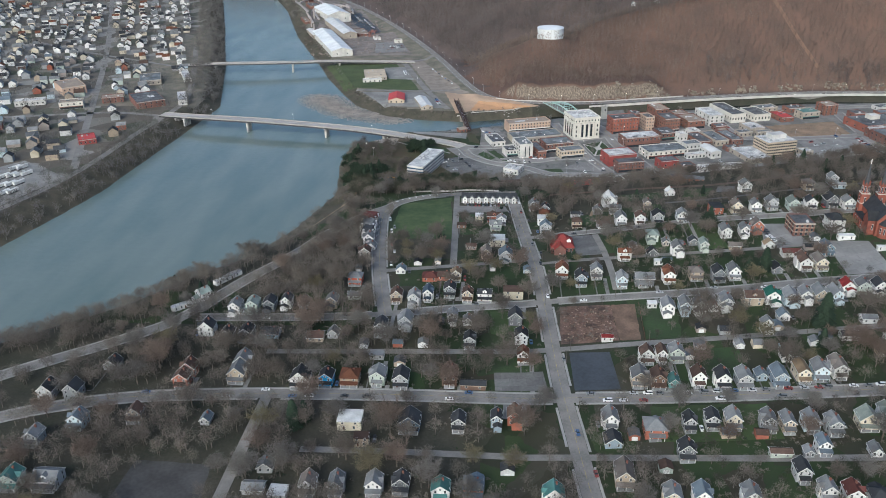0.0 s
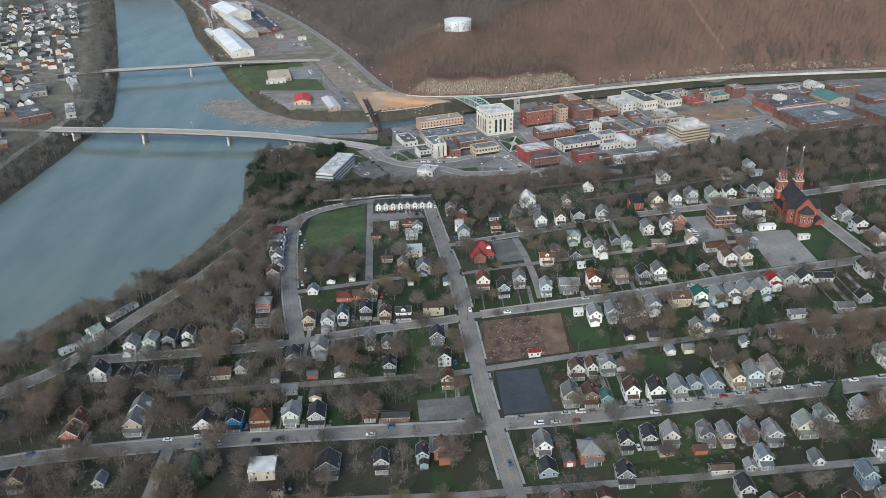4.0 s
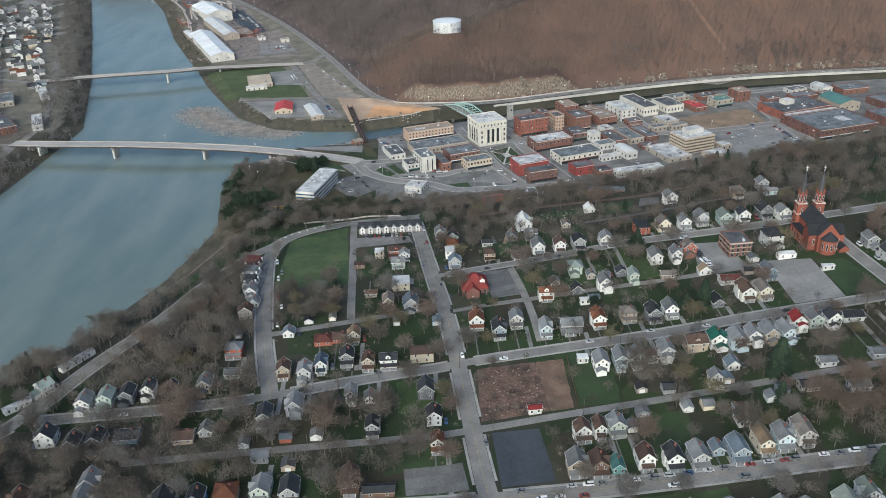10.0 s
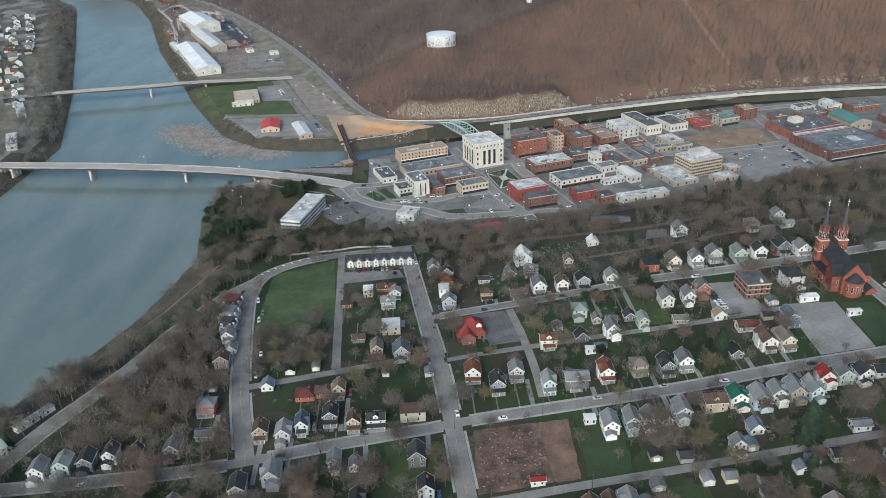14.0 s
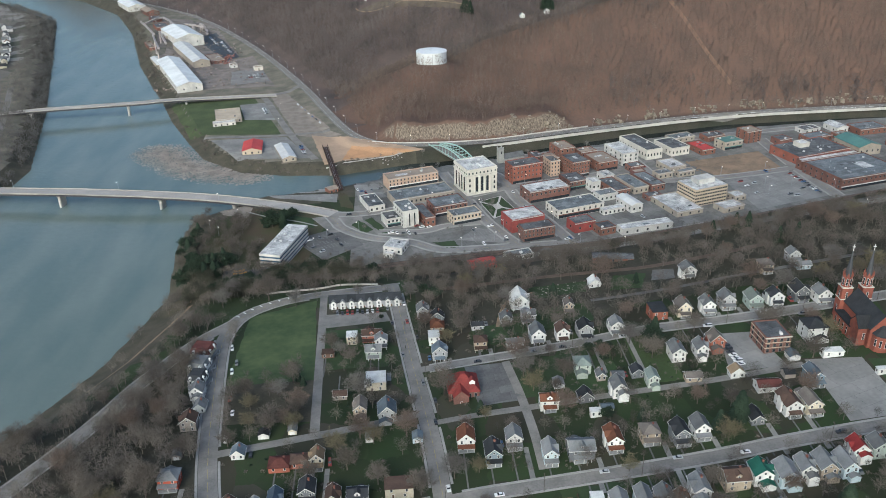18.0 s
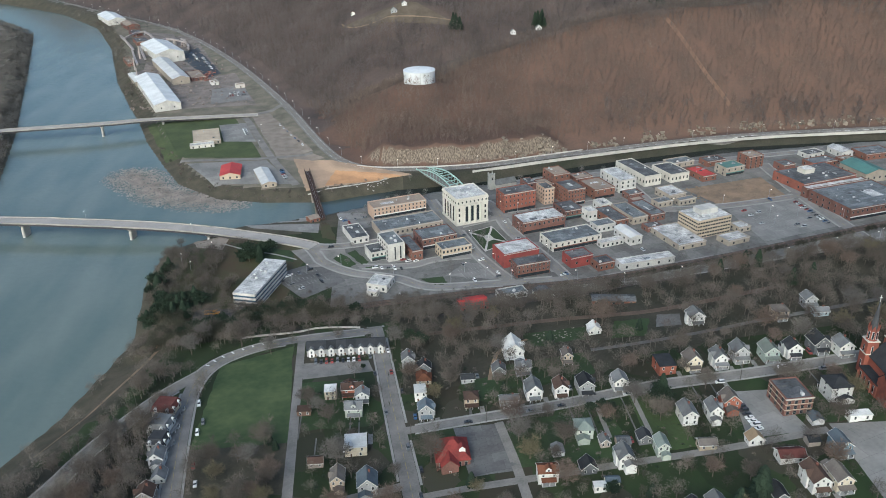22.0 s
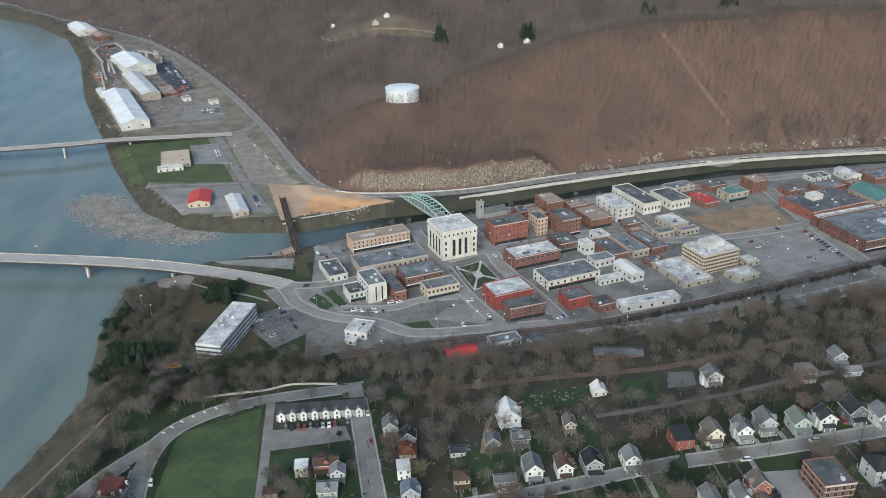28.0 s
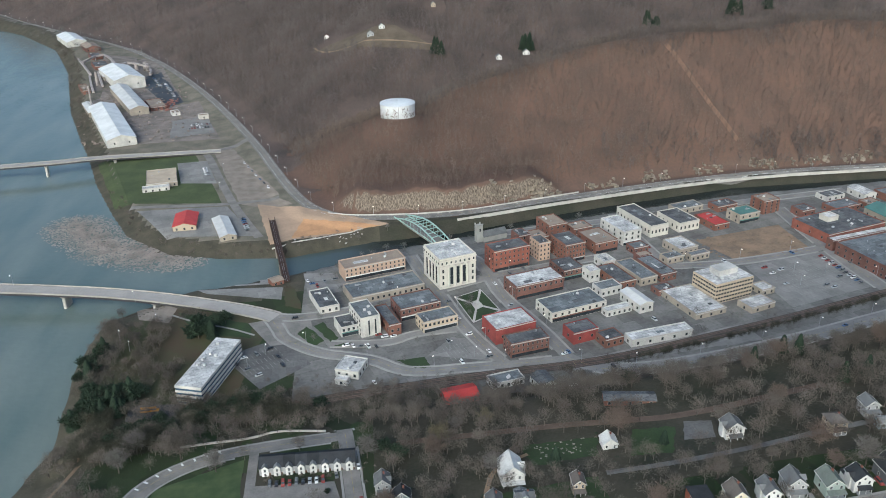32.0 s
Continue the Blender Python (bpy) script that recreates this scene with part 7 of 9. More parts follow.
def limb(a, b, ra, rb):
    """Vertices and faces of a tapered three-sided branch."""
    a, b = np.array(a, float), np.array(b, float)
    d = b - a
    u = np.cross(d, (0.3, 0.5, 0.81))
    u /= np.linalg.norm(u) + 1e-9
    w = np.cross(d / (np.linalg.norm(d) + 1e-9), u)
    ring = [(math.cos(t) * u + math.sin(t) * w) for t in (0, 2.09, 4.19)]
    v = [a + ra * r for r in ring] + [b + rb * r for r in ring]
    return v, [(0, 1, 4, 3), (1, 2, 5, 4), (2, 0, 3, 5)]


def bare_tree(seed, tall=11.0, spread=4.2, twigs=420, width=0.15, limbs=9, stout=0.42, hug=0.2):
    """Trunk with limbs, and the haze of twigs, of a leafless tree."""
    rng = random.Random(seed)
    wood, fine = Shape(), Shape()
    split = tall * rng.uniform(0.22, 0.34)
    wood.add(*limb((0, 0, -0.3), (0, 0, split), 0.028 * tall, 0.02 * tall))
    tips = []
    for k in range(limbs):
        a = 2 * math.pi * (k + rng.uniform(-0.3, 0.3)) / limbs
        out = spread * rng.uniform(0.5, 0.95)
        rise = tall * rng.uniform(0.5, 0.97)
        if k == 0:
            out, rise = spread * 0.12, tall * 0.95
        start = (0, 0, split * rng.uniform(0.75, 1.0))
        mid = (out * 0.5 * math.cos(a), out * 0.5 * math.sin(a), split + (rise - split) * 0.5)
        end = (out * math.cos(a), out * math.sin(a), rise * rng.uniform(0.85, 1))
        wood.add(*limb(start, mid, 0.013 * stout * tall, 0.009 * stout * tall))
        wood.add(*limb(mid, end, 0.009 * stout * tall, 0.003 * stout * tall))
        tips += [(start, mid), (mid, end), (mid, end)]
        for _ in range(3):
            t = rng.uniform(0.2, 0.9)
            s0 = [p + (q - p) * t for p, q in zip(mid, end)]
            b = a + rng.uniform(-1.3, 1.3)
            n = spread * rng.uniform(0.25, 0.5)
            e = (s0[0] + n * math.cos(b), s0[1] + n * math.sin(b), s0[2] + n * rng.uniform(0.1, 0.8))
            wood.add(*limb(s0, e, 0.005 * stout * tall, 0.002 * stout * tall))
            tips += [(s0, e)] * 3
    for _ in range(twigs):
        if rng.random() < hug:
            p, q = rng.choice(tips)
            t = rng.uniform(0.25, 1.05)
            o = np.array([a + (b - a) * t for a, b in zip(p, q)])
        else:
            o = np.array([rng.gauss(0, 1) for _ in range(3)])
            o *= rng.random() ** 0.42 / np.linalg.norm(o)
            lump = 0.82 + 0.18 * math.sin(3 * math.atan2(o[1], o[0]) + seed) + 0.12 * math.sin(5 * o[2] * 2 + seed)
            o = np.array((o[0] * spread * lump, o[1] * spread * lump, tall * 0.62 + o[2] * tall * 0.36 * lump))
        away = o - np.array((0, 0, split + 0.2 * (tall - split)))
        away /= np.linalg.norm(away) + 1e-6
        d = away * 0.38 + np.array([rng.gauss(0, 0.6), rng.gauss(0, 0.6), rng.gauss(0.3, 0.45)])
        d *= rng.uniform(0.07, 0.16) * tall / np.linalg.norm(d)
        side = np.cross(d, [rng.gauss(0, 1), rng.gauss(0, 1), rng.gauss(0, 1)])
        side *= width * rng.uniform(0.6, 1.3) / (np.linalg.norm(side) + 1e-6)
        fine.add([o - side * 0.5, o + side * 0.5, o + d], [(0, 1, 2)])
    return wood, fine


def conifer(seed, tall=12.0, spread=3.6, count=900):
    rng = random.Random(seed)
    wood, fine = Shape(), Shape()
    wood.add(*limb((0, 0, -0.3), (0, 0, tall * 0.95), 0.02 * tall, 0.003 * tall))
    for _ in range(count):
        f = rng.random() ** 1.35
        z = tall * (0.08 + 0.92 * f)
        r = spread * (1 - f) ** 0.72 * rng.uniform(0.35, 1.05) + 0.12
        a = rng.uniform(0, 2 * math.pi)
        c, s = math.cos(a), math.sin(a)
        n, w = rng.uniform(0.8, 1.5), rng.uniform(0.4, 0.8)
        o = np.array((r * c * 0.75, r * s * 0.75, z + 0.2))
        tip = np.array((r * c + n * 0.5 * c, r * s + n * 0.5 * s, z - rng.uniform(0.0, 0.8)))
        side = np.array((-s, c, rng.uniform(-0.3, 0.3))) * w
        fine.add([o - side, o + side, tip], [(0, 1, 2)])
    return wood, fine


SORTS = []
for k in range(8):
    high = (11, 13, 15, 12, 14, 16, 10, 13)[k]
    wood, fine = bare_tree(100 + k, tall=high, spread=high * (0.46, 0.5, 0.48, 0.52, 0.42, 0.5, 0.46, 0.45)[k], twigs=(3800, 4600, 5200, 4400, 4400, 5800, 3400, 4400)[k], width=0.075, limbs=8, stout=0.42, hug=0.3)
    SORTS.append((wood.mesh("trunk", bark), fine.mesh("crown", (twig_brown, twig_grey, twig_rust, bud_green, twig_grey, twig_brown, twig_brown, twig_rust)[k]), "large leafless tree with a brown haze of twigs in a yard" if k % 2 == 0 else "bare grey-brown tree spreading over the yards", "tree"))
ROUND = []
for k in range(2):
    wood, fine = bare_tree(420 + k, 7, 3.2 + k, 1500, 0.5)
    ROUND.append((wood.mesh("trunk", bark), fine.mesh("crown", needle), "dense round dark evergreen in a yard", "evergreen"))
PINES = []
for k in range(3):
    wood, fine = conifer(300 + k, (13, 10, 16)[k], (4.0, 3.3, 4.4)[k], (1000, 800, 1200)[k])
    PINES.append((wood.mesh("trunk", bark), fine.mesh("crown", needle), "dark green conifer standing among bare trees", "conifer"))


def plant(sort, x, y, scale, turn, group):
    z = float(height(x, y))
    b = new({"tree": "tree", "evergreen": "evergreen"}.get(sort[3], "conifer"), sort[0])
    b.matrix_basis = pose(x, y, z, 0, 0, turn)
    tagged(b, sort[2], sort[3], group)
    b.scale = (scale,) * 3
    part("crown", sort[1], b)


# what trees must keep clear of
HOUSE_SPOTS = np.array([(o.matrix_basis.translation.x, o.matrix_basis.translation.y) for o in bpy.data.objects if o.parent is None and o.get("category") in ("house", "building", "church", "school")])
HARD = np.array([(23, 412, 69, 456), (24, 364, 51, 404), (204, 482, 262, 532), (166, 529, 196, 565), (32, 519, 60, 571), (-17, 364, 12, 385), (-106, 575, -50, 668), (-54, 640, -8, 662), (72, 425, 92, 461), (235, 528, 262, 580), (132, 630, 159, 658), (156, 634, 178, 656), (84, 640, 117, 660), (118, 621, 224, 629), (125, 673, 162, 692), (-121, 470, -101, 501)], float)


def clear_of(x, y, room=5.0, road_room=1.5):
    """Which places are free of houses, streets and open lots."""
    free = np.ones(len(x), bool)
    for a, b in HOUSE_SPOTS:
        free &= (np.abs(x - a) > room + 1) | (np.abs(y - b) > room + 2)
    for pts, wid in list(STREETS.values()) + DOWNTOWN:
        free &= along(np.array(pts, float), x, y) > wid / 2 + road_room
    for a, b, c, d in HARD:
        free &= ~((x > a) & (x < c) & (y > b) & (y < d))
    free &= along(HILL_ROAD, x, y) > 10
    free &= height(x, y) > 0.8
    return free


tree_rng = np.random.default_rng(5)
cand = np.stack([tree_rng.uniform(-250, 310, 7000), tree_rng.uniform(250, 700, 7000)], 1)
cand = cand[clear_of(cand[:, 0], cand[:, 1], 4.4)]
cand = cand[(along(RIVER, cand[:, 0], cand[:, 1]) > 50)]
keep = []
for x, y in cand:
    need = 8.6 if x < 15 else 11.5
    if all((x - a) ** 2 + (y - b) ** 2 > need * need for a, b in keep):
        keep.append((x, y))
yard_trees = keep[:250]
for k, (x, y) in enumerate(yard_trees):
    sort = SORTS[int(tree_rng.integers(0, 8))]
    plant(sort, x, y, tree_rng.uniform(0.7, 1.2) * (1.1 if x < 15 else 0.95), tree_rng.uniform(0, 360), "trees of the neighbourhood")
# single great trees that stand out
for x, y, k, s in ((103, 425, 5, 1.5), (176, 392, 2, 1.3), (196, 400, 7, 1.4), (214, 396, 2, 1.35), (-70, 560, 1, 0.9), (-84, 548, 3, 0.8), (-58, 545, 2, 0.85), (65, 535, 3, 0.95), (38, 517, 3, 0.60), (97, 467, 3, 0.70), (-59, 526, 3, 0.85), (-64, 531, 7, 0.80), (-18, 508, 3, 0.90), (-128, 425, 2, 1.15), (-100, 427, 1, 1.1), (-55, 424, 5, 1.0), (-150, 400, 1, 1.1), (-172, 396, 5, 1.1)):
    plant(SORTS[k], x, y, s, 77 * k + x, "trees of the neighbourhood")
thicket_rest = np.array(keep[250:560])
for x, y, k, s in ((169, 420, 0, 1.7), (144, 486, 0, 0.95), (132, 556, 2, 0.7), (-206, 470, 0, 0.8), (-117, 332, 0, 1.3), (-113, 338, 1, 1.2), (205, 375, 1, 0.9), (137, 566, 2, 1.0), (156, 492, 0, 1.3), (181, 348, 2, 0.9), (107, 556, 1, 0.8), (36, 522, 1, 0.8), (112, 500, 1, 0.8), (95, 640, 0, 0.8), (330, 640, 0, 1.0), (288, 522, 0, 1.0), (162, 400, 0, 0.9), (236, 701, 0, 0.9), (243, 697, 2, 0.8), (250, 664, 0, 0.9), (262, 664, 2, 0.8), (218, 697, 0, 0.8), (148, 640, 0, 0.6), (-245, 505, 0, 0.9), (-240, 512, 2, 0.8),
                   (-58, 570, 1, 0.6), (-61, 575, 1, 0.6), (-214, 474, 1, 0.8), (62, 600, 1, 0.5)):
    plant(PINES[k], x, y, s, 40 * k, "conifers")
for x, y, k, s in ((100, 563, 0, 0.95), (106, 563.5, 1, 0.9), (111, 563, 0, 0.75), (135, 563, 1, 1.6), (30, 545, 0, 0.8), (96, 505, 1, 0.9), (150, 700, 1, 1.0), (20, 668, 1, 1.3), (14, 676, 0, 1.3), (-22, 735, 1, 1.2), (-60, 742, 1, 1.4), (-72, 738, 0, 1.5), (-84, 736, 1, 1.4), (-48, 744, 0, 1.2), (-96, 734, 1, 1.3), (228, 600, 1, 0.9), (-112, 728, 1, 1.3), (-120, 722, 0, 1.4), (-104, 722, 1, 1.2), (-88, 726, 0, 1.4), (-76, 728, 1, 1.3), (-66, 730, 0, 1.3), (-128, 716, 1, 1.4), (-134, 708, 0, 1.3), (-154, 752, 1, 1.7), (-160, 762, 0, 1.8), (-150, 744, 1, 1.6), (-158, 745, 0, 1.7), (-148, 760, 1, 1.5), (-98, 838, 1, 1.6), (-105, 832, 0, 1.5), (-92, 845, 1, 1.4), (-110, 842, 0, 1.5), (-15, 648, 0, 0.5)):
    plant(ROUND[k], x, y, s, 50 * k + x, "evergreens")
for k in range(34):
    cx, cy, rx, ry = ((-171, 800, 6, 12), (-152, 745, 15, 8), (-152, 745, 15, 8), (-106, 829, 9, 6), (-140, 757, 8, 5))[k % 5]
    x, y = cx + tree_rng.uniform(-rx, rx), cy + tree_rng.uniform(-ry, ry)
    if float(height(x, y)) > 1.5:
        plant(PINES[k % 3] if k % 2 else ROUND[k // 2 % 2], x, y, tree_rng.uniform(0.85, 1.15) * (1 if k % 2 else 1.5), 50 * k, "conifers")


def thicket(name, spots, sorts, mat, label, tall, kind="stuff"):
    """Woods that nobody could count: many small trees joined into one mesh."""
    vs, fs, n = [], [], 0
    spots = np.asarray(spots, float)
    z = height(spots[:, 0], spots[:, 1])
    pick = tree_rng.integers(0, len(sorts), len(spots))
    for k, (bv, bf) in enumerate(sorts):
        who = np.nonzero(pick == k)[0]
        if not len(who):
            continue
        a = tree_rng.uniform(0, 2 * np.pi, len(who))
        s = tall * tree_rng.uniform(0.7, 1.2, len(who))
        c, sn = np.cos(a), np.sin(a)
        x = (bv[None, :, 0] * c[:, None] - bv[None, :, 1] * sn[:, None]) * s[:, None] + spots[who, 0][:, None]
        y = (bv[None, :, 0] * sn[:, None] + bv[None, :, 1] * c[:, None]) * s[:, None] + spots[who, 1][:, None]
        h = bv[None, :, 2] * s[:, None] + z[who][:, None] - 0.3
        vs.append(np.stack([x, y, h], -1).reshape(-1, 3))
        fs.append((bf[None] + (np.arange(len(who)) * len(bv))[:, None, None] + n).reshape(-1, 3))
        n += len(who) * len(bv)
    v, f = np.concatenate(vs), np.concatenate(fs)
    me = bpy.data.meshes.new(name)
    me.vertices.add(len(v))
    me.vertices.foreach_set("co", v.astype(np.float32).ravel())
    me.loops.add(3 * len(f))
    me.loops.foreach_set("vertex_index", f.astype(np.int32).ravel())
    me.polygons.add(len(f))
    me.polygons.foreach_set("loop_start", np.arange(0, 3 * len(f), 3, dtype=np.int32))
    me.update(calc_edges=True)
    me.materials.append(mat)
    return tagged(new(name, me), label, "woods", kind=kind)


def small_tree(seed, twigs, width, limbs=5):
    """A unit-high tree as plain arrays, for woods."""
    wood, fine = bare_tree(seed, 1.0, 0.44, twigs, width, limbs, 0.2, 0.08)
    v, tris = list(wood.v), []
    for q in wood.f:
        tris.append(q[:3])
        if len(q) == 4:
            tris.append((q[0], q[2], q[3]))
    n = len(v)
    return np.array(v + fine.v), np.array(tris + [tuple(n + i for i in q) for q in fine.f])


def thin_tree(seed, twigs, width):
    """A unit-high forest tree: a pole and a narrow crown of coarse sprays."""
    rng = np.random.default_rng(seed)
    v = [(-0.012, 0, 0), (0.012, 0, 0), (0, 0, 0.85), (0, -0.012, 0), (0, 0.012, 0), (0, 0, 0.85)]
    t = [(0, 1, 2), (3, 4, 5)]
    for _ in range(twigs):
        z = rng.uniform(0.35, 1.0)
        r = 0.24 * math.sin(math.pi * min(1, (z - 0.25) / 0.8)) + 0.03
        a = rng.uniform(0, 2 * math.pi)
        o = np.array((r * 0.3 * math.cos(a), r * 0.3 * math.sin(a), z - 0.1))
        e = np.array((r * math.cos(a), r * math.sin(a), z + rng.uniform(0, 0.08)))
        side = np.cross(e - o, rng.normal(size=3))
        side *= width / (np.linalg.norm(side) + 1e-9)
        n = len(v)
        v += [tuple(o - side), tuple(o + side), tuple(e)]
        t.append((n, n + 1, n + 2))
    return np.array(v), np.array(t)


NEAR_WOODS = [small_tree(500 + k, 430, 0.0135, 4) for k in range(5)]
MID_WOODS = [small_tree(520 + k, 100, 0.034, 3) for k in range(4)]
FAR_WOODS = [thin_tree(600 + k, 30, 0.0145) for k in range(5)]


def scatter(x0, y0, x1, y1, count):
    return np.stack([tree_rng.uniform(x0, x1, count), tree_rng.uniform(y0, y1, count)], 1)


# banks and scarps near the camera
p = scatter(-480, 270, -100, 720, 3400)
d = along(np.array(RIGHT_BANK, float), p[:, 0], p[:, 1])
wet = inside(RIVER, p[:, 0], p[:, 1])
road = along(np.array(STREETS["river_road"][0], float), p[:, 0], p[:, 1])
near = p[(d > 2) & (d < 60) & ~wet & (road > 11) & (p[:, 0] > -420) & (along(np.array(STREETS["west"][0], float), p[:, 0], p[:, 1]) > 8)]
near = near[clear_of(near[:, 0], near[:, 1], 4.5) & ((near[:, 1] < 500) | (near[:, 1] > 690) | (tree_rng.random(len(near)) < 0.14))]
near = near[along(np.array([(-258, 909), (-169, 895), (-95, 869), (-58, 849)], float), near[:, 0], near[:, 1]) > 14]
thicket("bank_woods", near[:420], NEAR_WOODS, twig_brown, "tangled bare woods on the river bank", 9.5)
p = scatter(-205, 445, -95, 660, 1500)
p = p[clear_of(p[:, 0], p[:, 1], 5) & (along(np.array(RIGHT_BANK, float), p[:, 0], p[:, 1]) > 50)]
thicket("slope_woods", p[:270], NEAR_WOODS, twig_brown, "bare brown trees between the river road and houses", 12)
p = scatter(-130, 690, 430, 750, 2600)
p = p[clear_of(p[:, 0], p[:, 1], 6)& (along(np.array(STREETS["main"][0], float), p[:, 0], p[:, 1]) > 9)]
thicket("scarp_woods", p[:880], NEAR_WOODS, twig_brown, "bare brown woods along the scarp above the railway", 9.5)
p = scatter(10, 596, 430, 705, 2400)
p = p[clear_of(p[:, 0], p[:, 1], 6) & ((p[:, 1] > 615) | (tree_rng.random(len(p)) < 0.5))]
brush = np.stack([tree_rng.uniform(20, 300, 2600), tree_rng.uniform(225, 560, 2600)], 1)
brush = brush[clear_of(brush[:, 0], brush[:, 1], 4.0)]
twig_dark = material("twig_dark", (0.078, 0.068, 0.055), (0.036, 0.033, 0.027), 0.5, 6, bump=0)
thicket("yard_brush", brush[:400], NEAR_WOODS, twig_dark, "dark bare bushes and saplings in the back yards", 6.0)
thicket("terrace_woods", p[:420], NEAR_WOODS, twig_brown, "bare trees behind the last row of houses", 11.5)
p = scatter(-330, 362, -20, 440, 1500)
p = p[clear_of(p[:, 0], p[:, 1], 5.2) & (along(RIVER, p[:, 0], p[:, 1]) > 45) & ((p[:, 0] < -90) | (tree_rng.random(len(p)) < 0.35))]
thicket("west_woods", p[:230], NEAR_WOODS, twig_brown, "dense bare trees between the western houses", 12)
p = scatter(30, 270, 260, 600, 1500)
p = p[clear_of(p[:, 0], p[:, 1], 5.2, 2.0)]
thicket("garden_trees", p[:170], NEAR_WOODS, twig_brown, "bare garden trees among the houses", 9)
p = scatter(255, 250, 430, 600, 900)
p = p[clear_of(p[:, 0], p[:, 1], 6)]
thicket("east_woods", p[:150], NEAR_WOODS, twig_rust, "brown bare trees at the east end", 12)
p = np.concatenate([scatter(178, 380, 262, 408, 300), scatter(190, 428, 300, 458, 300), scatter(96, 414, 135, 448, 60)])
p = p[clear_of(p[:, 0], p[:, 1], 5.5)]
thicket("lot_woods", p[:90], NEAR_WOODS, twig_rust, "overgrown lot of bare brown trees", 10)
p = scatter(-330, 215, 60, 350, 2400)
p = p[clear_of(p[:, 0], p[:, 1], 6) & ((p[:, 0] < -60) | (tree_rng.random(len(p)) < 0.5)) & ~((p[:, 0] > -190) & (p[:, 0] < -146) & (p[:, 1] < 305))]
thicket("south_woods", p[:360], NEAR_WOODS, twig_brown, "bare trees between the nearest houses", 12.5)
p = np.concatenate([scatter(-152, 696, -108, 735, 130), scatter(-112, 722, -28, 742, 130), scatter(-160, 735, -140, 765, 40)])
p = p[clear_of(p[:, 0], p[:, 1], 8) & ~((p[:, 0] > -138) & (p[:, 0] < -102) & (p[:, 1] > 719))]
thicket("dark_belt", p[:230], NEAR_WOODS, twig_olive, "dense dark olive belt of trees below the office", 10)
p = scatter(-186, 738, -60, 885, 700)
p = p[clear_of(p[:, 0], p[:, 1], 9) & ~((p[:, 0] > -168) & (p[:, 0] < -128) & (p[:, 1] > 848) & (p[:, 1] < 895)) & (np.hypot(p[:, 0] + 91, p[:, 1] - 775) > 24) & ((p[:, 0] < -105) | (p[:, 1] < 752)) & ((p[:, 1] > 850) | (p[:, 0] < -128) | (p[:, 1] < 790)) & (along(np.array([(-258, 909), (-169, 895), (-95, 869), (-58, 849)], float), p[:, 0], p[:, 1]) > 15)]
thicket("park_woods", p[:240], NEAR_WOODS, twig_brown, "brown bare trees of the riverside park", 9)
p = scatter(-330, 960, 600, 1140, 2200)
d = along(RIVER, p[:, 0], p[:, 1])
p = p[~inside(RIVER, p[:, 0], p[:, 1]) & (d > 2) & (d < 16) & (along(HILL_ROAD, p[:, 0], p[:, 1]) > 10) & (p[:, 0] < 0)]
thicket("point_woods", p[:150], NEAR_WOODS, twig_brown, "scrubby bare bushes round the point", 4.5)
p = scatter(-560, 1260, -240, 2050, 1500)
d = along(np.array(NORTH_BANK, float), p[:, 0], p[:, 1])
p = p[~inside(RIVER, p[:, 0], p[:, 1]) & (d > 2) & (d < 24)]
thicket("works_woods", p[:170], NEAR_WOODS, twig_brown, "bare trees on the bank below the works", 8)
q = curve_line(RAILWAY, 2.0)
q = q[q[:, 0] > 128]
p = q[tree_rng.integers(0, len(q), 330)] + np.stack([tree_rng.uniform(-2, 2, 330), tree_rng.uniform(-8.5, -4.8, 330)], 1)
thicket("railway_hedge", p[clear_of(p[:, 0], p[:, 1], 4, 0.0)], NEAR_WOODS, twig_olive, "dark tangled hedge along the railway cut", 5.0)
# across the river
p = scatter(-900, 480, -370, 2000, 14000)
d = along(np.array(LEFT_BANK, float), p[:, 0], p[:, 1])
p = p[~inside(RIVER, p[:, 0], p[:, 1]) & (d > 1) & (d < 46) & (p[:, 0] < -370) & ~((p[:, 1] > 905) & (p[:, 1] < 955))]
thicket("west_bank_woods", p[:1700], MID_WOODS, twig_grey, "bare woods on the far river bank", 11)
p = scatter(-1000, 560, -430, 2100, 5200)
p = p[~inside(RIVER, p[:, 0], p[:, 1]) & (along(np.array(LEFT_BANK, float), p[:, 0], p[:, 1]) > 46)]
thicket("west_town_trees", p[:1500], MID_WOODS, twig_grey, "bare trees among the houses across the river", 11.5)
thicket("yard_woods", thicket_rest, NEAR_WOODS, twig_brown, "bare small trees and scrub between the yards", 11.5)
p = scatter(-40, 745, 420, 1000, 420)
p = p[clear_of(p[:, 0], p[:, 1], 15, 2.0) & ~((p[:, 0] > 290) & (p[:, 1] > 810) & (p[:, 1] < 965))]
thicket("street_trees", p[:90], NEAR_WOODS, twig_grey, "bare street trees dotted through downtown", 7)
p = scatter(-60, 752, 430, 772, 260)
p = p[clear_of(p[:, 0], p[:, 1], 9, 2.0)]
thicket("railway_scrub", p[:120], NEAR_WOODS, twig_brown, "scrub along the railway", 4)
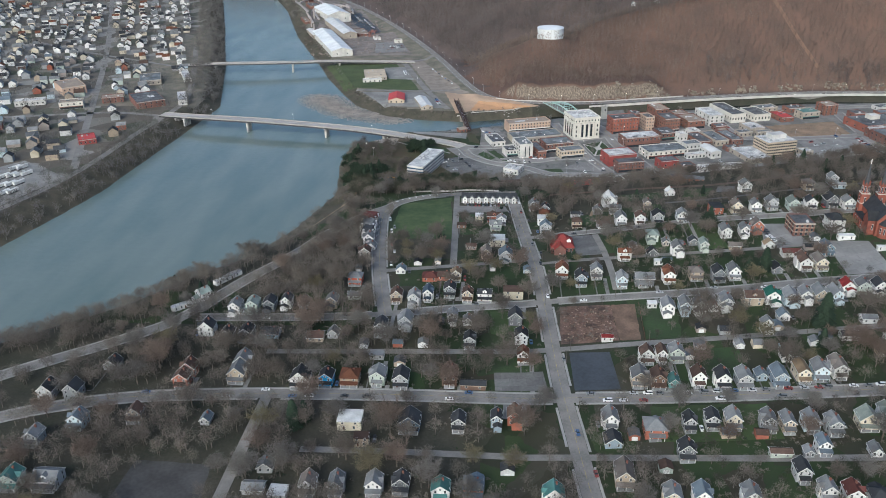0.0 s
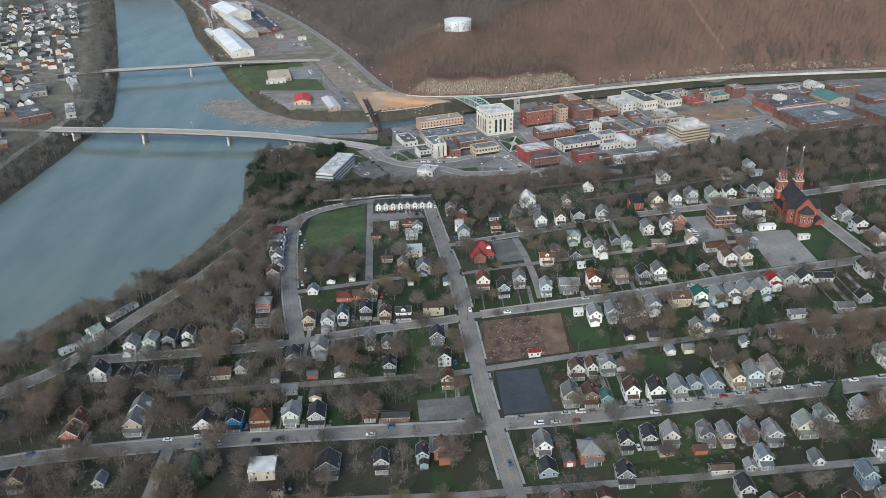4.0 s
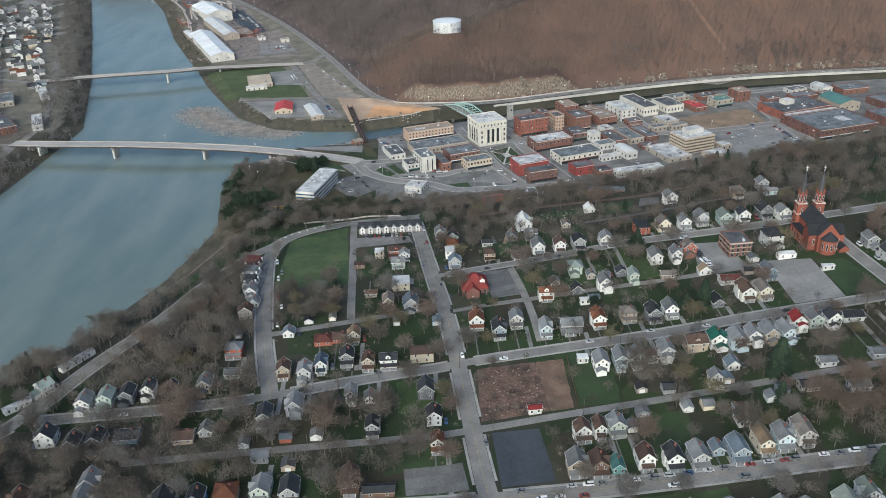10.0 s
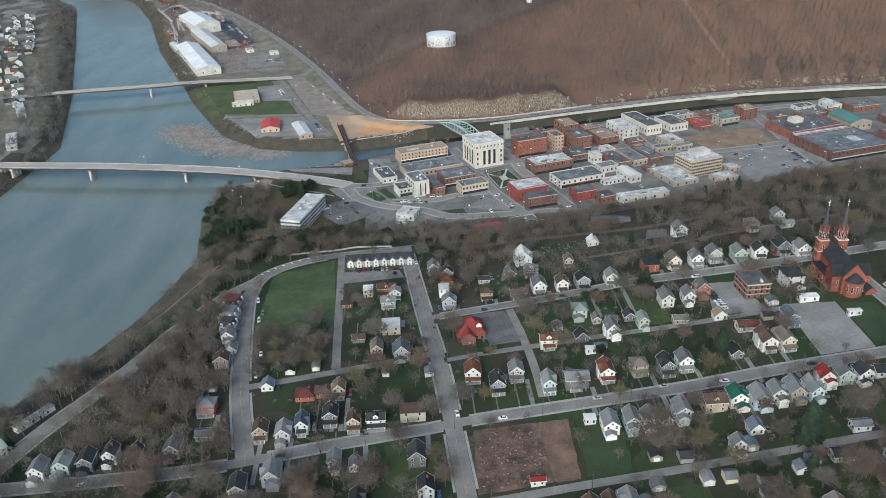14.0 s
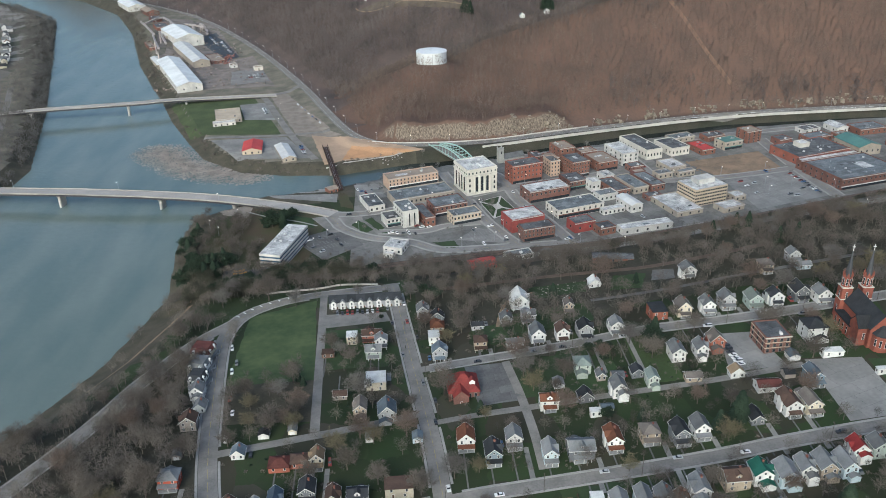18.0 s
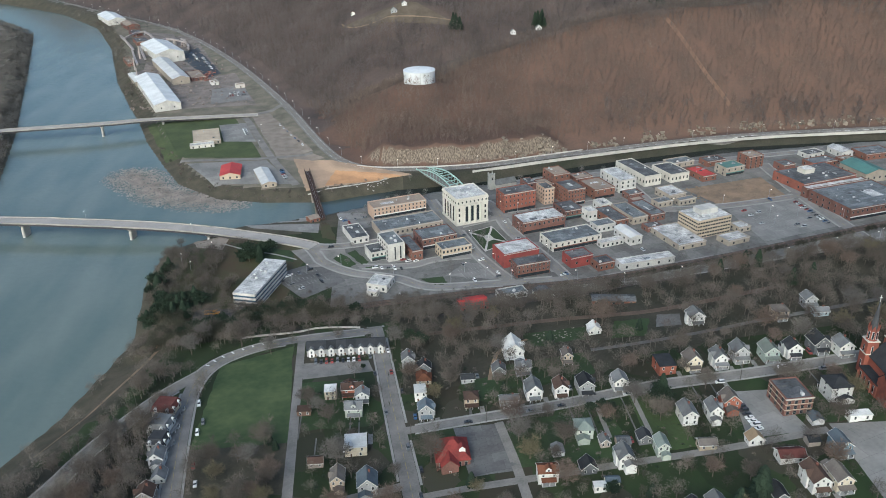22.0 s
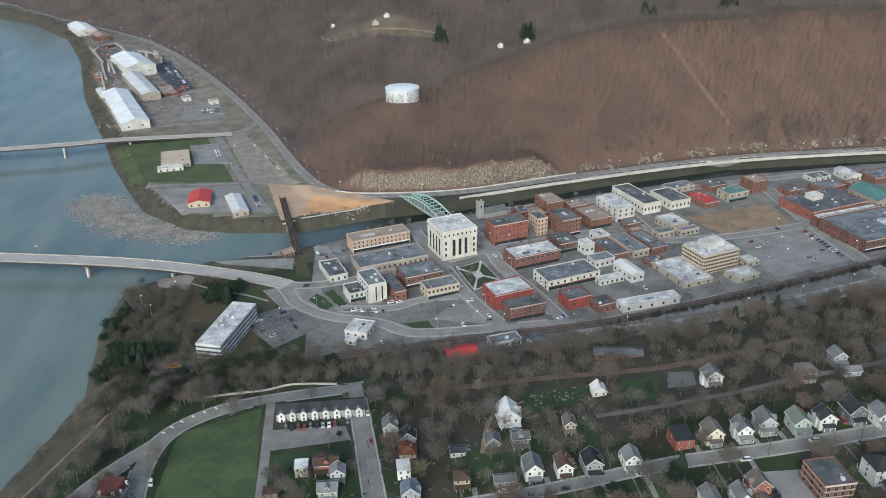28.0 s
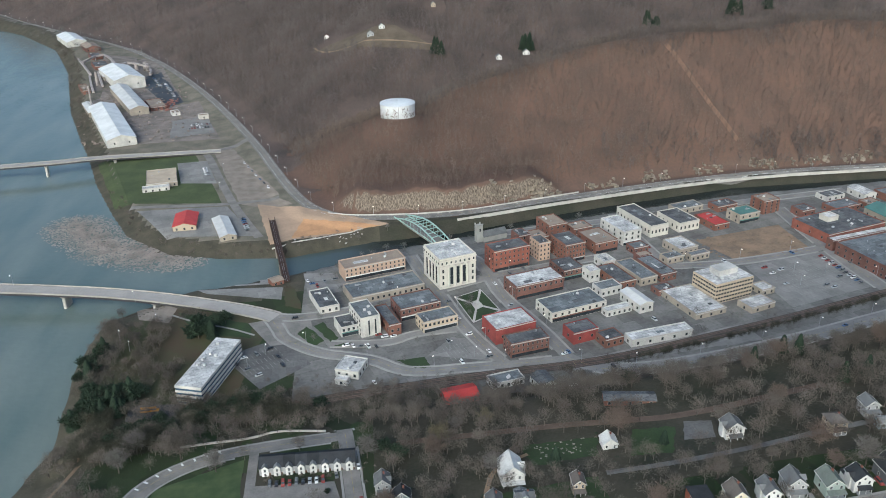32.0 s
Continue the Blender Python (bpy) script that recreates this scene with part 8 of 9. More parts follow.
# shrubs and hedges of the yards
def shrub(seed):
    """A unit-wide bush of coarse sprays."""
    rng = np.random.default_rng(seed)
    v, t = [], []
    for _ in range(38):
        o = rng.normal(size=3)
        o *= 0.42 * rng.random() ** 0.4 / np.linalg.norm(o)
        o[2] = abs(o[2]) * 1.1 + 0.05
        d = o / np.linalg.norm(o) * 0.22 + rng.normal(size=3) * 0.07
        side = np.cross(d, rng.normal(size=3))
        side *= 0.075 / (np.linalg.norm(side) + 1e-9)
        n = len(v)
        v += [tuple(o - side), tuple(o + side), tuple(o + d)]
        t.append((n, n + 1, n + 2))
    return np.array(v), np.array(t)


SHRUBS = [shrub(700 + k) for k in range(5)]
near_house = HOUSE_SPOTS[(HOUSE_SPOTS[:, 1] < 720) & (HOUSE_SPOTS[:, 0] > -260)]
pick = near_house[tree_rng.integers(0, len(near_house), 2600)]
turn = tree_rng.uniform(0, 2 * np.pi, 2600)
p = pick + np.stack([np.cos(turn), np.sin(turn)], 1) * tree_rng.uniform(6.5, 15, 2600)[:, None]
p = p[clear_of(p[:, 0], p[:, 1], 3.6, 2.6)]
thicket("evergreen_shrubs", p[:520], SHRUBS, needle, "dark evergreen bushes round the houses", 2.2)
thicket("bare_shrubs", p[520:1500], SHRUBS, twig_brown, "brown leafless bushes and hedges in the yards", 2.4)
# the hills
gx, gy = np.meshgrid(np.arange(-900, 760, 5.2), np.arange(1000, 2560, 6.4))
p = np.stack([gx.ravel(), gy.ravel()], 1) + tree_rng.uniform(-2.6, 2.6, (gx.size, 2))
p = p[side_of_road(p[:, 0], p[:, 1])]
d = along(HILL_ROAD, p[:, 0], p[:, 1])
z = height(p[:, 0], p[:, 1])
face = (p[:, 1] < 1262 + 9 * np.sin(p[:, 0] * 0.05)) & (p[:, 0] > -62 + 16 * np.sin(p[:, 1] * 0.07) + 10 * np.sin(p[:, 1] * 0.19))
ok = (d > 23) & (np.hypot(p[:, 0] - 47.5, p[:, 1] - 1184) > 20)
ok &= face | (p[:, 1] > 1330) | (p[:, 0] < -20)
ok &= ~inside(CLEARING, p[:, 0], p[:, 1])
for a, b in ((-36, 1547), (42, 1484), (26, 1468), (193, 1415), (232, 1428), (118, 1540)):
    ok &= ~((np.abs(p[:, 0] - a) < 14) & (p[:, 1] > b - 34) & (p[:, 1] < b + 10))
track = np.abs(p[:, 0] - (350 + (1235 - p[:, 1]) * 0.62)) < 5
ok &= ~(face & track)
front, behind = p[ok & face], p[ok & ~face & ((p[:, 1] < 1850) | (tree_rng.random(len(p)) < 0.38))]
thin = tree_rng.random(len(front)) < 0.9
front = front[thin]
thicket("hill_woods", front, FAR_WOODS, twig_rust, "leafless rust-brown woods on the steep ridge", 12)
gx, gy = np.meshgrid(np.arange(20, 760, 4.4), np.arange(1222, 1300, 5.0))
p = np.stack([gx.ravel(), gy.ravel()], 1) + tree_rng.uniform(-2.4, 2.4, (gx.size, 2))
edge = 1240 + 9 * np.sin(p[:, 0] * 0.05) + 6 * np.sin(p[:, 0] * 0.17)
p = p[(p[:, 1] > edge - tree_rng.uniform(0, 20, len(p))) & (np.hypot(p[:, 0] - 47.5, p[:, 1] - 1184) > 24)]
thicket("crest_woods", p, FAR_WOODS, twig_far, "grey leafless trees along the crest of the ridge", 12)
p = np.concatenate([scatter(250, 1085, 650, 1128, 240)] + [scatter(c - 9, 1100, c + 9, 1124, 22) for c in (424, 466, 492, 548, 590)])
p = p[side_of_road(p[:, 0], p[:, 1]) & (along(HILL_ROAD, p[:, 0], p[:, 1]) > 11)]
thicket("foot_woods", p, FAR_WOODS, twig_far, "tall dark bare trees at the foot of the hill", 13)
q = resample([(120, 1040), (195, 1060), (377, 1102), (534, 1108), (640, 1108)], 1.0)
q = q[tree_rng.integers(0, len(q), 420)] + tree_rng.normal(0, 1, (420, 2)) * (4, 2.2)
LEDGE_STONES = q[np.sin(q[:, 0] * 0.11) + 0.6 * np.sin(q[:, 0] * 0.31) > -0.1]
tagged(ribbon("track", [(352, 1236), (359, 1220), (376, 1164), (390, 1140), (398, 1124)], 5, material("hill_track", (0.20, 0.125, 0.088), (0.14, 0.092, 0.068), 0.6, 9), 0.8), "worn orange-brown track straight up the hillside", "track", kind="structure")
for k in range(40):
    a, b = ((114, 1424), (238, 1440), (420, 1470), (548, 1500), (604, 1505))[k % 5]
    plant(PINES[k % 3], a + tree_rng.uniform(-11, 11), b + tree_rng.uniform(-7, 7), tree_rng.uniform(0.9, 1.5), 50 * k, "conifers")
behind = behind[tree_rng.random(len(behind)) < 0.75]
thicket("far_hill_woods", behind, FAR_WOODS, twig_far, "leafless grey woods on the far hill", 15)

# ---- the town across the river ----
west_rng = random.Random(21)
HUES = ("white", "white", "white", "grey", "cream", "tan", "pale_blue", "sage", "brick", "taupe")
TOPS = ("grey", "charcoal", "slate", "lightgrey", "blue_grey", "brown", "charcoal", "grey")
far_blocks = Shape()
FAR_MATS = [siding("white"), siding("white"), siding("cream"), roofing("grey"), roofing("charcoal"), roofing("rust")]
ux, uy = -0.377, 0.926
count = 0
spots = []
for row in range(-13, 14):
    for k in range(0, 62):
        a, c = 17.5 * k + west_rng.uniform(-6, 6), 27 * row + west_rng.uniform(-8, 8)
        x, y = -470 + a * ux - c * uy, 700 + a * uy + c * ux
        spots.append((x, y))
spots = np.array(spots)
ok = ~inside(RIVER, spots[:, 0], spots[:, 1]) & (along(np.array(LEFT_BANK, float), spots[:, 0], spots[:, 1]) > 58) & (spots[:, 0] < -420) & (spots[:, 1] > 560) & (spots[:, 1] < 1950) & (spots[:, 0] > -1050)
for pts in ([(-442, 750), (-518, 946), (-636, 1255), (-874, 1808)], [(-418, 935), (-480, 950), (-518, 946), (-700, 900)], [(-470, 600), (-440, 703), (-428, 860), (-418, 1002), (-450, 1120), (-520, 1330)], [(-500, 1190), (-640, 1260), (-800, 1340)]):
    ok &= along(np.array(pts, float), spots[:, 0], spots[:, 1]) > 10
for bx, by, r in ((-592, 1047, 32), (-465, 993, 34), (-424, 1005, 26), (-462, 1124, 30), (-470, 838, 18), (-505, 1103, 30), (-490, 706, 56), (-552, 970, 25), (-512, 999, 22), (-611, 980, 27)):
    ok &= np.hypot(spots[:, 0] - bx, spots[:, 1] - by) > r
for x, y in spots[ok]:
    w, d, h = west_rng.uniform(7, 11), west_rng.uniform(8, 13), west_rng.choice((4, 6, 6.5))
    turn = 22 + west_rng.choice((0, 90)) + west_rng.uniform(-3, 3)
    if west_rng.random() < 0.22:
        continue
    z = float(height(x, y)) - 0.3
    if y < 1230 and x > -760 and count < 105:
        count += 1
        wall, top = west_rng.choice(HUES), west_rng.choice(TOPS)
        b = new("house", gable_walls(w, d, h, 0.7, True)[0].mesh("wall", siding(wall)))
        b.matrix_basis = pose(x, y, z, 0, 0, turn)
        tagged(b, f"{WORDS.get(wall, wall)} gabled house with {WORDS.get(top, top)} roof across the river", "house", "houses across the river")
        part("roof", gable_roof(w, d, h, 0.7, True).mesh("roof", roofing(top)), b)
    else:
        m = pose(x, y, z, 0, 0, turn)
        s, _ = gable_walls(w, d, h, 0.7, True)
        far_blocks.add([m @ Vector(q) for q in s.v], s.f, west_rng.choice((0, 0, 1, 2)))
        s = gable_roof(w, d, h, 0.7, True)
        far_blocks.add([m @ Vector(q) for q in s.v], s.f, west_rng.choice((3, 4, 4, 3, 3, 5)))
tagged(new("distant_houses", far_blocks.mesh("distant_houses", *FAR_MATS)), "many small distant houses across the river", "houses", kind="stuff")

# ---- cars, lamps and poles ----
def car_paint(name, c):
    return material("paint_" + name, c, [v * 0.9 for v in c], 1, 6, rough=0.3, bump=0, spec=0.6)


CAR_PAINTS = {"white": (0.75, 0.75, 0.74), "silver": (0.42, 0.43, 0.44), "black": (0.025, 0.025, 0.03), "grey": (0.14, 0.145, 0.15), "red": (0.38, 0.03, 0.03), "blue": (0.04, 0.09, 0.2)}
tyre = material("tyre", (0.025, 0.025, 0.025), None, 4, 6)


def car_body(van):
    """Lower body with wheel-arch taper and bonnet step, as one shell."""
    s = Shape()
    prof = [(-2.25, 0.35), (-2.2, 0.85), (-1.1, 0.98), (1.4, 0.98), (2.2, 0.9), (2.28, 0.4)] if not van else [(-2.4, 0.35), (-2.35, 1.0), (-1.5, 1.15), (2.35, 1.15), (2.4, 0.4), (2.4, 0.36)]
    v = [(x, -0.86, z) for x, z in prof] + [(x, 0.86, z) for x, z in prof]
    n = len(prof)
    f = [tuple(range(n)), tuple(range(2 * n - 1, n - 1, -1))] + [(k, k + n, (k + 1) % n + n, (k + 1) % n) for k in range(n)]
    return s.add(v, f)


def car_cabin(van):
    s = Shape()
    a = ((-1.0, 1.5, -0.35, 1.1, 0.97, 1.46) if not van else (-1.35, 2.3, -0.6, 2.2, 1.14, 1.85))
    v = [(a[0], -0.8, a[4]), (a[1], -0.8, a[4]), (a[1], 0.8, a[4]), (a[0], 0.8, a[4]), (a[2], -0.66, a[5]), (a[3], -0.66, a[5]), (a[3], 0.66, a[5]), (a[2], 0.66, a[5])]
    s.add(v, [(0, 1, 5, 4), (1, 2, 6, 5), (2, 3, 7, 6), (3, 0, 4, 7)], 1)
    s.add([(a[2], -0.68, a[5] + 0.004), (a[3], -0.68, a[5] + 0.004), (a[3], 0.68, a[5] + 0.004), (a[2], 0.68, a[5] + 0.004)], [(0, 1, 2, 3)], 0)
    return s


def wheel_mesh():
    s = Shape()
    n = 10
    v = [(0.33 * math.cos(2 * math.pi * k / n), y, 0.33 + 0.33 * math.sin(2 * math.pi * k / n)) for y in (-0.11, 0.11) for k in range(n)]
    return s.add(v, [tuple(range(n - 1, -1, -1)), tuple(range(n, 2 * n))] + [(k, (k + 1) % n, n + (k + 1) % n, n + k) for k in range(n)]).mesh("wheel", tyre)


WHEEL = wheel_mesh()
BODIES = {(c, v): (car_body(v).mesh("body", car_paint(c, CAR_PAINTS[c])), car_cabin(v).mesh("cabin", car_paint(c, CAR_PAINTS[c]), glass)) for c in CAR_PAINTS for v in (False, True)}
car_rng = random.Random(3)


def car(x, y, turn, colour=None, van=None, lift=0.2):
    colour = colour or car_rng.choice(("white", "white", "white", "silver", "silver", "black", "black", "grey", "grey", "grey", "red", "blue"))
    van = car_rng.random() < 0.4 if van is None else van
    body, cabin = BODIES[colour, van]
    b = new("car", body)
    b.matrix_basis = pose(x, y, float(height(x, y)) + lift, 0, 0, turn)
    tagged(b, f"{colour} {'sport utility vehicle' if van else 'saloon car'} parked on the asphalt", "car", "parked cars")
    part("cabin", cabin, b)
    if y < 420:
        for sx in (-1.4, 1.4):
            for sy in (-0.8, 0.8):
                part("wheel", WHEEL, b, pose(sx, sy, 0))


for k, x in enumerate((56, 63, 69, 77, 83, 91, 98, 106, 122, 133, 141, 152, 165, 178, 186, 197)):
    car(x, float(np.interp(x, [14, 80, 205, 330], [360, 357, 359, 362])) + 3.2, 1 if k % 2 else 180)
for x in (-160, -124, -96, -84, -62, -40, 98, 128, 60):
    car(x, float(np.interp(x, [-192, -93, 14, 80, 205], [358, 362, 360, 357, 359])) - 3.1, 0)
for x, y in ((1.5, 640), (-8, 640), (7, 616), (-2, 596), (8.5, 560), (14, 540), (0, 668), (-11, 662), (16, 470), (13, 520), (22, 396), (25, 330), (31, 300)):
    car(x, y, 96)
for x, y in ((-100, 600), (-101, 590), (-97, 560), (-106, 620), (-93, 545), (-92, 520)):
    car(x, y, 97)
for x in (40, 61, 72, 88, 105, 122, 170, 205, 224):
    car(x, 579.4 if x % 2 else 573.4, 2)
for x, y in ((86, 468), (120, 471), (150, 469), (196, 474), (38, 462), (-70, 449), (-110, 443), (-30, 460), (-160, 439)):
    car(x, y, 4)
for k in range(9):
    car(171.5 + 0.25 * k, 557.5 - 2.9 * k, 5, "white" if k > 4 else "black" if k > 1 else None, lift=0.2)
for k in range(9):
    car(-44 + 3.3 * k, 659.5, 92, lift=0.2)
for k, (x, y) in enumerate(((-78, 790), (-70, 782), (-66, 800), (-58, 806), (-52, 796), (-62, 775), (-48, 785), (-74, 797))):
    car(x, y, 30 if k % 2 else 120)
for k in range(12):
    car(370 + 0.5 * k, 895 - 4.4 * k, 20, lift=0.5)
for x, y in ((320, 852), (318, 870), (327, 875), (348, 846), (352, 842), (316, 880), (365, 858)):
    car(x, y, 15, lift=0.5)
for k in range(9):
    car(-161 + 2.4 * k * 0.35, 1190 - 3.0 * k, 15, "white" if k % 2 else None, lift=0.5)
for k in range(7):
    car(-103 + 1.2 * k, 1040 - 4.5 * k, 20, lift=0.6)
for k in range(14):
    car(-284 + 2.2 * k, 1600 - 6.3 * k, 160, lift=0.6)
for x, y in ((70, 830), (75, 808), (85, 785), (66, 856), (104, 880), (110, 845), (125, 805), (133, 776), (-8, 803.5), (-3, 802.5), (2, 801.5), (7, 800.5), (12, 800), (160, 757), (220, 757.5), (330, 788), (384, 960), (386, 880), (240, 930), (290, 895), (350, 903), (60, 800), (84, 778), (-44, 845), (30, 864), (130, 903), (-38, 905), (-34, 898), (-30, 893), (-25, 903), (-17, 905), (10, 757.5), (14, 815), (18, 812), (24, 812), (136, 778), (66, 774), (130, 740), (165, 752), (118, 895), (134, 885), (170, 843), (205, 812), (395, 806)):
    car(x, y, car_rng.choice((18, 108)), lift=0.5)


for x in (-238, -205, -180, -140, -115, -30, 34, 42, 50, 115, 148, 172, 210, 224, 240, 262, 285):
    car(x, float(np.interp(x, [-274, -235, -192, -93, 14, 80, 205, 330], [336, 350, 358, 362, 360, 357, 359, 362])) + car_rng.choice((-3.0, 3.0)), 3)
spot = [(o.matrix_basis.translation.x, o.matrix_basis.translation.y) for o in bpy.data.objects if o.parent is None and o.get("category") == "house"]
car_rng.shuffle(spot)
parked = []
for x, y in spot:
    x2, y2 = x + car_rng.choice((-5.8, 5.8)), y + car_rng.uniform(-3, 3)
    if len(parked) < 34 and -200 < x2 < 280 and 290 < y2 < 620 and clear_of(np.array([x2]), np.array([y2]), 3.4, 1.0)[0]:
        parked.append((x2, y2))
        car(x2, y2, 92, lift=0.15)


for k in range(16):
    car(-204 + 3.1 * (k % 8), 1345 + 14 * (k // 8) + 0.8 * (k % 8), 110, lift=0.7)
for k in range(10):
    car(-308 + 2.4 * k, 1636 - 6.3 * k, 160, lift=0.7)
for k in range(7):
    car(-120 + 5.5 * k, 1200 - 14 * k, 112, "white" if k % 3 == 0 else None, lift=0.6)


def school_bus():
    m = material("bus_yellow", (0.75, 0.33, 0.02), None, 1, 6, rough=0.4)
    b = thing("bus", pose(-122, 744, float(height(-122, 744)) + 0.2, 0, 0, 4), "orange-yellow bus parked by the trees", "bus")
    part("body", Shape().box(-5, -1.2, 0.6, 4, 1.2, 3.0).box(4, -1.1, 0.6, 5.4, 1.1, 1.7).mesh("body", m), b)
    part("window_band", Shape().box(-4.8, -1.23, 1.9, 3.8, 1.23, 2.6).mesh("window_band", glass), b)
    for sx in (-3, 3.4):
        for sy in (-1.1, 1.1):
            part("wheel", WHEEL, b, pose(sx, sy, 0) @ Matrix.Scale(1.4, 4))


school_bus()
LAMP_POLE = Shape().tube((0, 0, 0, 0.14), (0, 0, 9, 0.08), 6).box(-0.05, -1.6, 8.9, 0.05, 0, 9.0).mesh("pole", steel)
lamp_glow = bpy.data.materials.new("lamp_glow")
lamp_glow.use_nodes = True
lamp_glow.node_tree.nodes["Principled BSDF"].inputs["Emission Color"].default_value = (1.0, 0.86, 0.68, 1)
lamp_glow.node_tree.nodes["Principled BSDF"].inputs["Emission Strength"].default_value = 1.4
LAMP_HEAD = Shape().box(-0.22, -2.2, 8.72, 0.22, -1.4, 8.98).mesh("lamp_head", lamp_glow)


def spaced(points, step):
    """Even places along a line."""
    p = curve_line(points, 2.0)
    run = np.concatenate([[0], np.cumsum(np.linalg.norm(np.diff(p, axis=0), axis=1))])
    at = np.arange(0, run[-1], step)
    return np.stack([np.interp(at, run, p[:, 0]), np.interp(at, run, p[:, 1])], 1)


def street_lamp(x, y, turn, z=None):
    b = new("street_lamp", LAMP_POLE)
    b.matrix_basis = pose(x, y, float(height(x, y)) if z is None else z, 0, 0, turn)
    tagged(b, "lit street lamp on a tall steel pole", "street lamp", "street lamps")
    part("lamp_head", LAMP_HEAD, b)


pts = spaced(HILL_ROAD.tolist(), 42)
for k in range(8, len(pts) - 8):
    d = pts[k + 1] - pts[k]
    d /= np.linalg.norm(d)
    street_lamp(pts[k][0] - d[1] * 8, pts[k][1] + d[0] * 8, math.degrees(math.atan2(d[1], d[0])) )
for pts, wid in DOWNTOWN[:7]:
    q = spaced(pts, 48)
    for k in range(1, len(q)):
        d = q[k] - q[k - 1]
        d /= np.linalg.norm(d)
        street_lamp(q[k][0] - d[1] * (wid / 2 + 1.2), q[k][1] + d[0] * (wid / 2 + 1.2), math.degrees(math.atan2(d[1], d[0])))
for x, z in ((-360, 13.6), (-258, 14), (-160, 13.3)):
    street_lamp(x, np.interp(x, [-387, -258, -136], [930, 908, 862]) + 6, -12, z)
for x, y in ((336, 872), (358, 866), (330, 850), (60, 790), (75, 780), (-60, 800), (-70, 785), (-140, 1180), (-135, 1120), (-160, 830), (-150, 815), (-140, 850)):
    street_lamp(x, y, 30)
POLE = Shape().tube((0, 0, -0.3, 0.16), (0, 0, 10.5, 0.1), 6).mesh("pole", bark)
ARM = Shape().box(-1.1, -0.07, 9.4, 1.1, 0.07, 9.6).box(-0.9, -0.05, 9.6, -0.8, 0.05, 9.85).box(0.8, -0.05, 9.6, 0.9, 0.05, 9.85).mesh("crossarm", bark)


def utility_pole(x, y, turn):
    b = new("utility_pole", POLE)
    b.matrix_basis = pose(x, y, float(height(x, y)), 0, 0, turn)
    tagged(b, "brown wooden utility pole with a crossarm beside the street", "utility pole", "utility poles")
    part("crossarm", ARM, b)


for street in ("main", "second", "third", "back_alley", "river_road"):
    pts, wid = STREETS[street]
    q = spaced(pts, 44)
    for k in range(1, len(q) - 1):
        d = q[k] - q[k - 1]
        d /= np.linalg.norm(d)
        utility_pole(q[k][0] + d[1] * (wid / 2 + 1.0), q[k][1] - d[0] * (wid / 2 + 1.0), math.degrees(math.atan2(d[1], d[0])) + 90)


# ---- loose stones, rubble and sheds ----
def stones(name, spots, size, flat, mat, label, seed, sink=0.3):
    rng = np.random.default_rng(seed)
    cube = np.array([(a, b, c) for a in (-1, 1) for b in (-1, 1) for c in (-1, 1)], float) * 0.5
    quads = np.array([(0, 1, 3, 2), (4, 6, 7, 5), (0, 4, 5, 1), (2, 3, 7, 6), (0, 2, 6, 4), (1, 5, 7, 3)])
    s = Shape()
    zz = np.maximum(height(spots[:, 0], spots[:, 1]), -0.25)
    for (x, y), z in zip(spots, zz):
        v = cube * rng.uniform(0.5, 1.5, (8, 1)) * size * rng.uniform(0.4, 1.3, 3) * (1, 1, flat)
        a = rng.uniform(0, 6.3)
        r = np.array([(math.cos(a), -math.sin(a), 0), (math.sin(a), math.cos(a), 0), (0, 0, 1)])
        s.add((v @ r.T + (x, y, z + size * flat * sink)).tolist(), quads.tolist())
    tagged(new(name, s.mesh(name, mat)), label, "stones", kind="stuff")


p = np.stack([tree_rng.uniform(-310, -110, 40000), tree_rng.uniform(950, 1130, 40000)], 1)
wetp = inside(RIVER, p[:, 0], p[:, 1])
p = p[wetp]
river_stone = material("river_stone", (0.30, 0.265, 0.235), (0.17, 0.15, 0.135), 0.6, 8)
p = p[along(SHOAL, p[:, 0], p[:, 1]) < tree_rng.uniform(6, 34, len(p))]
stones("river_stones", p[:9000], 1.25, 0.42, river_stone, "shoal of grey river stones off the point", 1)
p = np.stack([tree_rng.uniform(24, 54, 420), tree_rng.uniform(415, 454, 420)], 1)
stones("rubble", p[:240], 1.7, 0.55, rubble_mat, "heaps of broken brick and timber on the cleared lot", 2)
stones("rubble_planks", p[240:], 0.8, 0.5, material("broken_wood", (0.33, 0.26, 0.20), (0.18, 0.13, 0.10), 2, 8), "pale broken boards strewn over the cleared lot", 12)
p = np.stack([tree_rng.uniform(24, 52, 90), tree_rng.uniform(416, 453, 90)], 1)
thicket("lot_brush", p[np.sin(p[:, 0] * 0.5) + np.cos(p[:, 1] * 0.3) > -0.4], SHRUBS, twig_brown, "dark brush piled on the cleared lot", 2.6)
for k in range(16):
    y = 415 + 2.7 * k
    part_x = 69.5 + 0.045 * (y - 415)
    b = tagged(new("fence_panel", Shape().box(-0.05, -1.3, 0, 0.05, 1.3, 1.1).mesh("fence_panel", wood_door)), "low brown timber fence panel beside the cleared lot", "fence", "fence of the cleared lot")
    b.matrix_basis = pose(part_x, y, float(height(part_x, y)), 0, 0, -2.5)
p = np.stack([tree_rng.uniform(285, 366, 160), tree_rng.uniform(905, 945, 160)], 1)
stones("spoil", p, 1.4, 0.5, dirt_tan, "spoil heaps on the demolition lot", 4)
p = np.stack([tree_rng.uniform(-60, 5, 90), tree_rng.uniform(985, 1012, 90)], 1)
stones("spoil_heap", p, 1.2, 0.5, concrete, "pale blocks stacked on the building site", 5)
p = np.stack([tree_rng.uniform(-360, -170, 900), tree_rng.uniform(1300, 1760, 900)], 1)
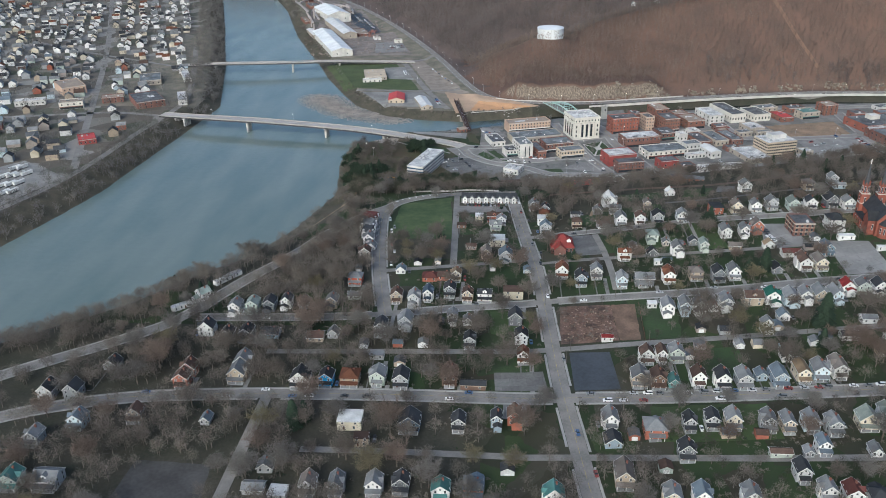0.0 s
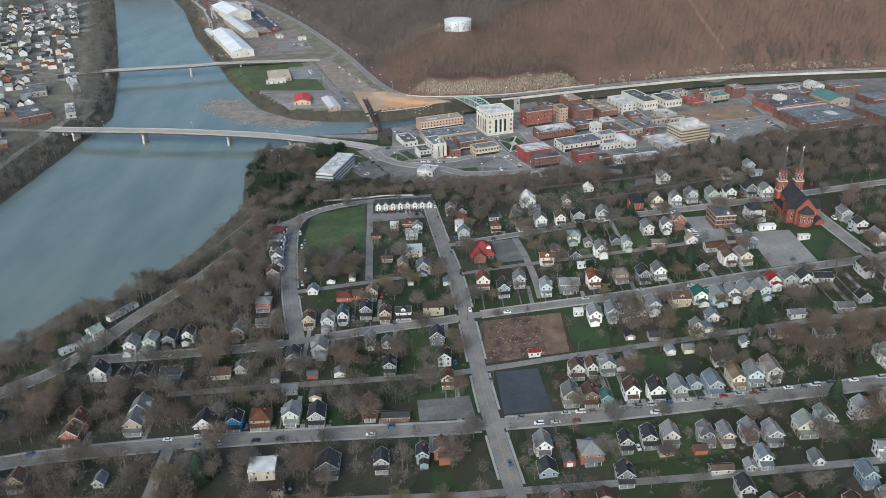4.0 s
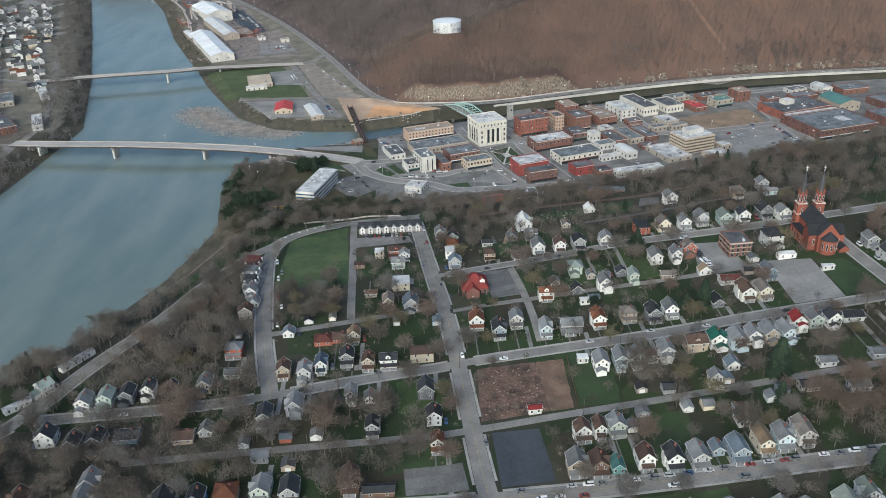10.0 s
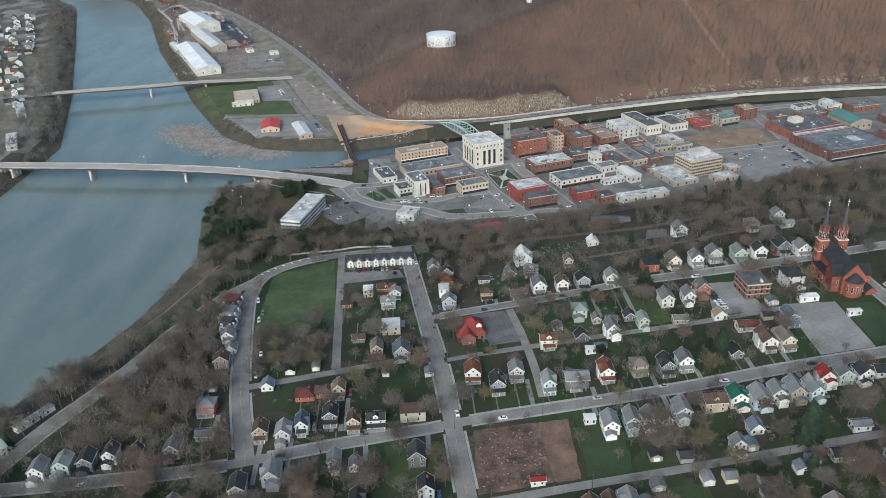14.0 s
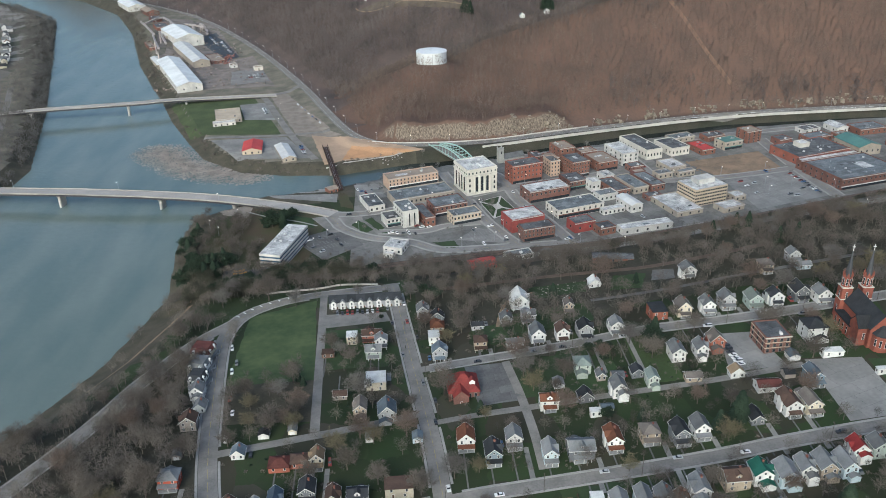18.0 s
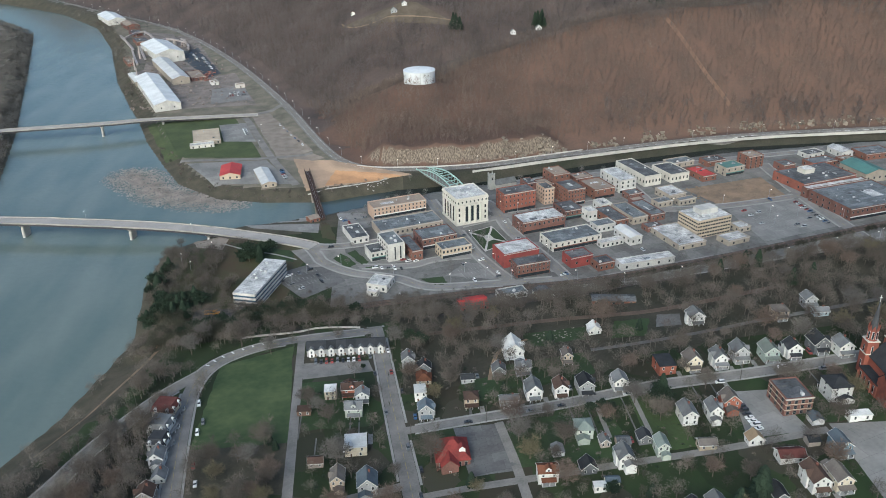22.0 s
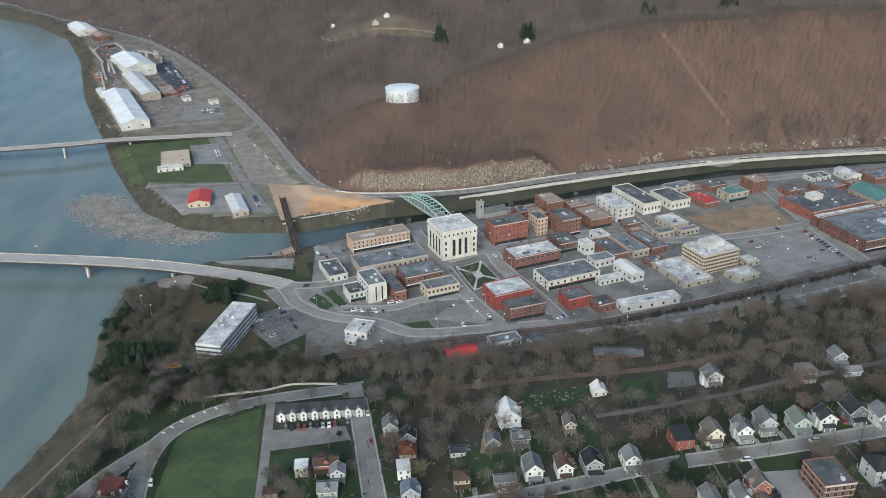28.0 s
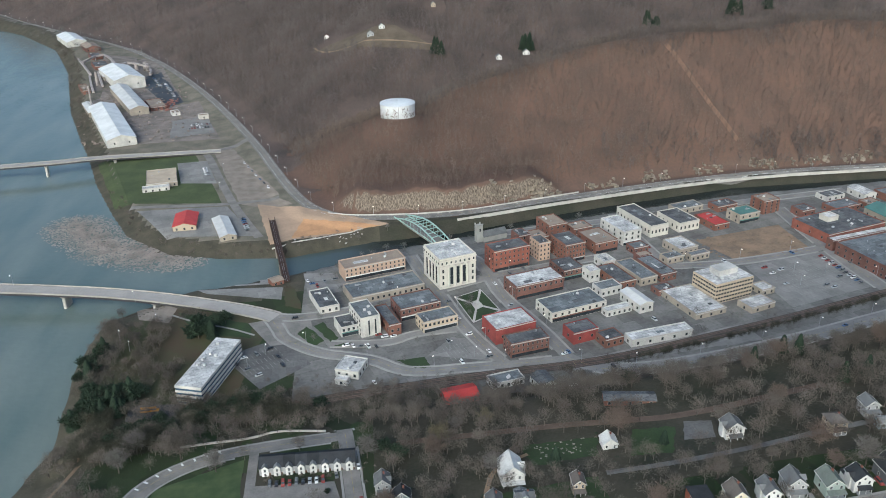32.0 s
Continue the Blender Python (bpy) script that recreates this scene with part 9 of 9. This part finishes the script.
p = p[(along(HILL_ROAD, p[:, 0], p[:, 1]) > 20) & ~side_of_road(p[:, 0], p[:, 1]) & ~inside(RIVER, p[:, 0], p[:, 1])]
stones("yard_clutter", p[:300], 2.6, 0.6, material("clutter", (0.32, 0.26, 0.22), (0.12, 0.10, 0.09), 1.2, 8), "stacked crates, sheds and scrap in the works yard", 6)
p = np.stack([tree_rng.uniform(88, 114, 46), tree_rng.uniform(646, 657, 46)], 1)
stones("timber_pile", p, 0.9, 0.3, material("old_timber", (0.30, 0.27, 0.235), (0.17, 0.15, 0.13), 2, 8), "scattered pale planks and scrap in the clearing", 8)
p = np.stack([tree_rng.uniform(-292, -246, 160), tree_rng.uniform(1436, 1500, 160)], 1)
stones("brick_piles", p[np.abs(p[:, 0] + 270) > 11], 3.0, 0.6, material("red_spoil", (0.30, 0.14, 0.11), (0.20, 0.10, 0.08), 1, 8), "stacks of red pallets and brick in the works yard", 9)
stones("rock_outcrop", LEDGE_STONES, 3.0, 0.8, material("pale_rock", (0.27, 0.235, 0.19), (0.13, 0.11, 0.09), 0.8, 8), "pale broken rock at the foot of the hill", 10)
shed_rng = random.Random(31)
placed = 0
for k in range(400):
    x = shed_rng.uniform(-150, 230)
    y = shed_rng.choice((402, 411, 416, 398, 516, 528, 310, 320)) + shed_rng.uniform(-2.5, 2.5) + (shed_rng.choice((-6, 7)))
    if not clear_of(np.array([x]), np.array([y]), 4.5, 2.5)[0] or placed >= 34:
        continue
    HOUSE_SPOTS = np.vstack([HOUSE_SPOTS, (x, y)])
    placed += 1
    w, d, h = shed_rng.uniform(4, 6.5), shed_rng.uniform(5, 6.5), 2.6
    wall, top = shed_rng.choice(HUES), shed_rng.choice(TOPS)
    b = new("garage", gable_walls(w, d, h + 0.4, 0.5, True)[0].mesh("wall", siding(wall)))
    b.matrix_basis = pose(x, y, float(height(x, y)) - 0.4, 0, 0, shed_rng.choice((0, 90)))
    tagged(b, f"small {WORDS.get(wall, wall)} garage with {WORDS.get(top, top)} roof by the alley", "garage", "garages by the alleys")
    part("roof", gable_roof(w, d, h + 0.4, 0.5, True, 0.3).mesh("roof", roofing(top)), b)
    part("garage_door", Shape().box(-1.4, -0.06, 0.4, 1.4, 0.02, 2.6).mesh("garage_door", trim_white), b, pose(0, -d / 2 - 0.01, 0))
